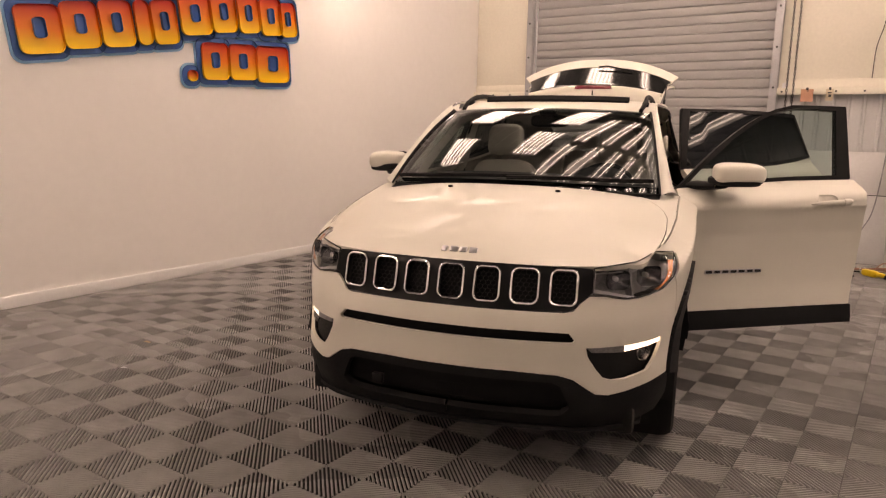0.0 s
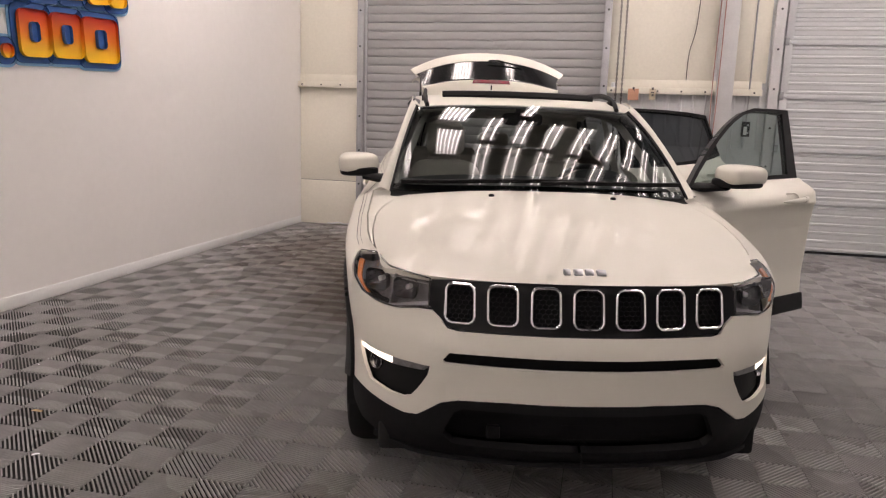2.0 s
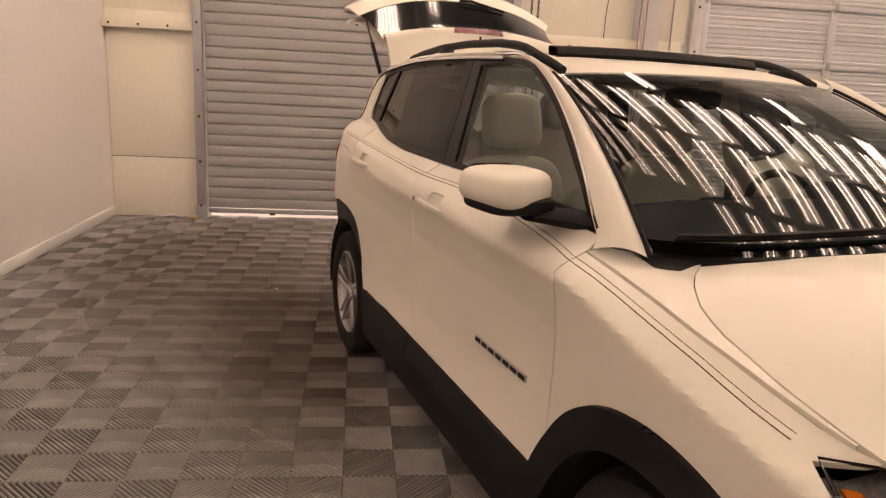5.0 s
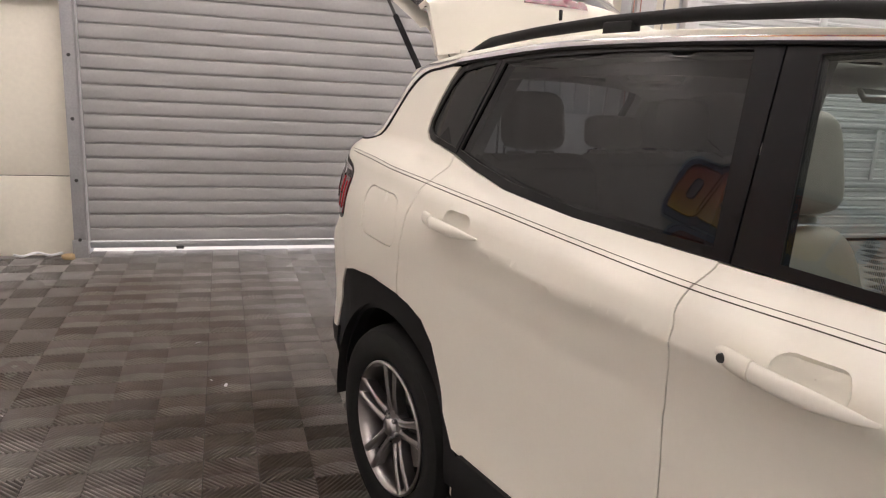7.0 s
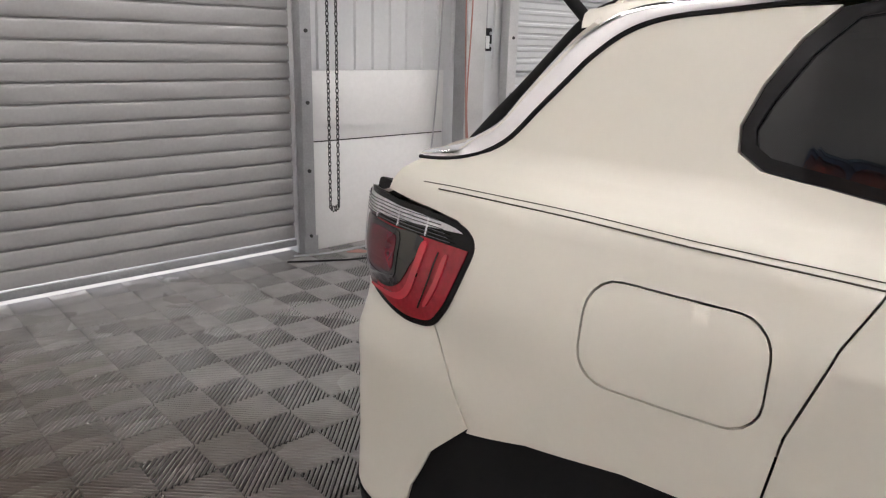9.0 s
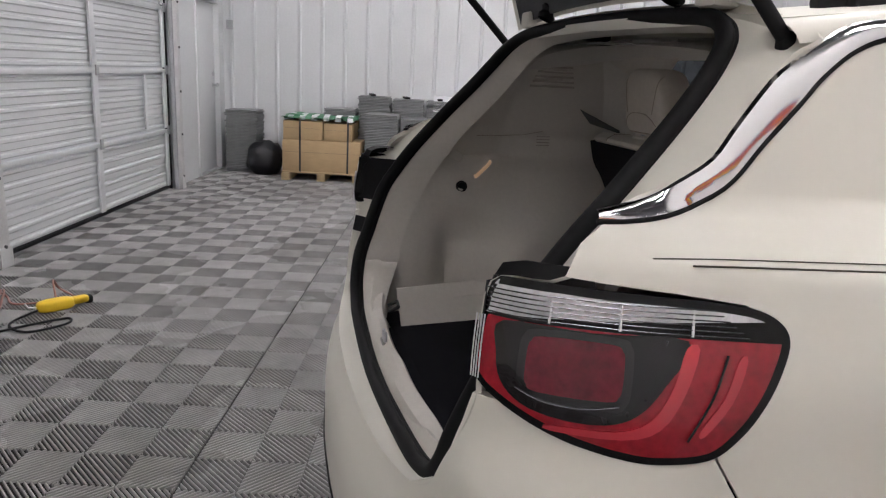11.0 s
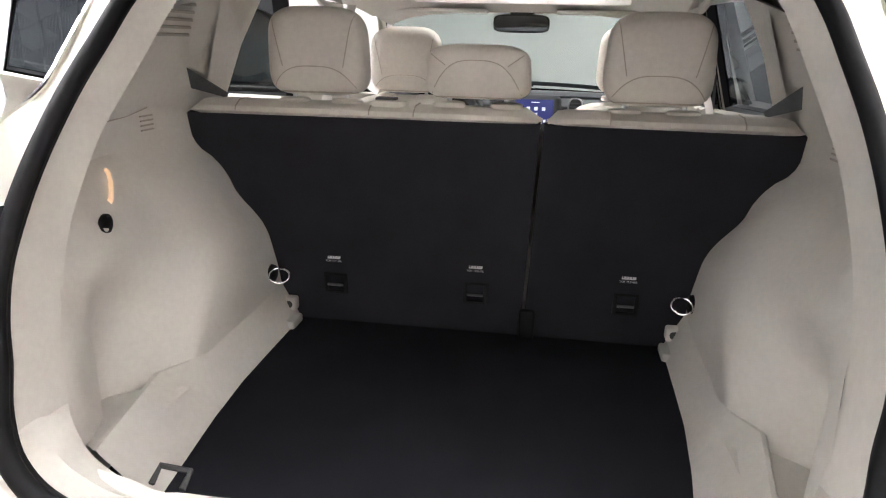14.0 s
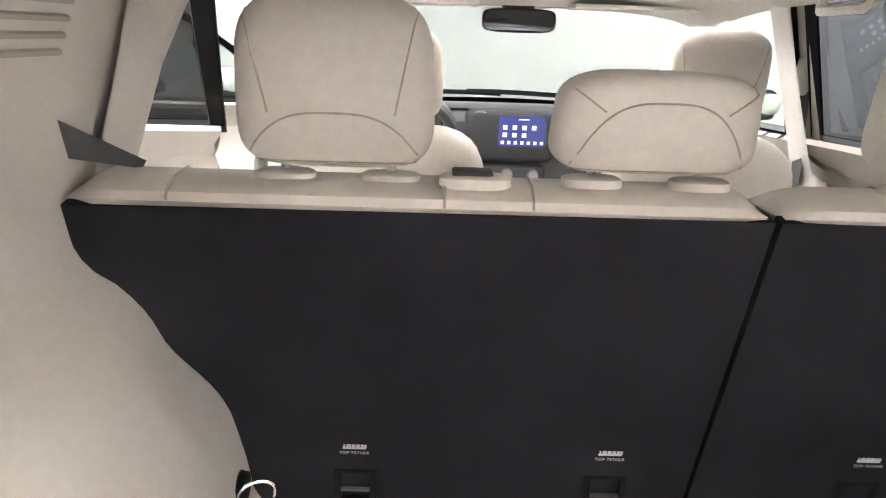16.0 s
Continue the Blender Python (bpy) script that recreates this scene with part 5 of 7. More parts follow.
# ---- wheels ----
def wheel(y, m):
    base = (m or Matrix()) @ pose(-0.868, y, HUB_Z)
    prof = [(0.222, 0.03), (0.235, 0.012), (0.262, 0.0), (0.30, -0.003), (0.326, 0.008), (0.338, 0.03), (0.345, 0.06), (0.345, 0.17), (0.335, 0.205), (0.30, 0.225), (0.24, 0.215), (0.222, 0.19)]
    t = part("wheel", lathe(prof, 56, "x"), RUBBER, car, "black tyre on a five-spoke alloy wheel", m=base)
    part("rim", lathe([(0.222, 0.20), (0.215, 0.10), (0.205, 0.05), (0.212, 0.03), (0.224, 0.022), (0.226, 0.012), (0.218, 0.008), (0.208, 0.016), (0.202, 0.03), (0.196, 0.075), (0.19, 0.2)], 56, "x"), ALLOY, t, "machined alloy rim", m=base)
    part("brake_disc", lathe([(0.15, 0.115), (0.15, 0.10), (0.07, 0.10), (0.07, 0.08), (0.0, 0.08)], 40, "x"), STEEL, t, m=base)
    part("brake_caliper", boxg((0.07, -0.165, -0.05), (0.13, -0.11, 0.06), 0.015), STEEL, t, m=base)
    for k in range(5):
        turn = Matrix.Rotation(radians(72 * k + 90), 4, "X")
        for sgn in (-1, 1):
            ring = []
            for r, off_, w_, xo in ((0.055, 0.018, 0.014, 0.034), (0.10, 0.021, 0.011, 0.026), (0.15, 0.026, 0.011, 0.020), (0.198, 0.032, 0.013, 0.016), (0.213, 0.034, 0.015, 0.014)):
                c = sgn * off_
                ring.append([(xo, r, c - w_), (xo - 0.006, r, c - w_ * 0.4), (xo - 0.006, r, c + w_ * 0.4), (xo, r, c + w_), (xo + 0.035, r, c + w_ * 0.8), (xo + 0.035, r, c - w_ * 0.8)])
            part("spoke", loft(ring, True), ALLOY, t, m=base @ turn)
        part("spoke_pocket", loft([[(0.052, r, -w_), (0.052, r, w_)] for r, w_ in ((0.06, 0.018), (0.12, 0.022), (0.21, 0.034))]), ALLOY_DARK, t, m=base @ turn)
        part("wheel_nut", moved(lathe([(0.0, -0.010), (0.008, -0.010), (0.010, 0.012)], 8, "x"), pose(0.030, 0.038 * math.cos(radians(72 * k + 54)), 0.038 * math.sin(radians(72 * k + 54)))), SILVER, t, m=base)
    part("hub_cap", lathe([(0.0, 0.010), (0.024, 0.011), (0.030, 0.016), (0.033, 0.03), (0.06, 0.036), (0.064, 0.07)], 28, "x"), ALLOY, t, m=base)


for y in (HUB_F, HUB_R):
    for m in (None, FLIP):
        wheel(y, m)
part("underbody", join(boxg((-0.72, 0.25, 0.22), (0.72, 4.2, 0.34), 0.02), boxg((-0.62, 1.3, 0.2), (0.62, 3.1, 0.24), 0.01)), WELL, car)

# ---- tail ----
def rsurf(s, z):
    return shell(s, z)


def tail(name, outline, mat, parent=car, step=0.025, thick=0.014, holes=(), off=0.0, label="", m=None):
    return part(name, sheet([(float(s_of_y(y)), z) for y, z in outline], rsurf, step, thick, holes, off, -1), mat, parent, label, m)


S_END = float(PLAN_S[-1])


def wrap_rear(pts_y):
    """An outline over the whole tail from points of the right half, given as (y, z)."""
    r = [(float(s_of_y(y)), z) for y, z in pts_y]
    return r


def full_tail(s, z):
    """The skin past the middle of the tail, by mirroring."""
    s = np.asarray(s, float)
    over = s > S_END
    x, y, zz = shell(np.where(over, 2 * S_END - s, s), z)
    return np.where(over, -x, x), y, zz


rb_top = [(3.948, 0.798), (4.003, 0.897), (4.047, 0.970), (4.11, 0.957), (4.155, 0.958), (4.21, 0.969), (4.25, 0.983), (4.29, 1.004)]
rb_low = [(4.42, 0.47), (4.39, 0.47), (4.325, 0.478), (4.20, 0.485), (4.15, 0.49)]
r = wrap_rear(rb_top) + [(float(s_rear(h)), z) for h, z in ((0.645, 1.0), (0.615, 0.90), (0.575, 0.825), (0.50, 0.775), (0.36, 0.757))]
mid = [(S_END, 0.748)]
l = [(2 * S_END - s, z) for s, z in reversed(r)]
lowr = wrap_rear(rb_low)
lowl = [(2 * S_END - s, z) for s, z in reversed(lowr)]
arch_r = wrap_rear([(4.132, 0.50), (4.113, 0.585), (4.056, 0.692), (3.970, 0.776)])
arch_l = [(2 * S_END - s, z) for s, z in reversed(arch_r)]
outline = r + mid + l + arch_l + lowl + [(S_END, 0.468)] + lowr + arch_r
part("rear_bumper", sheet(outline, full_tail, 0.03, 0.014, (), 0, -1), PAINT, car)
low = wrap_rear([(4.10, 0.51), (4.13, 0.495), (4.15, 0.487), (4.20, 0.481), (4.325, 0.474), (4.39, 0.466)])
bot = wrap_rear([(4.38, 0.25), (4.26, 0.25), (4.16, 0.28), (4.09, 0.35), (4.09, 0.44)])
blk = low + [(S_END, 0.462)] + [(2 * S_END - s, z) for s, z in reversed(low)] + [(2 * S_END - s, z) for s, z in reversed(bot)] + [(S_END, 0.25)] + bot
part("rear_lower_bumper", sheet(blk, full_tail, 0.04, 0.02, (), 0.004, -1), BLACK, car, "black grained lower rear bumper")

# painted jamb of the tailgate opening, seal and trim, in half loops from the roof's middle down to the sill's middle
OUTER = [(0.0, 3.875, 1.575), (-0.30, 3.868, 1.570), (-0.47, 3.855, 1.560), (-0.555, 3.838, 1.525), (-0.585, 3.845, 1.478), (-0.600, 3.885, 1.400), (-0.622, 3.945, 1.325), (-0.645, 4.02, 1.268), (-0.655, 4.12, 1.245),
         (-0.668, 4.205, 1.185), (-0.650, 4.298, 1.165), (-0.648, 4.305, 1.03), (-0.645, 4.302, 0.985), (-0.615, 4.318, 0.90), (-0.575, 4.338, 0.825), (-0.50, 4.365, 0.775), (-0.36, 4.385, 0.757), (0.0, 4.408, 0.748)]
SEALP = [(0.0, 3.872, 1.556), (-0.28, 3.872, 1.550), (-0.43, 3.878, 1.538), (-0.505, 3.892, 1.505), (-0.535, 3.915, 1.455), (-0.552, 3.955, 1.390), (-0.565, 4.005, 1.325), (-0.572, 4.055, 1.262), (-0.574, 4.105, 1.200),
         (-0.574, 4.150, 1.140), (-0.572, 4.192, 1.08), (-0.568, 4.228, 1.015), (-0.562, 4.252, 0.955), (-0.552, 4.275, 0.89), (-0.530, 4.292, 0.825), (-0.47, 4.305, 0.775), (-0.34, 4.318, 0.752), (0.0, 4.330, 0.742)]
TRIMP = [(0.0, 3.80, 1.530), (-0.28, 3.80, 1.525), (-0.42, 3.805, 1.512), (-0.490, 3.82, 1.478), (-0.515, 3.845, 1.43), (-0.535, 3.885, 1.365), (-0.55, 3.93, 1.305), (-0.562, 3.98, 1.245), (-0.568, 4.025, 1.18),
         (-0.570, 4.065, 1.12), (-0.568, 4.10, 1.06), (-0.563, 4.13, 1.0), (-0.556, 4.15, 0.94), (-0.545, 4.17, 0.88), (-0.52, 4.195, 0.825), (-0.46, 4.225, 0.785), (-0.33, 4.258, 0.768), (0.0, 4.275, 0.76)]


def back(loop):
    """The opening's loops, set further aft at mid height."""
    return [(x * (1.012 if z > 1.0 else 1.0), y + float(np.interp(z, [0.74, 0.86, 1.0, 1.1, 1.2, 1.3, 1.42, 1.5, 1.56], [0.03, 0.045, 0.045, 0.062, 0.062, 0.056, 0.04, 0.02, 0.0])), z) for x, y, z in loop]


SEALP, TRIMP = back(SEALP), [(x, y + 0.6 * (b[1] - y), z) for (x, y, z), b in zip(TRIMP, back(TRIMP))]
OUTER = OUTER[:9] + [(x, float(shell(s_rear(-x), z)[1]) - 0.001, z) for x, y, z in OUTER[9:]]
OUTER[3:10] = on_side([(3.90, 1.512), (3.938, 1.480), (3.975, 1.432), (4.028, 1.358), (4.075, 1.308), (4.18, 1.270), (4.243, 1.183)], -0.002)


def both(half_):
    return np.array([(x, y, z) for x, y, z in half_] + [(-x, y, z) for x, y, z in half_[-2:0:-1]])


def ring(h, n=5):
    return spline(both(h), n, True)


o_, s_, t_ = ring(OUTER), ring(SEALP), ring(TRIMP)
j1 = o_ * 0.65 + s_ * 0.35 + np.array((0, -0.012, -0.004))
part("tailgate_jamb", loft([o_, o_ + np.array((0, -0.008, -0.003)), j1, s_ + np.array((0, -0.012, 0))], True), PAINT, car, "painted frame of the tailgate opening")
sl = part("tailgate_seal", tube(s_ + np.array((0, 0.002, 0)), 0.015, 10, True), SEAL, car, "black rubber seal round the tailgate opening")
part("seal_lip", tube(s_ * 0.985 + t_ * 0.015 + np.array((0, -0.012, 0)), 0.009, 8, True), SEAL, sl)
mid_ = s_ * 0.5 + t_ * 0.5
mid_[:, 2] += np.where(mid_[:, 2] < 0.85, 0.020, 0.0)
part("opening_trim", loft([s_ + np.array((0, -0.016, 0)), mid_, t_], True), TRIM, car, "beige plastic trim round the cargo opening")

# scuff plate with striker
sp = part("sill_trim", loft([[(x, 4.300 - 0.055 * (abs(x) / 0.5) ** 2.5 + dy, z + 0.009 * (math.exp(-((x - 0.20) / 0.06) ** 2) + math.exp(-((x + 0.06) / 0.06) ** 2) - math.exp(-((abs(x) - 0.35) / 0.03) ** 2)) * (dy < 0.03)) for x in np.linspace(-0.54, 0.54, 55)] for dy, z in ((0.042, 0.748), (0.036, 0.778), (0.020, 0.788), (0.006, 0.789), (-0.001, 0.780), (-0.003, 0.69))]), TRIM, car, "beige sill trim with metal striker")
part("striker", tube([(0.075, 4.320, 0.775), (0.075, 4.320, 0.812), (0.095, 4.320, 0.812), (0.095, 4.320, 0.775)], 0.0045, 8), SILVER, sp, "steel striker loop")
part("striker_plate", boxg((0.062, 4.312, 0.770), (0.108, 4.328, 0.788), 0.003), STEEL, sp)
for sx in (-1, 1):
    part("tie_hook", tube([(sx * 0.375, 4.262, 0.775), (sx * 0.375, 4.235, 0.788), (sx * 0.325, 4.240, 0.788), (sx * 0.325, 4.267, 0.775)], 0.005, 6), DARKSTEEL, sp)
    def on_jamb(f, z, lift=0.0):
        """A point of the painted jamb: f from the outer edge (0) to the seal (1)."""
        po = np.array([np.interp(-z, [-q[2] for q in OUTER[9:]], [q[i] for q in OUTER[9:]]) for i in range(3)])
        ps = np.array([np.interp(-z, [-q[2] for q in SEALP[5:]], [q[i] for q in SEALP[5:]]) for i in range(3)])
        p = po * (1 - f) + ps * f + np.array((0, -0.012 * min(1, f / 0.35), 0))
        e = ps - po
        n = np.array((e[1], -e[0], 0)) / math.hypot(e[0], e[1])
        n = n if n[1] > 0 else -n
        return (-sx * (p[0] + n[0] * lift), p[1] + n[1] * lift, p[2])
    part("jamb_cover", loft([[on_jamb(f, z, l_) for f, l_ in ((-0.02, 0.0), (0.0, 0.007), (0.4, 0.012), (0.80, 0.008), (0.84, 0.0))] for z in np.linspace(1.040, 1.164, 10)]), BLACK, car, "black plastic lamp cover on the jamb")
    part("jamb_bracket", loft([[on_jamb(f, z, l_) for f, l_ in ((0.10, 0.0), (0.10, 0.010), (0.60, 0.010), (0.60, 0.0))] for z in (0.942, 0.945, 0.965, 0.983, 0.986)]), BLACK, car, "black plastic guide block on the jamb")
    part("bump_stop", moved(lathe([(0.013, -0.01), (0.013, 0.001), (0.009, 0.003), (0.0, 0.001)], 16, "y"), Matrix.Translation(on_jamb(0.42, 0.900)) @ pose(0, 0, 0, 0, 0, -sx * 25)), SEAL, car, "round black rubber stop")

# tail lamps
TL = [(4.305, 1.174), (4.184, 1.170), (4.10, 1.168), (4.020, 1.162), (3.982, 1.147), (3.968, 1.123), (3.976, 1.085), (3.993, 1.04), (4.016, 0.998), (4.050, 0.963), (4.11, 0.951), (4.155, 0.953), (4.21, 0.964), (4.25, 0.978), (4.295, 1.000), (4.324, 1.025), (4.331, 1.06), (4.326, 1.12), (4.320, 1.165)]
TL = [tuple(p) for p in spline(TL, 4, True)]


def tail_s(name, outline, mat, parent, off, label="", m=None, thick=0.006):
    """A piece of the tail lamp, outlined along the skin's own run."""
    return part(name, sheet(outline, shell, 0.015, thick, (), off, -1), mat, parent, label, m)


TS = np.array([(float(s_of_y(y)), z) for y, z in TL])
S0, S1 = TS[:, 0].min(), TS[:, 0].max()


def inset(d):
    """The lamp's outline moved inwards by d."""
    t = np.roll(TS, -1, 0) - np.roll(TS, 1, 0)
    t /= np.linalg.norm(t, axis=1)[:, None]
    n = np.stack([-t[:, 1], t[:, 0]], 1)
    c = TS.mean(0)
    if ((c - TS) * n).sum() < 0:
        n = -n
    return TS + n * d


def lf(f):
    return S0 + (S1 - S0) * f


STRIP = 1.120


def box_s(f, fw, z, zh):
    """A rounded box on the lamp: centre and half sizes, f along it from the front tip (0) to the rear edge (1)."""
    return spline([(lf(f + fw * u), z + zh * v) for u, v in ((-1, -0.5), (-0.94, -0.8), (-0.72, -1), (0.72, -1), (0.94, -0.8), (1, -0.5), (1, 0.5), (0.94, 0.8), (0.72, 1), (-0.72, 1), (-0.94, 0.8), (-1, 0.5))], 3, True)


def lamp_line(name, pts, r, mat, parent, m, off):
    """A thin line on the lamp through points (f, z)."""
    p = spline([(lf(f), z) for f, z in pts], 6)
    x, y, z = shell(p[:, 0], p[:, 1])
    x2, y2, _ = shell(p[:, 0] + 0.002, p[:, 1])
    nx, ny = y2 - y, x - x2
    sg_ = np.where(nx * x + ny * (y - 3.9) < 0, -1, 1) / np.hypot(nx, ny)
    part(name, tube(list(zip(x + off * sg_ * nx, y + off * sg_ * ny, z)), r, 5), mat, parent, m=m)


for m in (None, FLIP):
    tl = part("tail_lamp", sheet(TS, shell, 0.02, 0.03, (), 0.003, -1), BEZEL, car, "red and clear tail lamp in a black bezel", m)
    ins = inset(0.012)
    lowr_ = [(a, min(b, STRIP)) for a, b in ins if b < STRIP + 0.02]
    tail_s("red_lens", lowr_, RED, tl, 0.005, "glossy red lens", m)
    tail_s("smoked_lens", spline([(lf(0.31), STRIP - 0.003), (lf(0.6), STRIP - 0.003), (lf(0.89), STRIP - 0.003), (lf(0.90), 1.075), (lf(0.875), 1.037), (lf(0.80), 1.012), (lf(0.66), 1.000), (lf(0.53), 1.002), (lf(0.44), 1.020), (lf(0.37), 1.06)], 4, True), SMOKE, tl, 0.0078, "", m)
    tail_s("core_frame", box_s(0.645, 0.175, 1.068, 0.047), GLOSS, tl, 0.0092, "", m)
    tail_s("red_core", box_s(0.645, 0.148, 1.070, 0.036), RED_DARK, tl, 0.0104, "", m)
    tail_s("red_glow", spline([(lf(0.275), 1.108), (lf(0.315), 1.108), (lf(0.345), 1.06), (lf(0.40), 1.014), (lf(0.50), 0.994), (lf(0.70), 0.990), (lf(0.70), 0.983), (lf(0.48), 0.984), (lf(0.37), 1.002), (lf(0.31), 1.05)], 3, True), RED_BRIGHT, tl, 0.0082, "brighter red light guide", m)
    tail_s("red_glow", spline([(lf(0.13), 1.098), (lf(0.155), 1.098), (lf(0.19), 1.05), (lf(0.25), 1.005), (lf(0.235), 0.998), (lf(0.165), 1.045)], 3, True), RED_BRIGHT, tl, 0.0082, "brighter red light guide", m)
    lamp_line("lens_line", [(0.19, 1.105), (0.225, 1.05), (0.285, 0.99)], 0.0016, GLOSS, tl, m, 0.008)
    lamp_line("lens_line", [(0.50, 1.030), (0.60, 1.021), (0.72, 1.022), (0.82, 1.034)], 0.0009, BOWL, tl, m, 0.011)
    top = [(a, max(b, STRIP + 0.003)) for a, b in inset(0.011) if b > STRIP - 0.02 and a > lf(0.08)]
    tail_s("clear_strip", top, WHITE_LENS, tl, 0.006, "fluted clear reversing lens", m)
    for i in range(6):
        z = STRIP + 0.007 + i * 0.0063
        lamp_line("lens_rib", [(0.13 + 0.02 * i, z), (0.4, z), (0.7, z), (0.955, z)], 0.0010, BOWL, tl, m, 0.0095)
    for f in (0.30, 0.52, 0.74):
        lamp_line("lens_divider", [(f, STRIP + 0.005), (f, 1.140), (f, 1.158)], 0.0018, WHITE_LENS, tl, m, 0.009)
    for i in range(4):
        lamp_line("lens_rib", [(0.985 - 0.010 * i, 1.03), (0.985 - 0.010 * i, 1.075), (0.985 - 0.010 * i, STRIP)], 0.0011, WHITE_LENS, tl, m, 0.009)
    tail("lamp_flap", [(4.205, 1.172), (4.210, 1.184), (4.230, 1.194), (4.262, 1.198), (4.296, 1.197), (4.316, 1.190), (4.322, 1.172)], BLACK, tl, off=-0.008, thick=0.02, m=m)

# ---- raised tailgate: drawn shut in profile, then swung up about its hinge ----
HINGE = (3.86, 1.575)
UP = 86
GM = Matrix.Translation((0, HINGE[0], HINGE[1])) @ Matrix.Rotation(radians(UP), 4, "X") @ Matrix.Translation((0, -HINGE[0], -HINGE[1]))


def gate(x, v):
    """Outer skin of the shut gate: v runs from hinge (0) to lower edge (1)."""
    x, v = np.asarray(x, float), np.asarray(v, float)
    y = np.interp(v, [0, 0.20, 0.24, 0.30, 0.58, 0.66, 0.80, 0.92, 1.0], [3.89, 4.085, 4.105, 4.105, 4.32, 4.395, 4.415, 4.40, 4.36])
    z = np.interp(v, [0, 0.20, 0.24, 0.30, 0.58, 0.66, 0.80, 0.92, 1.0], [1.590, 1.575, 1.560, 1.525, 1.235, 1.175, 1.03, 0.88, 0.775])
    k = np.interp(v, [0, 0.2, 0.3, 0.6, 1.0], [0.30, 0.42, 0.62, 0.80, 0.78])
    return x, y - k * 0.5 * (np.abs(x) ** 2.4), z - 0.04 * np.abs(x) ** 2 * (v < 0.3)


def gate_half(v):
    return float(np.interp(v, [0, 0.2, 0.3, 0.5, 0.60, 0.66, 0.75, 0.9, 1.0], [0.54, 0.57, 0.585, 0.615, 0.655, 0.695, 0.69, 0.66, 0.56]))


def gate_poly(v0, v1, inset=0.0, n=14):
    vs = np.linspace(v0, v1, n)
    return [(-gate_half(v) + inset, float(v)) for v in vs] + [(gate_half(v) - inset, float(v)) for v in vs[::-1]]


tg = part("tailgate", sheet(gate_poly(0.575, 1.0), gate, 0.035, 0.02, (), 0, 1), PAINT, car, "raised tailgate of the car", m=GM)
part("spoiler", sheet(gate_poly(0.0, 0.285), gate, 0.035, 0.02, (), 0.006, 1), PAINT, tg, "body coloured roof spoiler", m=GM)
gl_ = part("rear_window", sheet(gate_poly(0.28, 0.58, 0.01), gate, 0.05, 0.005, (), -0.004, 1), GLOSS, tg, "dark tinted rear window", m=GM)
part("brake_light", sheet([(-0.16, 0.190), (0.16, 0.190), (0.15, 0.238), (-0.15, 0.238)], gate, 0.03, 0.01, (), 0.010, 1), RED_DARK, tg, "dark red third brake light", m=GM)
part("washer_jet", boxg((-0.006, 4.02, 1.60), (0.006, 4.06, 1.612), 0.003), BLACK, tg, m=GM)
part("rear_wiper", moved(tube([(0, 4.315, 1.27), (0.08, 4.318, 1.275), (0.30, 4.27, 1.29)], 0.008, 6), GM), BLACK, tg)


def gate_in(x, v):
    x, y, z = gate(x, v)
    d = np.interp(v, [0, 0.2, 0.3, 0.58, 0.7, 1.0], [0.03, 0.10, 0.07, 0.06, 0.12, 0.05])
    return x, y - d, z - 0.02


part("gate_frame", sheet(gate_poly(0.02, 0.99, 0.02), gate_in, 0.05, 0.0, [gate_poly(0.30, 0.56, 0.09)], 0, -1), PAINT, tg, "painted inner frame of the tailgate", m=GM)
part("gate_trim", sheet(gate_poly(0.60, 0.95, 0.07), lambda a, b: (gate_in(a, b)[0], gate_in(a, b)[1] - 0.02, gate_in(a, b)[2]), 0.05, 0.02, (), 0, -1), DASH, tg, "grey inner tailgate trim", m=GM)
part("gate_trim", sheet(gate_poly(0.05, 0.29, 0.07), lambda a, b: (gate_in(a, b)[0], gate_in(a, b)[1] - 0.01, gate_in(a, b)[2] - 0.01), 0.05, 0.02, (), 0, -1), DASH, tg, m=GM)
for sx in (-1, 1):
    top = GM @ Vector((sx * 0.600, 4.19, 1.21))
    base = Vector((sx * 0.592, 3.868, 1.500))
    st = part("gas_strut", tube([base, base + (top - base) * 0.55], 0.011, 10), BLACK, car, "black gas strut holding the tailgate")
    part("strut_rod", tube([base + (top - base) * 0.5, top], 0.006, 8), DARKSTEEL, st)
    part("strut_socket", boxg((base.x - 0.010, base.y - 0.012, base.z - 0.014), (base.x + 0.010, base.y + 0.012, base.z + 0.014), 0.005), BLACK, st)
    part("gate_hinge", boxg((sx * 0.42 - 0.03, 3.84, 1.555), (sx * 0.42 + 0.03, 3.90, 1.60), 0.01), PAINT, car)
    part("gate_bellows", moved(lathe([(0.02, -0.03), (0.024, -0.02), (0.018, -0.01), (0.024, 0.0), (0.018, 0.01), (0.024, 0.02), (0.02, 0.03)], 12, "z"), pose(sx * 0.30, 3.875, 1.60, 25)), SEAL, car)

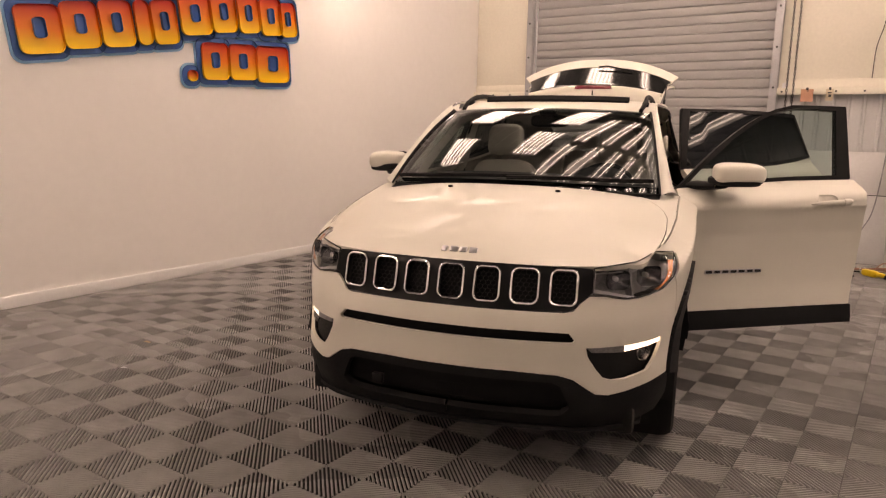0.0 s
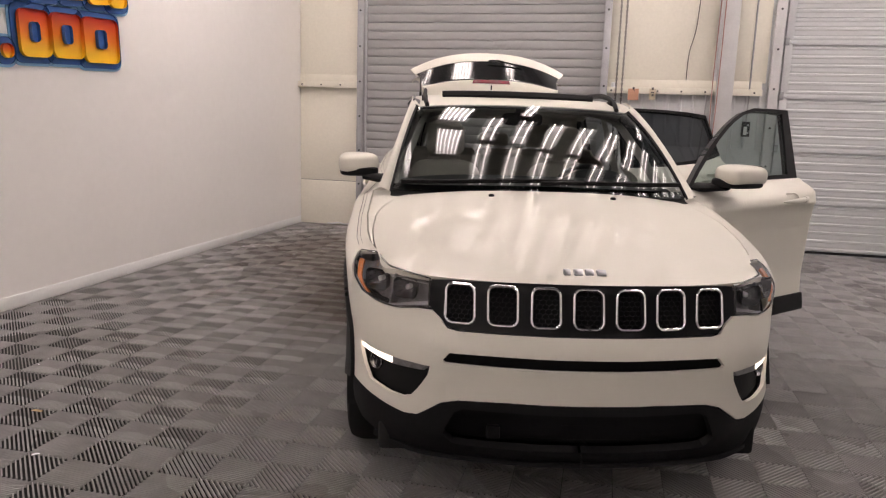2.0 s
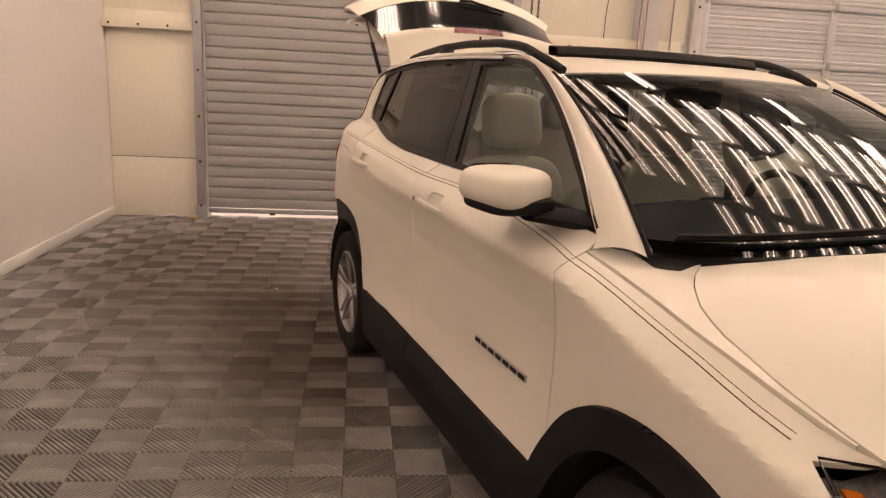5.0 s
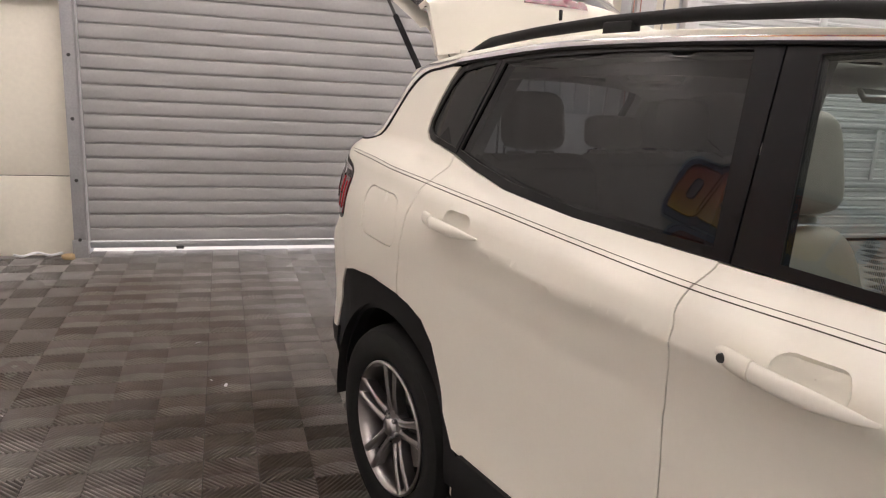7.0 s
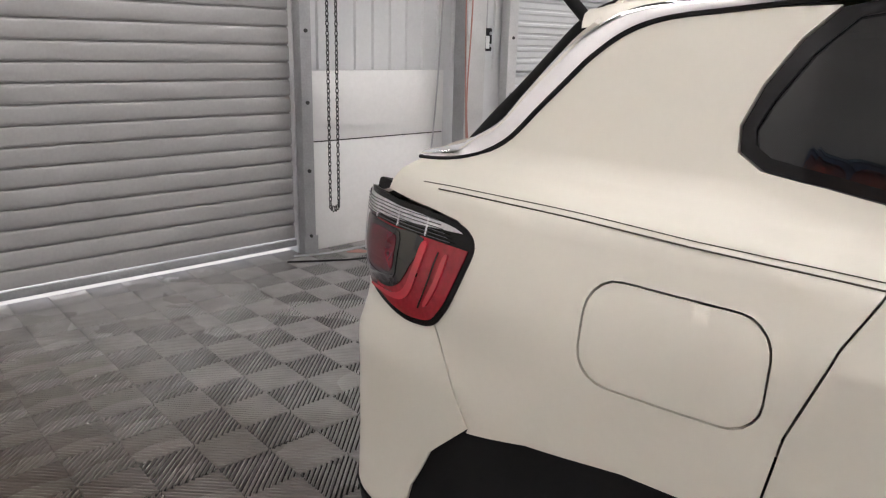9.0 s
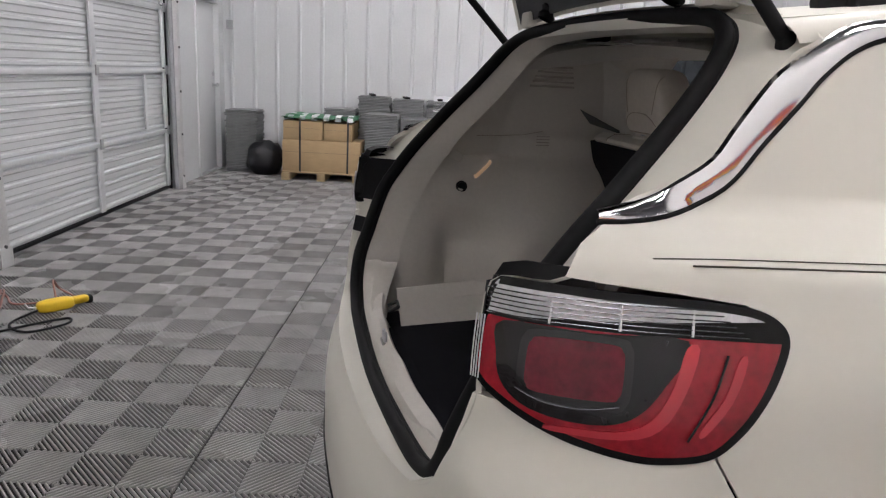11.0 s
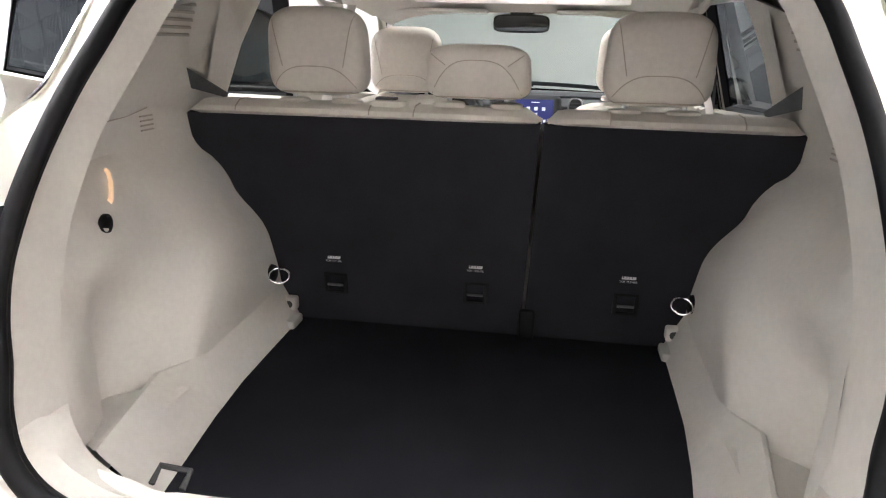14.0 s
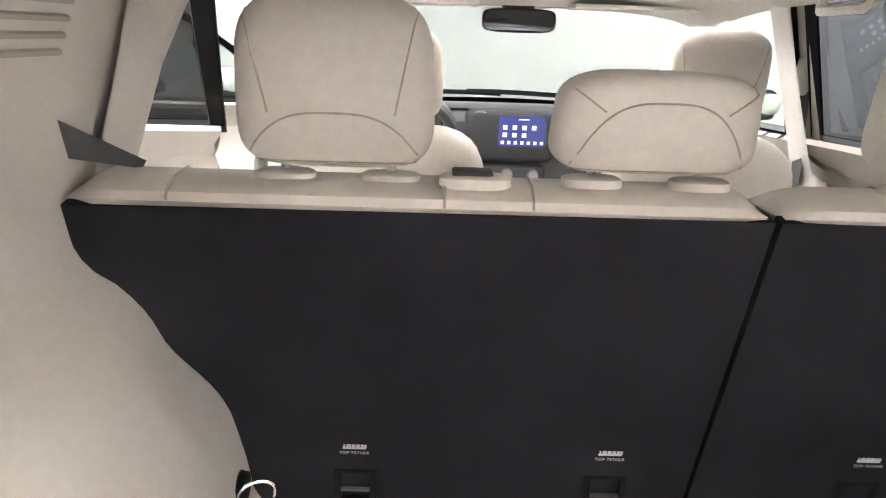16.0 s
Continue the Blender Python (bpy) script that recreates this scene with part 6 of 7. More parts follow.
# ---- cargo space ----
def liner(y, z):
    """Left inner side wall: wheel house bulging inwards low down."""
    y, z = np.asarray(y, float), np.asarray(z, float)
    base = np.interp(z, [0.68, 0.85, 1.0, 1.10, 1.15, 1.175, 1.25, 1.40, 1.54], [0.600, 0.606, 0.620, 0.645, 0.662, 0.680, 0.672, 0.595, 0.515])
    recess = np.interp(z, [0.68, 0.85, 1.0, 1.10, 1.135, 1.15, 1.19, 1.245, 1.262, 1.40, 1.54], [0.600, 0.606, 0.620, 0.642, 0.648, 0.666, 0.669, 0.671, 0.655, 0.595, 0.515])
    rk = np.clip((3.87 - y) / 0.07, 0, 1)
    base = base * (1 - rk) + recess * rk
    prof = np.interp(z, [0.68, 0.81, 0.87, 0.91, 0.94, 0.965, 0.985, 1.008, 1.03, 1.05, 1.08, 1.10, 1.12, 1.14], [0.115, 0.106, 0.104, 0.101, 0.098, 0.090, 0.078, 0.060, 0.045, 0.037, 0.036, 0.031, 0.018, 0.0])
    soft = np.interp(z, [0.68, 0.81, 0.87, 0.91, 0.95, 1.0, 1.06, 1.11, 1.15, 1.175], [0.115, 0.113, 0.113, 0.114, 0.108, 0.094, 0.070, 0.046, 0.020, 0.0])
    pk = np.clip((y - 3.46) / 0.16, 0, 1)
    prof = prof * (1 - pk) + soft * pk
    ridge = np.interp(z, [0.70, 0.756, 0.83, 0.93, 1.1], [3.97, 3.93, 3.87, 3.76, 3.70])
    zb = np.clip((1.03 - z) / 0.12, 0, 1)
    k = np.clip((y - ridge) / (4.09 - ridge - 0.05 * zb), 0, 1)
    across = np.where(y < ridge, 1.0, (1 - k ** 1.35) * (1 - zb) + (1 - k * k * (3 - 2 * k)) * zb)
    back = np.interp(y, [3.85, 3.97, 4.05, 4.15, 4.25], [0, 0.03, 0.055, 0.06, 0.065]) * (1 - zb) + np.interp(y, [3.85, 3.97, 4.04, 4.09, 4.16, 4.25], [0, -0.012, -0.004, 0.035, 0.06, 0.065]) * zb
    return base - prof * across - back * (z > 0.6), y, z


def trim_y(z):
    return 0.030 * float(np.interp(z, [0.78, 1.0, 1.3, 1.5], [0.8, 1.0, 1.0, 0.2])) + float(np.interp(z, [0.70, 0.785, 0.825, 0.88, 0.94, 1.0, 1.06, 1.12, 1.18, 1.245, 1.305, 1.365, 1.43, 1.478, 1.52], [4.20, 4.195, 4.185, 4.17, 4.15, 4.13, 4.10, 4.065, 4.025, 3.98, 3.93, 3.885, 3.845, 3.82, 3.80]))


for m in (None, FLIP):
    zz = np.linspace(0.70, 1.52, 30)
    poly = [(3.36, 0.69)] + [(trim_y(z) + 0.006, float(z)) for z in zz] + [(3.55, 1.53), (3.42, 1.53), (3.40, 1.30), (3.36, 1.18)]
    ln = part("cargo_side_trim", sheet(poly, liner, 0.016, 0, (), 0, -1), TRIM, car, "beige moulded cargo side trim over the wheel house", m=m)

    def li(y, z, d=0.0):
        a = liner(y, z)
        return float(a[0]) - d, float(a[1]), float(a[2])
    if m is None:
        part("power_socket", moved(lathe([(0.018, 0.0), (0.018, 0.005), (0.014, 0.007), (0.012, 0.003), (0.0, 0.003)], 20, "x"), Matrix.Translation(li(4.005, 1.086)) @ pose(0, 0, 0, 0, 180, 0)), BLACK, ln, "round black power socket", m=m)
    if m is None:
        part("cargo_lamp", tube([li(3.957, 1.114, 0.002), li(3.950, 1.117, 0.003), li(3.934, 1.129, 0.004), li(3.916, 1.141, 0.004), li(3.900, 1.153, 0.003), li(3.896, 1.157, 0.002)], 0.0065, 10, flat=0.6), GLOW, ln, "lit amber cargo lamp", m=m)
    for j in range(6):
        z = 1.400 + 0.0145 * j
        part("vent_slat", tube([li(y, z, 0.003) for y in np.linspace(3.655 + 0.006 * j, 3.800 - 0.004 * j, 6)], 0.0036, 5), VENT, ln, m=m)
    for j in range(4):
        z = 1.210 + 0.0095 * j
        part("vent_slat", tube([li(y, z, 0.003) for y in np.linspace(3.690, 3.735, 5)], 0.0019, 5), VENT, ln, m=m)
    part("trim_seam", tube([li(y, z, 0.001) for y, z in ((3.72, 1.256), (3.78, 1.243), (3.86, 1.238), (3.945, 1.238))], 0.0014, 5), LEATHER_SEAM, ln, m=m)
    py = np.linspace(3.40, 4.215, 34)
    foot = np.interp(py, [3.40, 3.65, 3.80, 3.96, 4.16, 4.22], [0.452, 0.449, 0.446, 0.433, 0.408, 0.400])
    lip_x = np.where(py < 3.96, liner(py, 0.79)[0] + np.interp(py, [3.86, 3.96], [0.010, -0.006]), np.interp(py, [3.96, 4.22], [float(liner(3.96, 0.79)[0]) - 0.006, 0.496]))
    lip_z = np.interp(py, [3.40, 3.80, 3.98, 4.22], [0.81, 0.805, 0.792, 0.786])
    part("pocket_lip", loft([[(f, y, 0.69) for f, y in zip(foot, py)], [(f + 0.004, y, 0.70) for f, y in zip(foot, py)], [(a - 0.007, y, z - 0.006) for a, y, z in zip(lip_x, py, lip_z)],
                             [(a - 0.003, y, z) for a, y, z in zip(lip_x, py, lip_z)], [(a + 0.004, y, z) for a, y, z in zip(lip_x, py, lip_z)], [(a + 0.008, y, z - 0.006) for a, y, z in zip(lip_x, py, lip_z)],
                             [(a + 0.008, y, 0.72) for a, y in zip(lip_x, py)]]), TRIM, ln, "sloping side panel with the raised lip of a pocket", m=m)
    part("pocket_floor", loft([[li(y, 0.765, -0.004) for y in np.linspace(3.94, 4.17, 8)], [(0.484 + 0.012 * t, 3.945 + 0.25 * t, 0.758) for t in np.linspace(0, 1, 8)]]), TRIM, ln, m=m)
    part("trim_clip", moved(lathe([(0.024, 0.0), (0.022, 0.004), (0.0, 0.005)], 20, "x"), Matrix.Translation(li(4.017, 1.168)) @ pose(0, 0, 0, 0, 180, 0)), TRIM, ln, m=m)
    hx, hy, hz = li(3.51, 0.845)
    part("lash_base", moved(lathe([(0.022, 0.0), (0.020, 0.010), (0.0, 0.012)], 16, "x"), Matrix.Translation((hx, hy, hz)) @ pose(0, 0, 0, 0, 180, 0)), BLACK, ln, "black lashing mount", m=m)
    part("lash_ring", tube([(hx - 0.026 + 0.022 * math.cos(a), hy + 0.012 + 0.010 * math.cos(a), hz - 0.002 + 0.019 * math.sin(a)) for a in np.linspace(0, 6.283, 21)[:-1]], 0.0026, 6, True), CHROME, ln, "chrome lashing ring", m=m)
    bx, by, bz = li(3.475, 0.710)
    bx -= 0.010
    part("shelf_bracket", join(boxg((bx - 0.035, by - 0.03, bz - 0.012), (bx + 0.02, by + 0.04, bz + 0.012), 0.008), boxg((bx - 0.022, by - 0.04, bz + 0.02), (bx + 0.02, by - 0.01, bz + 0.055), 0.006),
                               boxg((bx - 0.022, by - 0.04, bz - 0.065), (bx + 0.02, by - 0.01, bz - 0.03), 0.006)), TRIM, ln, "moulded bracket for the cargo cover", m=m)
    for dz in (0.038, -0.046):
        part("bracket_hole", moved(lathe([(0.010, 0.0), (0.0, 0.0)], 10, "y"), pose(bx - 0.004, by - 0.009, bz + dz)), DARKSTEEL, ln, m=m)
    # pillar and roof inner trims ahead of the cargo space
    part("belt_strap", loft([[(0.625 - 0.03 * t, 3.62 - 0.14 * t, 1.337 - 0.065 * t) for t in np.linspace(0, 1, 6)], [(0.665 - 0.06 * t, 3.61 - 0.14 * t, 1.300 - 0.040 * t) for t in np.linspace(0, 1, 6)]]), BELT, car, "grey seat belt strap", m=m)
    part("rear_pillar_trim", loft([[(0.640, 3.40, 1.26), (0.645, 3.44, 1.26), (0.64, 3.52, 1.26)], [(0.612, 3.36, 1.38), (0.60, 3.42, 1.38), (0.59, 3.55, 1.38)], [(0.56, 3.31, 1.52), (0.545, 3.42, 1.52), (0.53, 3.6, 1.52)]]), CLOTH, car, m=m)
    part("centre_pillar_trim", loft([[(0.80, 2.36, 0.5), (0.765, 2.40, 0.5), (0.78, 2.50, 0.5)], [(0.745, 2.36, 1.10), (0.715, 2.41, 1.10), (0.725, 2.50, 1.10)], [(0.675, 2.37, 1.30), (0.65, 2.42, 1.30), (0.665, 2.49, 1.30)], [(0.59, 2.37, 1.57), (0.57, 2.42, 1.57), (0.585, 2.48, 1.57)]]), CLOTH, car, "grey cloth centre pillar trim", m=m)
    if m is None:
        part("centre_pillar", loft([[(0.845, 2.33, 0.45), (0.845, 2.53, 0.45)], [(0.835, 2.34, 1.05), (0.835, 2.52, 1.05)], [(0.735, 2.37, 1.20), (0.735, 2.49, 1.20)], [(0.625, 2.38, 1.58), (0.625, 2.48, 1.58)]]), PAINT, car, m=FLIP)
    part("rocker", boxg((0.70, 1.3, 0.30), (0.855, 3.15, 0.42), 0.02), PAINT, car, m=m)

CARGO_Z = 0.70
cf = part("cargo_floor", join(boxg((-0.62, 3.36, CARGO_Z - 0.03), (0.62, 4.235, CARGO_Z), 0.006), boxg((-0.40, 4.2, CARGO_Z - 0.03), (0.40, 4.295, CARGO_Z - 0.001))), CARPET, car, "black carpeted cargo floor")

# headliner and inner floor
hx_ = np.linspace(-1, 1, 15)
part("headliner", loft([[(u * (float(roof_half(y)) - 0.035), float(y), float(roof_mid(y)) - 0.055 - 0.030 * u ** 2 - 0.03 * u ** 8) for u in hx_] for y in list(np.linspace(1.98, 2.15, 4))]), CLOTH, car, "light cloth headliner")
part("headliner", loft([[(u * (float(roof_half(y)) - 0.035), float(y), float(roof_mid(y)) - 0.055 - 0.030 * u ** 2 - 0.03 * u ** 8) for u in hx_] for y in np.linspace(2.64, 3.84, 14)]), CLOTH, car, "light cloth headliner")
for sgn in (-1, 1):
    part("headliner_side", loft([[(sgn * x, float(y), float(roof_mid(y)) - 0.055 - 0.030 * (x / 0.6) ** 2 - 0.03 * (x / 0.6) ** 8) for x in (0.42, 0.50, 0.56, 0.60)] for y in np.linspace(2.12, 2.68, 6)]), CLOTH, car)
    part("grab_handle", tube([(sgn * 0.56, 2.72, 1.53), (sgn * 0.545, 2.75, 1.50), (sgn * 0.545, 2.92, 1.50), (sgn * 0.56, 2.95, 1.53)], 0.011, 8), CLOTH, car)
    part("front_pillar_trim", loft([[(sgn * (0.70 - 0.03 * w), 1.42 + 0.05 * w, 1.12), (sgn * (0.655 - 0.03 * w), 1.64 + 0.05 * w, 1.28), (sgn * (0.60 - 0.03 * w), 1.86 + 0.05 * w, 1.43), (sgn * (0.56 - 0.03 * w), 2.02 + 0.05 * w, 1.515)] for w in (-0.3, 1.0)]), CLOTH, car)
part("sunroof_shade", boxg((-0.42, 2.14, 1.545), (0.42, 2.18, 1.60), 0.01), CLOTH, car)
part("roof_lamp", boxg((-0.10, 3.66, 1.512), (0.10, 3.74, 1.528), 0.006), CLOTH, car)
part("cabin_floor", join(boxg((-0.70, 1.2, 0.34), (0.70, 3.4, 0.40), 0.01), boxg((-0.12, 1.5, 0.40), (0.12, 2.6, 0.58), 0.03)), CARPET, car, "dark cabin carpet")

# ---- rear seat ----
def leaned(geo):
    return [(x, y - 0.115 + 0.221 * (z - 0.70), z) for x, y, z in geo[0]], geo[1]


rs = part("rear_seat", join(leaned(boxg((-0.139, 3.39, 0.45), (0.675, 3.515, 1.230), 0.035, 4)), leaned(boxg((-0.675, 3.39, 0.45), (-0.147, 3.515, 1.226), 0.035, 4)), boxg((-0.64, 2.95, 0.50), (0.64, 3.42, 0.66), 0.06, 4)), LEATHER, car, "beige leather rear bench with split backrest")


def seatback(x, z):
    x, z = np.asarray(x, float), np.asarray(z, float)
    return x, 3.415 + 0.115 * np.clip((z - 0.70) / 0.52, -0.3, 1.2), z


part("backrest_panel", sheet([(-0.112, 0.692), (0.64, 0.692), (0.69, 1.10), (0.69, 1.232), (0.3, 1.234), (-0.135, 1.236)], seatback, 0.05, 0.02, (), 0.010, -1), SEAT_CARPET_LIT, rs, "black carpeted backrest panel")
part("backrest_panel", sheet([(-0.64, 0.692), (-0.118, 0.692), (-0.143, 1.236), (-0.4, 1.234), (-0.69, 1.232), (-0.69, 1.10)], seatback, 0.05, 0.02, (), 0.010, -1), SEAT_CARPET_LIT, rs, "black carpeted backrest panel")
for a, b in ((-0.137, 0.672), (-0.672, -0.147)):
    n = 24
    xs = np.linspace(a, b, n)
    bulge = np.clip(np.minimum(xs - a, b - xs) / 0.03, 0, 1) ** 0.5
    part("backrest_top", loft([[(x, 3.50 + dy - (0.0 if dy < 0.02 else 0.014 * (1 - k)), 1.235 + dz * k) for x, k in zip(xs, bulge)] for dy, dz in ((-0.09, -0.02), (-0.07, 0.012), (-0.03, 0.028), (0.02, 0.026), (0.042, 0.014), (0.046, 0.004), (0.036, -0.006))]), LEATHER, rs, "beige leather upper edge of the backrest")
    for x in ((0.14, 0.24, 0.55) if b > 0 else (-0.28, -0.55)):
        part("seam", tube([(x, 3.50 + dy, 1.2365 + dz) for dy, dz in ((-0.07, 0.012), (-0.03, 0.028), (0.02, 0.026), (0.043, 0.014), (0.047, 0.004))], 0.0016, 5), LEATHER_SEAM, rs)


def headrest(cx, cy, cz, w, h, d, parent, arch, tilt=0):
    geo = cushion((w, d, h), 0.42, 0.5, 36, 22)
    def slim(z):
        return 1 - 0.07 * (z / h + 0.5) - 0.13 * max(0.0, 2 * z / h) ** 4
    pts = [(x * slim(z), y + 0.02 * (z / h), z) for x, y, z in geo[0]]
    hr = part("headrest", (pts, geo[1]), LEATHER, parent, "beige leather headrest with stitched seams", m=pose(cx, cy, cz, tilt))

    def back(x, z):
        t = max(0.0, 1 - (abs(2 * z / h) ** (2 / 0.42)))
        c = t ** (0.42 / 2)
        hw = w / 2 * c * slim(z)
        u = min(1, abs(x) / max(hw, 1e-4))
        return (d / 2) * c * max(0, 1 - u ** (2 / 0.5)) ** (0.5 / 2) + 0.02 * (z / h)
    lines = []
    if arch:
        lines.append([(x, -h * 0.40 + h * arch * (1 - abs(x / (w * 0.41)) ** 3.2)) for x in np.linspace(-w * 0.41, w * 0.41, 25)])
    for sx in (-1, 1):
        if arch and arch < 0.3:
            lines.append([(sx * (w * 0.30 + w * 0.10 * t), -h * 0.40 + h * arch * 0.97 + (h * 0.80 - h * arch) * t) for t in np.linspace(0, 1, 12)])
        else:
            lines.append([(sx * (w * 0.28 + w * 0.14 * t), h * 0.12 + h * 0.20 * t) for t in np.linspace(0, 1, 8)])
    for ln_ in lines:
        part("seam", tube([(x, back(x, z) + 0.0005, z) for x, z in ln_], 0.0012, 5), LEATHER_SEAM, hr, m=pose(cx, cy, cz, tilt))
    part("seam", tube([(x, back(x, -h * 0.455) * 1.0 + 0.001, -h * 0.455) for x in np.linspace(-w * 0.40, w * 0.40, 15)], 0.0022, 5), LEATHER_SEAM, hr, m=pose(cx, cy, cz, tilt))
    for sx in (-1, 1):
        part("headrest_post", tube([(cx + sx * w * 0.27, cy - 0.005, cz - h * 0.62), (cx + sx * w * 0.27, cy, cz - h * 0.3)], 0.006, 8), SILVER, hr)
        part("post_guide", moved(cushion((0.072, 0.042, 0.020), 0.5, 0.7, 20, 8), pose(cx + sx * w * 0.27, cy - 0.002, cz - h * 0.5 - 0.016)), LEATHER, hr)
    return hr


headrest(0.365, 3.495, 1.372, 0.228, 0.190, 0.115, rs, 0.24)
headrest(0.005, 3.50, 1.338, 0.235, 0.115, 0.105, rs, 0.62)
headrest(-0.372, 3.495, 1.372, 0.228, 0.190, 0.115, rs, 0.24)
lt = part("seat_latch", moved(cushion((0.085, 0.045, 0.022), 0.45, 0.5, 24, 8), pose(0.205, 3.505, 1.262)), LEATHER, rs, "seat release lever bezel")
part("latch_lever", boxg((0.185, 3.49, 1.270), (0.232, 3.52, 1.278), 0.003), DASH, lt)
for x in (0.352, 0.0, -0.358):
    z = 0.812
    y = float(seatback(x, z)[1]) + 0.008
    an = part("tether_anchor", join(boxg((x - 0.027, y - 0.004, z - 0.027), (x + 0.027, y + 0.010, z - 0.020), 0.002), boxg((x - 0.027, y - 0.004, z + 0.020), (x + 0.027, y + 0.010, z + 0.027), 0.002),
                                    boxg((x - 0.030, y - 0.004, z - 0.027), (x - 0.020, y + 0.010, z + 0.027), 0.002), boxg((x + 0.020, y - 0.004, z - 0.027), (x + 0.030, y + 0.010, z + 0.027), 0.002)), BLACK, rs, "black child seat tether anchor")
    part("anchor_bar", tube([(x - 0.02, y + 0.009, z - 0.004), (x + 0.02, y + 0.009, z - 0.004)], 0.0035, 6), STEEL, an)
    zi = 0.877
    yi = float(seatback(x, zi)[1]) + 0.0112
    ic = [boxg((x + a, yi, zi + 0.004), (x + a + w, yi + 0.001, zi + 0.004 + h), 0) for a, w, h in ((0.0125, 0.0022, 0.011), (0.0045, 0.0062, 0.019), (-0.0018, 0.005, 0.0195), (-0.0078, 0.0048, 0.0165), (-0.0132, 0.0042, 0.0115), (-0.017, 0.003, 0.006))]
    part("tether_symbol", join(*ic, boxg((x - 0.016, yi, zi + 0.0015), (x + 0.016, yi + 0.001, zi + 0.004), 0)), PRINT, an, "white printed anchor symbol", smooth=False)
    words = bpy.data.curves.new("tether_words", "FONT")
    words.body, words.size, words.align_x = "TOP TETHER", 0.0072, "CENTER"
    tw = new("tether_words", words)
    tw.matrix_world = Matrix.Translation((x, yi + 0.0008, zi - 0.0062)) @ pose(0, 0, 0, 90 - 12, 0, 180)
    me = bpy.data.meshes.new_from_object(tw.evaluated_get(bpy.context.evaluated_depsgraph_get()))
    bpy.data.objects.remove(tw)
    me.materials.append(PRINT)
    wo = new("printed_words", me)
    wo.matrix_world = Matrix.Translation((x, yi + 0.0012, zi - 0.0062)) @ pose(0, 0, 0, 90 + 12, 0, 180)
    wo.parent = an
part("belt_guide", join(boxg((-0.148, 3.425, 0.70), (-0.108, 3.452, 0.775), 0.01)), SEAL, rs, "black belt stay at the backrest split")

# ---- front seats and dash ----
for sx in (1, -1):
    cx = 0.37 if sx > 0 else -0.42
    fs = part("front_seat", join(moved(cushion((0.50, 0.16, 0.66), 0.45, 0.6, 30, 18), pose(cx, 2.46, 0.885, -14)), moved(cushion((0.50, 0.54, 0.20), 0.5, 0.5, 30, 12), pose(cx, 2.16, 0.56, 5))), LEATHER, car, "beige leather front seat")
    headrest(cx, 2.53, 1.335 + (0.018 if sx < 0 else 0), 0.262, 0.225, 0.12, fs, 0.20, -6)
    part("belt_strap", loft([[(sx * (0.70 + 0.02 * t), 2.44 + 0.02 * t + w, 1.33 - 0.62 * t) for t in np.linspace(0, 1, 5)] for w in (-0.024, 0.024)]), BELT, car, "grey front seat belt")
    part("belt_anchor", moved(cushion((0.03, 0.05, 0.10), 0.5, 0.6, 16, 10), pose(sx * 0.688, 2.435, 1.355)), CLOTH, car)
dash = part("dashboard", loft([[(x, y, z - 0.05 * (abs(x) / 0.72) ** 4) for x in np.linspace(-0.74, 0.74, 25)] for y, z in ((1.05, 1.08), (1.30, 1.135), (1.50, 1.165), (1.60, 1.150), (1.635, 1.120), (1.64, 1.05), (1.62, 0.92), (1.55, 0.70), (1.45, 0.5))]), DASH_LIGHT, car, "grey dashboard with centre touchscreen")
part("dash_top", loft([[(x, y, z - 0.04 * (abs(x) / 0.72) ** 4) for x in np.linspace(-0.72, 0.72, 25)] for y, z in ((1.0, 1.10), (1.28, 1.152), (1.48, 1.182), (1.555, 1.178), (1.575, 1.164))]), DASH, dash, "dark dashboard top")
sc = part("display_surround", boxg((-0.185, 1.615, 0.975), (0.155, 1.668, 1.172), 0.03, 4), DASH, dash, "dark centre screen surround")
part("touchscreen", boxg((-0.148, 1.660, 1.038), (0.028, 1.6705, 1.150), 0.002), LCD, sc, "lit blue touchscreen")
icons = []
for r in range(2):
    for c in range(4 - r):
        icons.append(boxg((0.006 - c * 0.036 - 0.010, 1.671, 1.100 - r * 0.028), (0.006 - c * 0.036 + 0.006, 1.672, 1.116 - r * 0.028), 0))
for c in range(7):
    icons.append(boxg((0.013 - c * 0.0245 - 0.007, 1.671, 1.046), (0.013 - c * 0.0245 + 0.005, 1.672, 1.058), 0))
icons.append(boxg((-0.085, 1.671, 1.136), (-0.045, 1.672, 1.139), 0))
for g in icons:
    part("screen_icon", g, ICON, sc, smooth=False)
for sx, x in ((1, 0.098), (-1, -0.25)):
    v = part("air_vent", moved(cushion((0.068, 0.03, 0.135), 0.5, 0.6, 24, 12), pose(x, 1.645, 1.095)), DASH, dash, "air vent with silver rim")
    part("vent_rim", tube([(x + 0.033 * math.copysign(abs(math.cos(a)) ** 0.6, math.cos(a)), 1.660, 1.095 + 0.066 * math.copysign(abs(math.sin(a)) ** 0.7, math.sin(a))) for a in np.linspace(0, 6.283, 33)[:-1]], 0.0035, 6, True), SILVER, v)
    for j in range(6):
        part("vent_slat", boxg((x - 0.026, 1.655, 1.055 + j * 0.016), (x + 0.026, 1.663, 1.060 + j * 0.016), 0.001), DASH_LIGHT, v)
cs = part("centre_stack", boxg((-0.16, 1.60, 0.74), (0.14, 1.66, 0.965), 0.02, 3), DASH, dash)
for x in (-0.11, -0.012, 0.09):
    part("dial", moved(lathe([(0.022, 0.0), (0.022, 0.014), (0.018, 0.02), (0.0, 0.02)], 20, "y"), pose(x, 1.66, 0.93)), SILVER, cs)
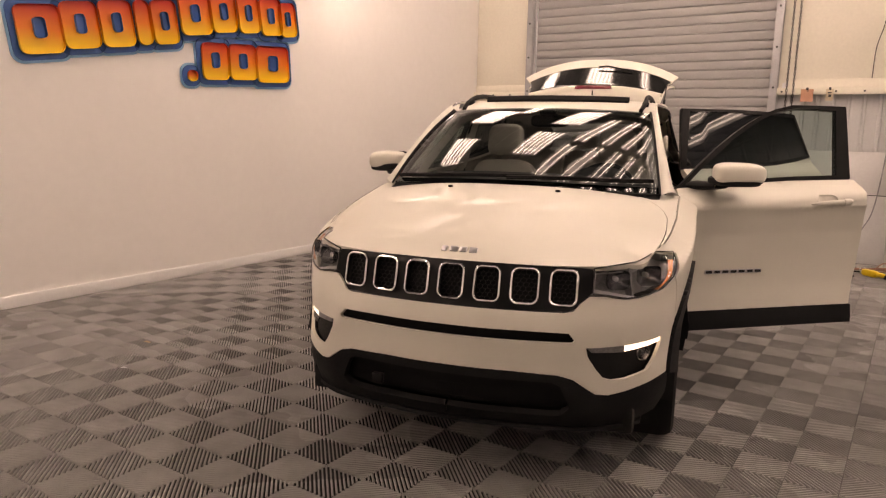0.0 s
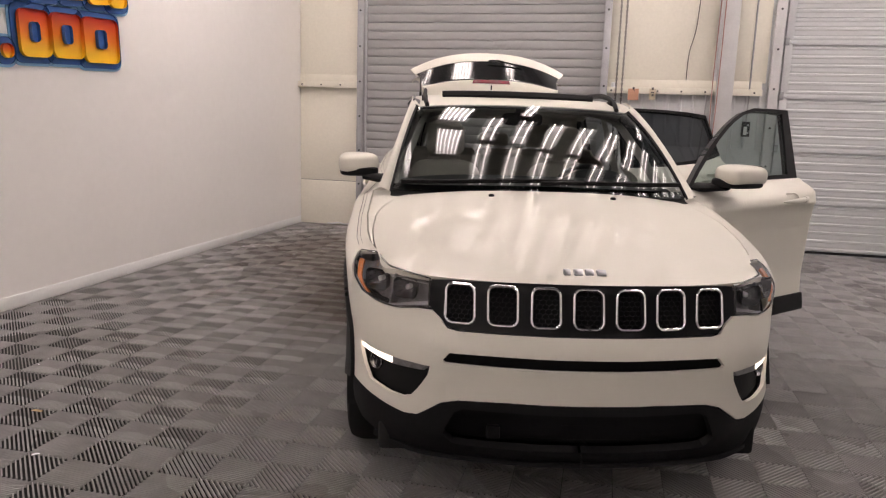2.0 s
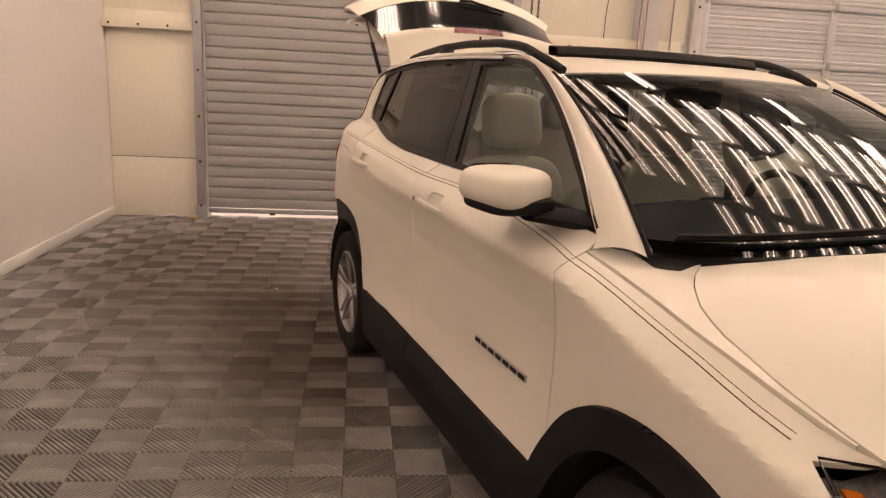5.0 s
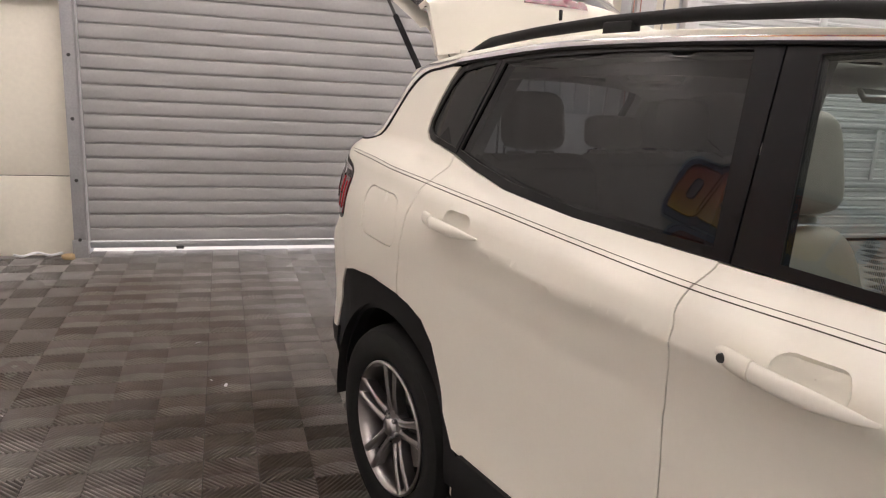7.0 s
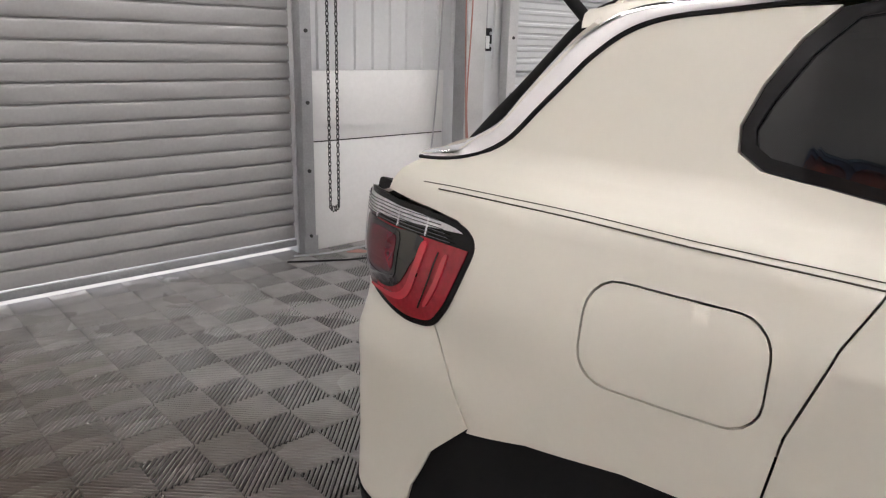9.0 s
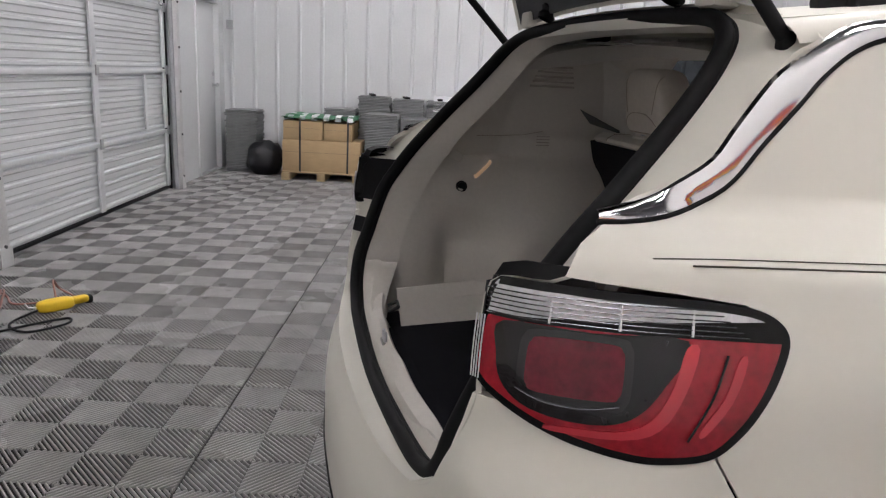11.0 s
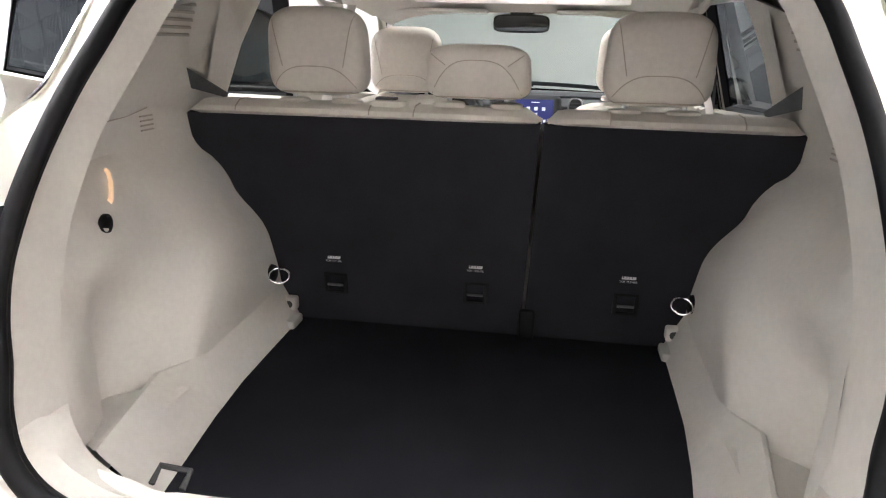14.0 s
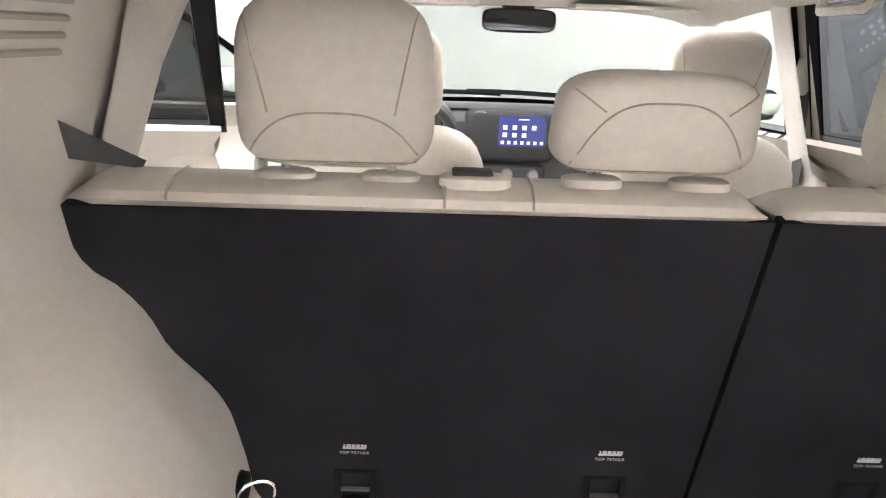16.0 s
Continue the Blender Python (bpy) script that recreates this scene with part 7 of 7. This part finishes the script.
part("centre_console", join(boxg((-0.12, 1.62, 0.50), (0.12, 2.55, 0.80), 0.04, 3), boxg((-0.11, 2.15, 0.78), (0.11, 2.55, 0.90), 0.03, 3)), DASH, car, "dark centre console")
part("instrument_hood", loft([[(0.375 + u * 0.19, y, z - 0.10 * abs(u) ** 3) for u in np.linspace(-1, 1, 13)] for y, z in ((1.45, 1.18), (1.55, 1.225), (1.64, 1.222), (1.66, 1.205))]), DASH, dash)
part("instrument_dials", join(moved(lathe([(0.062, 0), (0.058, 0.004), (0, 0.004)], 24, "y"), pose(0.30, 1.645, 1.12)), moved(lathe([(0.062, 0), (0.058, 0.004), (0, 0.004)], 24, "y"), pose(0.45, 1.645, 1.12))), GLOSS, dash)
SW = pose(0.375, 1.80, 1.05, 68)
wh = part("steering_wheel", tube([(0.185 * math.cos(a), 0.185 * math.sin(a), 0) for a in np.linspace(0, 6.283, 41)[:-1]], 0.016, 10, True), DASH, car, "dark steering wheel with silver spokes", m=SW)
part("wheel_hub", moved(cushion((0.15, 0.13, 0.06), 0.5, 0.6, 24, 10), SW @ pose(0, 0, -0.01)), DASH, wh)
for a in (0, 180, 270):
    c, s = math.cos(radians(a)), math.sin(radians(a))
    part("wheel_spoke", moved(tube([(0.06 * c, 0.06 * s, -0.005), (0.175 * c, 0.175 * s, 0)], 0.016, 8), SW), SILVER, wh, "silver spoke")
rm = part("rear_view_mirror", moved(cushion((0.238, 0.035, 0.075), 0.45, 0.35, 30, 12), pose(0.005, 1.945, 1.480)), GLOSS, car, "interior rear view mirror")
part("mirror_glass", moved(sheet(rounded(0.222, 0.060, 0.025), lambda a, b: (a, 0 * a, b), 0.03, 0.0, (), 0, -1), pose(0.005, 1.9635, 1.480)), MIRROR, rm)
part("mirror_stalk", join(boxg((-0.045, 1.86, 1.515), (0.055, 1.95, 1.545), 0.01), boxg((-0.01, 1.90, 1.50), (0.02, 1.94, 1.53), 0.005)), DASH, rm)
part("sun_visor", boxg((-0.55, 1.99, 1.515), (-0.14, 2.12, 1.53), 0.006), CLOTH, car)
part("sun_visor", boxg((0.14, 1.99, 1.515), (0.55, 2.12, 1.53), 0.006), CLOTH, car)

# ---- wall sign: raised plain shapes in its colours ----
sg = thing("wall_sign", "large raised wall sign of yellow to red shapes outlined in blue", "sign", m=RM)


def blob(cy, cz, w, h, t, mat, parent, label="", tilt=0.0, r=0.05):
    o = sheet(rounded(w, h, min(r, w * 0.45, h * 0.45)), lambda a, b: (0 * a, -a, b), 0.06, t, (), 0, 1)
    return part("sign_shape", moved(o, pose(WEST + t + 0.002, cy, cz, tilt)), mat, parent, label)


row1 = [(0.66, 2.10, 0.34, 0.36), (0.98, 2.17, 0.30, 0.36), (1.29, 2.22, 0.29, 0.37), (1.53, 2.26, 0.14, 0.37), (1.74, 2.29, 0.25, 0.37),
        (2.06, 2.40, 0.33, 0.36), (2.38, 2.46, 0.29, 0.36), (2.68, 2.49, 0.26, 0.36), (2.97, 2.50, 0.28, 0.36), (3.20, 2.50, 0.22, 0.34)]
row2 = [(2.01, 1.855, 0.10, 0.10), (2.27, 2.005, 0.30, 0.34), (2.60, 2.025, 0.33, 0.34), (2.985, 2.035, 0.42, 0.36)]
for rows_, tilt in ((row1, 8), (row2, 3)):
    for cy, cz, w, h in rows_:
        blob(cy, cz, w + 0.13, h + 0.13, 0.006, SKYBLUE, sg, "light blue outline", tilt, 0.09)
        blob(cy, cz, w + 0.09, h + 0.09, 0.012, BLUE, sg, "dark blue outline", tilt, 0.08)
        blob(cy, cz, w, h, 0.026, FIRE, sg, "yellow to red shape", tilt, 0.06)
        if w > 0.2:
            blob(cy, cz + 0.01, w * 0.26, h * 0.42, 0.028, BLUE, sg, "", tilt, 0.03)

# ---- pallet with boxes, stacks of tiles, bag ----
pl = thing("pallet", "pale wooden pallet on the tile floor under cardboard boxes", "pallet", m=RM @ pose(6.12, 5.12, 0))
for x in (0.0, 0.27, 0.54, 0.81):
    part("deck_board", boxg((x, 0, 0.095), (x + 0.11, 0.98, 0.115), 0.003), PINE, pl)
for y in (0.0, 0.44, 0.88):
    part("bearer", boxg((0, y, 0.02), (0.92, y + 0.10, 0.094), 0.004), PINE, pl)
    part("foot_board", boxg((0, y, 0.0), (0.92, y + 0.10, 0.019), 0.002), PINE, pl)


def carton(lo, hi, label):
    t = thing("cardboard_box", label, "box", "boxes on the pallet", m=RM @ pose(*lo))
    s = [hi[i] - lo[i] for i in range(3)]
    part("carton", boxg((0, 0, 0), s, 0.006), CARD, t, smooth=True)
    part("tape", boxg((s[0] / 2 - 0.025, -0.001, s[2] - 0.02), (s[0] / 2 + 0.025, s[1] + 0.001, s[2] + 0.002), 0), PAPER_TAN, t)
    part("flap", boxg((-0.002, 0.01, s[2] * 0.62), (0.002, s[1] - 0.01, s[2] * 0.625), 0), DARKSTEEL, t)
    return t


carton((6.13, 5.13, 0.115), (6.98, 6.09, 0.50), "large brown cardboard box strapped to the pallet")
carton((6.14, 5.60, 0.502), (6.95, 6.08, 0.735), "brown cardboard box stacked on a larger one")
carton((6.15, 5.24, 0.502), (6.90, 5.58, 0.72), "brown cardboard box stacked on a larger one")
st = thing("pallet_strap", "dark strap round the boxes on the pallet", "strap", m=RM)
for y in (5.27, 5.86):
    part("band", join(boxg((6.122, y, 0.10), (6.127, y + 0.022, 0.745), 0), boxg((6.122, y, 0.74), (6.96, y + 0.022, 0.746), 0)), DARKSTEEL, st)
wr = thing("plastic_wrap", "crumpled green and white plastic sheet lying on the boxes", "plastic sheet", m=RM)
gv, gf = loft([[(6.12 + 0.86 * u, 5.20 + 0.90 * v, 0.745 + 0.05 * noise.noise((u * 7, v * 7, 2)) + 0.03) for u in np.linspace(0, 1, 16)] for v in np.linspace(0, 1, 22)])
part("sheet", (gv, gf), GREEN, wr)
for k in range(6):
    part("white_stripe", loft([[(6.118 + 0.5 * u + 0.02 * k, 5.22 + 0.15 * k + 0.05 * u + w, 0.795 + 0.05 * noise.noise((u * 7, k * 2, 2)) - (0.05 if u == 0 else 0)) for u in (0, 0.02, 0.3, 0.6, 1.0)] for w in (0, 0.07)]), CLOTHWHITE, wr)


def stack(x, y, n, size=0.40, h=0.0195):
    t = thing("tile_stack", "stack of grey plastic floor tiles against the wall", "tile stack", "stacks of tiles", m=RM @ pose(x, y, 0))
    r = random.Random(int(x * 100 + y * 37))
    for k in range(n):
        dx, dy = r.uniform(-0.012, 0.012), r.uniform(-0.012, 0.012)
        part("tile", moved(boxg((-size / 2, -size / 2, 0.001), (size / 2, size / 2, h - 0.0035), 0.002, 1), pose(dx, dy, k * h, 0, 0, r.uniform(-2, 2))), PLY, t, smooth=False)
    return t


for x, y, n in ((6.82, 6.74, 41), (6.86, 5.90, 40), (6.86, 5.46, 45), (6.85, 5.02, 54), (6.40, 4.88, 44), (6.86, 4.58, 53), (6.42, 4.44, 42), (6.86, 4.14, 53), (6.42, 4.00, 43), (6.86, 3.70, 54), (6.44, 3.56, 42),
                (6.87, 3.26, 52), (6.45, 3.12, 44), (6.87, 2.82, 50), (6.46, 2.68, 42)):
    stack(x, y, n)
bag = thing("black_bag", "crumpled black plastic bag on the floor beside the tile stack", "bag", m=RM @ pose(6.60, 6.42, 0.0))
gv, gf = cushion((0.46, 0.44, 0.46), 0.8, 0.8, 28, 18)
gv = [Vector(p) * (1 + 0.16 * noise.noise(Vector(p) * 9)) for p in gv]
part("bag_body", ([(p.x, p.y, max(0.0, p.z + 0.19)) for p in gv], gf), BLACKBAG, bag)
for x, y, z, s in ((6.86, 4.02, 1.045, 1.0), (6.80, 3.72, 1.062, 0.8)):
    rag = thing("white_rag", "crumpled white cloth draped over the tile stack", "cloth", m=RM @ pose(x, y, z))
    gv, gf = loft([[(-0.22 * s + 0.40 * s * u, -0.22 * s + 0.46 * s * v, 0.035 + 0.04 * noise.noise((u * 5, v * 5, s * 3)) - max(0, 0.35 - u) * 0.5) for u in np.linspace(0, 1, 14)] for v in np.linspace(0, 1, 14)])
    part("cloth", (gv, gf), CLOTHWHITE, rag)
for x, y, z in ((6.80, 5.06, 1.056), (6.88, 4.62, 1.036), (6.84, 4.20, 1.036)):
    pk = thing("dark_offcut", "dark plastic edging strip lying on the tile stack", "offcut", m=RM @ pose(x, y, z, 0, 0, 12))
    part("strip", boxg((-0.14, -0.03, 0), (0.16, 0.03, 0.025), 0.004), BLACK, pk)

# ---- cords, yellow lamp, chain, boxes and notices on the wall ----
def cord(name, pts, r, mat, label, n=8):
    t = thing(name, label, "cord", m=RM)
    part("line", tube(spline(pts, n), r, 6), mat, t)
    return t


cord("extension_cord", [(1.22, NORTH - 0.30, 3.2), (1.20, NORTH - 0.29, 2.0), (1.22, NORTH - 0.29, 1.2), (1.26, NORTH - 0.29, 0.6), (1.30, NORTH - 0.31, 0.25), (1.36, NORTH - 0.36, 0.06), (1.33, 6.62, 0.01), (1.20, 6.50, 0.01), (1.25, 6.36, 0.01)], 0.006, ORANGE, "faded red extension cord hanging down the column to the floor")
cord("extension_cord", [(1.27, NORTH - 0.30, 3.2), (1.26, NORTH - 0.30, 1.8), (1.24, NORTH - 0.29, 1.0), (1.29, NORTH - 0.31, 0.5), (1.34, NORTH - 0.34, 0.2), (1.38, 6.70, 0.02), (1.10, 6.62, 0.01), (1.02, 6.50, 0.012)], 0.006, ORANGE, "faded red extension cord hanging down the column to the floor")
for k in range(4):
    cord("extension_cord", [(1.42 - 0.02 * k, 6.74 - 0.03 * k, 0.01 + 0.008 * k), (1.22, 6.66 - 0.03 * k, 0.012 + 0.01 * k), (0.98 - 0.03 * k, 6.60 - 0.05 * k, 0.012), (0.62 - 0.08 * k, 6.62 - 0.03 * k, 0.01), (0.35, 6.72 - 0.02 * k, 0.01), (0.16 + 0.03 * k, 6.86, 0.01)], 0.006, ORANGE, "faded red extension cord loops lying on the floor")
cord("air_hose", [(1.18, NORTH - 0.06, 1.9), (1.14, NORTH - 0.06, 1.2), (1.08, NORTH - 0.06, 0.62), (0.98, NORTH - 0.08, 0.35), (0.92, NORTH - 0.08, 0.02), (0.60, 6.92, 0.012), (0.1, 6.90, 0.012), (-0.2, 6.98, 0.012)], 0.007, GALV, "thin grey air hose running down the wall")
cord("lamp_cable", [(1.06, 6.28, 0.03), (0.93, 6.34, 0.012), (0.84, 6.30, 0.010), (0.80, 6.18, 0.010), (0.94, 6.06, 0.010), (1.02, 6.10, 0.01), (0.86, 6.24, 0.016), (0.60, 6.46, 0.01), (0.30, 6.62, 0.01), (0.05, 6.70, 0.01), (-0.3, 6.9, 0.01)], 0.007, SEAL, "black cable lying in loops on the floor")
cord("lamp_cable", [(1.18, 6.24, 0.05), (1.27, 6.30, 0.14), (1.40, 6.34, 0.05), (1.36, 6.22, 0.012)], 0.006, ORANGE, "short red cord loop at the yellow lamp")
yl = thing("work_lamp", "yellow plastic hand lamp lying on the floor among cords", "work lamp", m=RM @ pose(1.16, 6.235, 0.035, 0, 0, -42))
part("body", cushion((0.20, 0.075, 0.07), 0.55, 0.6, 24, 14), YELLOW, yl)
part("handle", moved(cushion((0.11, 0.05, 0.045), 0.6, 0.6, 18, 10), pose(0.125, 0, 0.004)), YELLOW, yl)
part("end_cap", moved(cushion((0.05, 0.055, 0.05), 0.6, 0.7, 16, 10), pose(0.185, 0.02, -0.008)), BLACK, yl)
part("hook", tube([(-0.10, 0, 0.0), (-0.14, 0.0, 0.01), (-0.15, 0.02, 0.03)], 0.005, 6), SILVER, yl)

chn = thing("pull_chain", "dark steel pull chain hanging beside the roller shutter", "chain", m=RM)
link = lambda x, z, k: tube([(x + (0.010 * math.cos(a) if k % 2 else 0.0), NORTH - 0.14 + (0 if k % 2 else 0.010 * math.cos(a)), z + 0.021 * math.sin(a)) for a in np.linspace(0, 6.283, 9)[:-1]], 0.0042, 4, True)
for x in (0.085, 0.155):
    part("strand", join(*[link(x, 0.36 + 0.031 * k, k) for k in range(96)]), DARKSTEEL, chn)
part("loop", join(*[link(0.12 + 0.035 * math.cos(a), 0.345 - 0.03 * math.sin(a), k) for k, a in enumerate(np.linspace(0.2, 2.94, 6))]), DARKSTEEL, chn)

sw = thing("door_switch", "black and white push button box on the wall", "switch", m=RM @ pose(1.66, NORTH - 0.03, 1.50))
part("box", boxg((-0.045, -0.05, -0.09), (0.045, 0.0, 0.09), 0.008), BLACK, sw)
part("cover", boxg((-0.028, -0.056, -0.07), (0.012, -0.049, 0.03), 0.004), WHITE_PANEL, sw)
for z in (0.05, -0.045):
    part("button", moved(lathe([(0.013, 0.0), (0.012, -0.012), (0, -0.013)], 14, "y"), pose(0.022, -0.05, z)), SILVER, sw)
part("conduit", tube([(0, -0.02, 0.09), (0, -0.02, 1.8)], 0.010, 8), GALV, sw)
fl = thing("door_bell", "small grey box high on the steel wall", "wall box", m=RM @ pose(EAST - 0.04, 6.98, 1.86))
part("box", boxg((-0.05, -0.04, -0.06), (0.0, 0.04, 0.06), 0.008), GALV, fl)
for x, w, h, mt, lb in ((0.30, 0.13, 0.14, PAPER_RED, "faded orange paper notice hung from the rail"), (0.53, 0.075, 0.13, PAPER_TAN, "small tan paper notice hung from the rail")):
    nt_ = thing("paper_notice", lb, "notice", m=RM @ pose(x, NORTH - 0.112, 1.955))
    part("paper", boxg((-w / 2, -0.002, -h), (w / 2, 0.0, 0.0), 0), mt, nt_)
    part("clip", boxg((-0.012, -0.006, -0.012), (0.012, 0.003, 0.018), 0.002), DARKSTEEL, nt_)
    if w < 0.1:
        part("print", join(boxg((-0.02, -0.0035, -0.05), (0.02, -0.0025, -0.035), 0), boxg((-0.01, -0.0035, -0.09), (0.018, -0.0025, -0.06), 0)), DARKSTEEL, nt_)
cp = thing("paint_can", "small white nozzle can standing on the wall rail", "can", m=RM @ pose(0.05, NORTH - 0.065, 1.973))
part("can", lathe([(0.0, 0.0), (0.026, 0.0), (0.026, 0.05), (0.018, 0.058), (0.010, 0.062), (0.0, 0.062)], 16, "z"), WHITE_PANEL, cp)
cord("wall_wire", [(1.02, NORTH - 0.03, 3.3), (0.99, NORTH - 0.028, 2.7), (0.93, NORTH - 0.03, 2.4), (0.92, NORTH - 0.03, 2.07)], 0.004, SEAL, "thin dark wire hanging on the wall panel")
cord("loose_hose", [(-3.75, NORTH - 0.08, 0.02), (-3.68, NORTH - 0.12, 0.02), (-3.60, NORTH - 0.06, 0.03), (-3.50, NORTH - 0.10, 0.02), (-3.42, NORTH - 0.07, 0.03)], 0.010, CLOTHWHITE, "crumpled white cord at the foot of the wall")
rg = thing("brown_rag", "small brown rag bundled at the shutter guide", "cloth", m=RM @ pose(-3.36, NORTH - 0.16, 0.0))
gv, gf = cushion((0.10, 0.08, 0.05), 0.8, 0.8, 18, 12)
part("cloth", ([(p[0] * (1 + 0.3 * noise.noise(Vector(p) * 30)), p[1], max(0, p[2] + 0.02)) for p in gv], gf), CARD, rg)
# litter on the tiles
for k, (x, y, s) in enumerate(((-2.61, 0.42, 1.4), (-2.27, 0.04, 0.8), (-2.23, 4.40, 1.0), (-2.30, 4.47, 0.6), (-3.10, 0.97, 0.7), (-2.37, 4.99, 0.8), (-3.30, 0.66, 0.8))):
    lf = thing("litter_chip", "small pale scrap lying on the tile floor", "scrap", "scraps on the floor", m=RM @ pose(x, y, 0.001, 0, 0, 40 * k))
    part("chip", loft([[(-0.02 * s, -0.006 * s, 0.001), (0, -0.008 * s, 0.004), (0.02 * s, -0.004 * s, 0.0015)], [(-0.018 * s, 0.006 * s, 0.003), (0, 0.007 * s, 0.006), (0.022 * s, 0.005 * s, 0.002)]]), CARD if k == 0 else CLOTHWHITE, lf)

# ---- floor tiles: ribbed squares, ribs turned by 90 degrees from square to square ----
CHECK = 0.2033
PHASE = (-2.115, 0.056)
SEAM_Y, NORTH_SHIFT = 4.935, 0.007
RIB, GROOVE, DEPTH = 0.0074, 0.0096, 0.0185


def check(sign):
    """One square of diagonal ribs, as triangles."""
    a = CHECK / 2 - 0.0012
    d = np.array((1, sign)) / math.sqrt(2)
    nrm = np.array((-d[1], d[0]))
    verts, tris = [], []

    k = int(a * 1.4142 / (RIB + GROOVE)) + 1
    prof = [(-1.0, -DEPTH), (-1.0, -0.0022), (-0.72, -0.0007), (-0.3, 0.0), (0.3, 0.0), (0.72, -0.0007), (1.0, -0.0022), (1.0, -DEPTH)]

    def span(c):
        """The stretch of a line across the square."""
        lim = a * math.sqrt(2) - abs(c)
        return (c * nrm - lim * d, c * nrm + lim * d) if lim > 0.002 else None
    for i in range(-k, k + 1):
        c = i * (RIB + GROOVE)
        ends = [(span(c + u * RIB / 2), z) for u, z in prof]
        if any(e is None for e, _ in ends):
            continue
        v0 = len(verts)
        for (p, q), z in ends:
            verts += [(*p, z), (*q, z)]
        for j in range(len(prof) - 1):
            v = v0 + 2 * j
            tris += [(v, v + 1, v + 3), (v, v + 3, v + 2)] if sign > 0 else [(v, v + 1, v + 3), (v, v + 3, v + 2)]
    return np.array(verts), np.array(tris)


def big_mesh(name, verts, tris, index, mats):
    me = bpy.data.meshes.new(name)
    me.vertices.add(len(verts))
    me.vertices.foreach_set("co", verts.astype(np.float32).ravel())
    me.loops.add(len(tris) * 3)
    me.loops.foreach_set("vertex_index", tris.astype(np.int32).ravel())
    me.polygons.add(len(tris))
    me.polygons.foreach_set("loop_start", np.arange(0, len(tris) * 3, 3, dtype=np.int32))
    for m in mats:
        me.materials.append(m)
    me.polygons.foreach_set("material_index", index.astype(np.int32))
    me.update(calc_edges=True)
    return me


kinds = [check(1), check(-1)]
tile_me = []
for v, t in kinds:
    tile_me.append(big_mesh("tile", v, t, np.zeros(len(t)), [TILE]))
bv, bt, bi, off = [], [], [], 0
for i in range(math.floor((WEST - PHASE[0]) / CHECK), math.ceil((EAST - PHASE[0]) / CHECK)):
    for j in range(math.floor((SOUTH - PHASE[1]) / CHECK), math.ceil((NORTH - PHASE[1]) / CHECK)):
        x, y = PHASE[0] + (i + 0.5) * CHECK, PHASE[1] + (j + 0.5) * CHECK
        kind = (i + j + 1) % 2
        y += NORTH_SHIFT * (y > SEAM_Y)
        if -3.2 < x < -1.7 and 0.2 < y < 6.6 and x - WEST > 0.1:
            o = new("tile", tile_me[kind])
            o.parent = floor
            o.location = (x, y, 0)
            continue
        v, t = kinds[kind]
        bv.append(v + (x, y, 0))
        bt.append(t + off)
        bi.append(np.zeros(len(t)))
        off += len(v)
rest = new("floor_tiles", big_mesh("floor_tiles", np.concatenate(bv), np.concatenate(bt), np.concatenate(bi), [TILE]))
rest.parent = floor
tagged(rest, "ribbed grey plastic floor tiles farther off", kind="stuff")
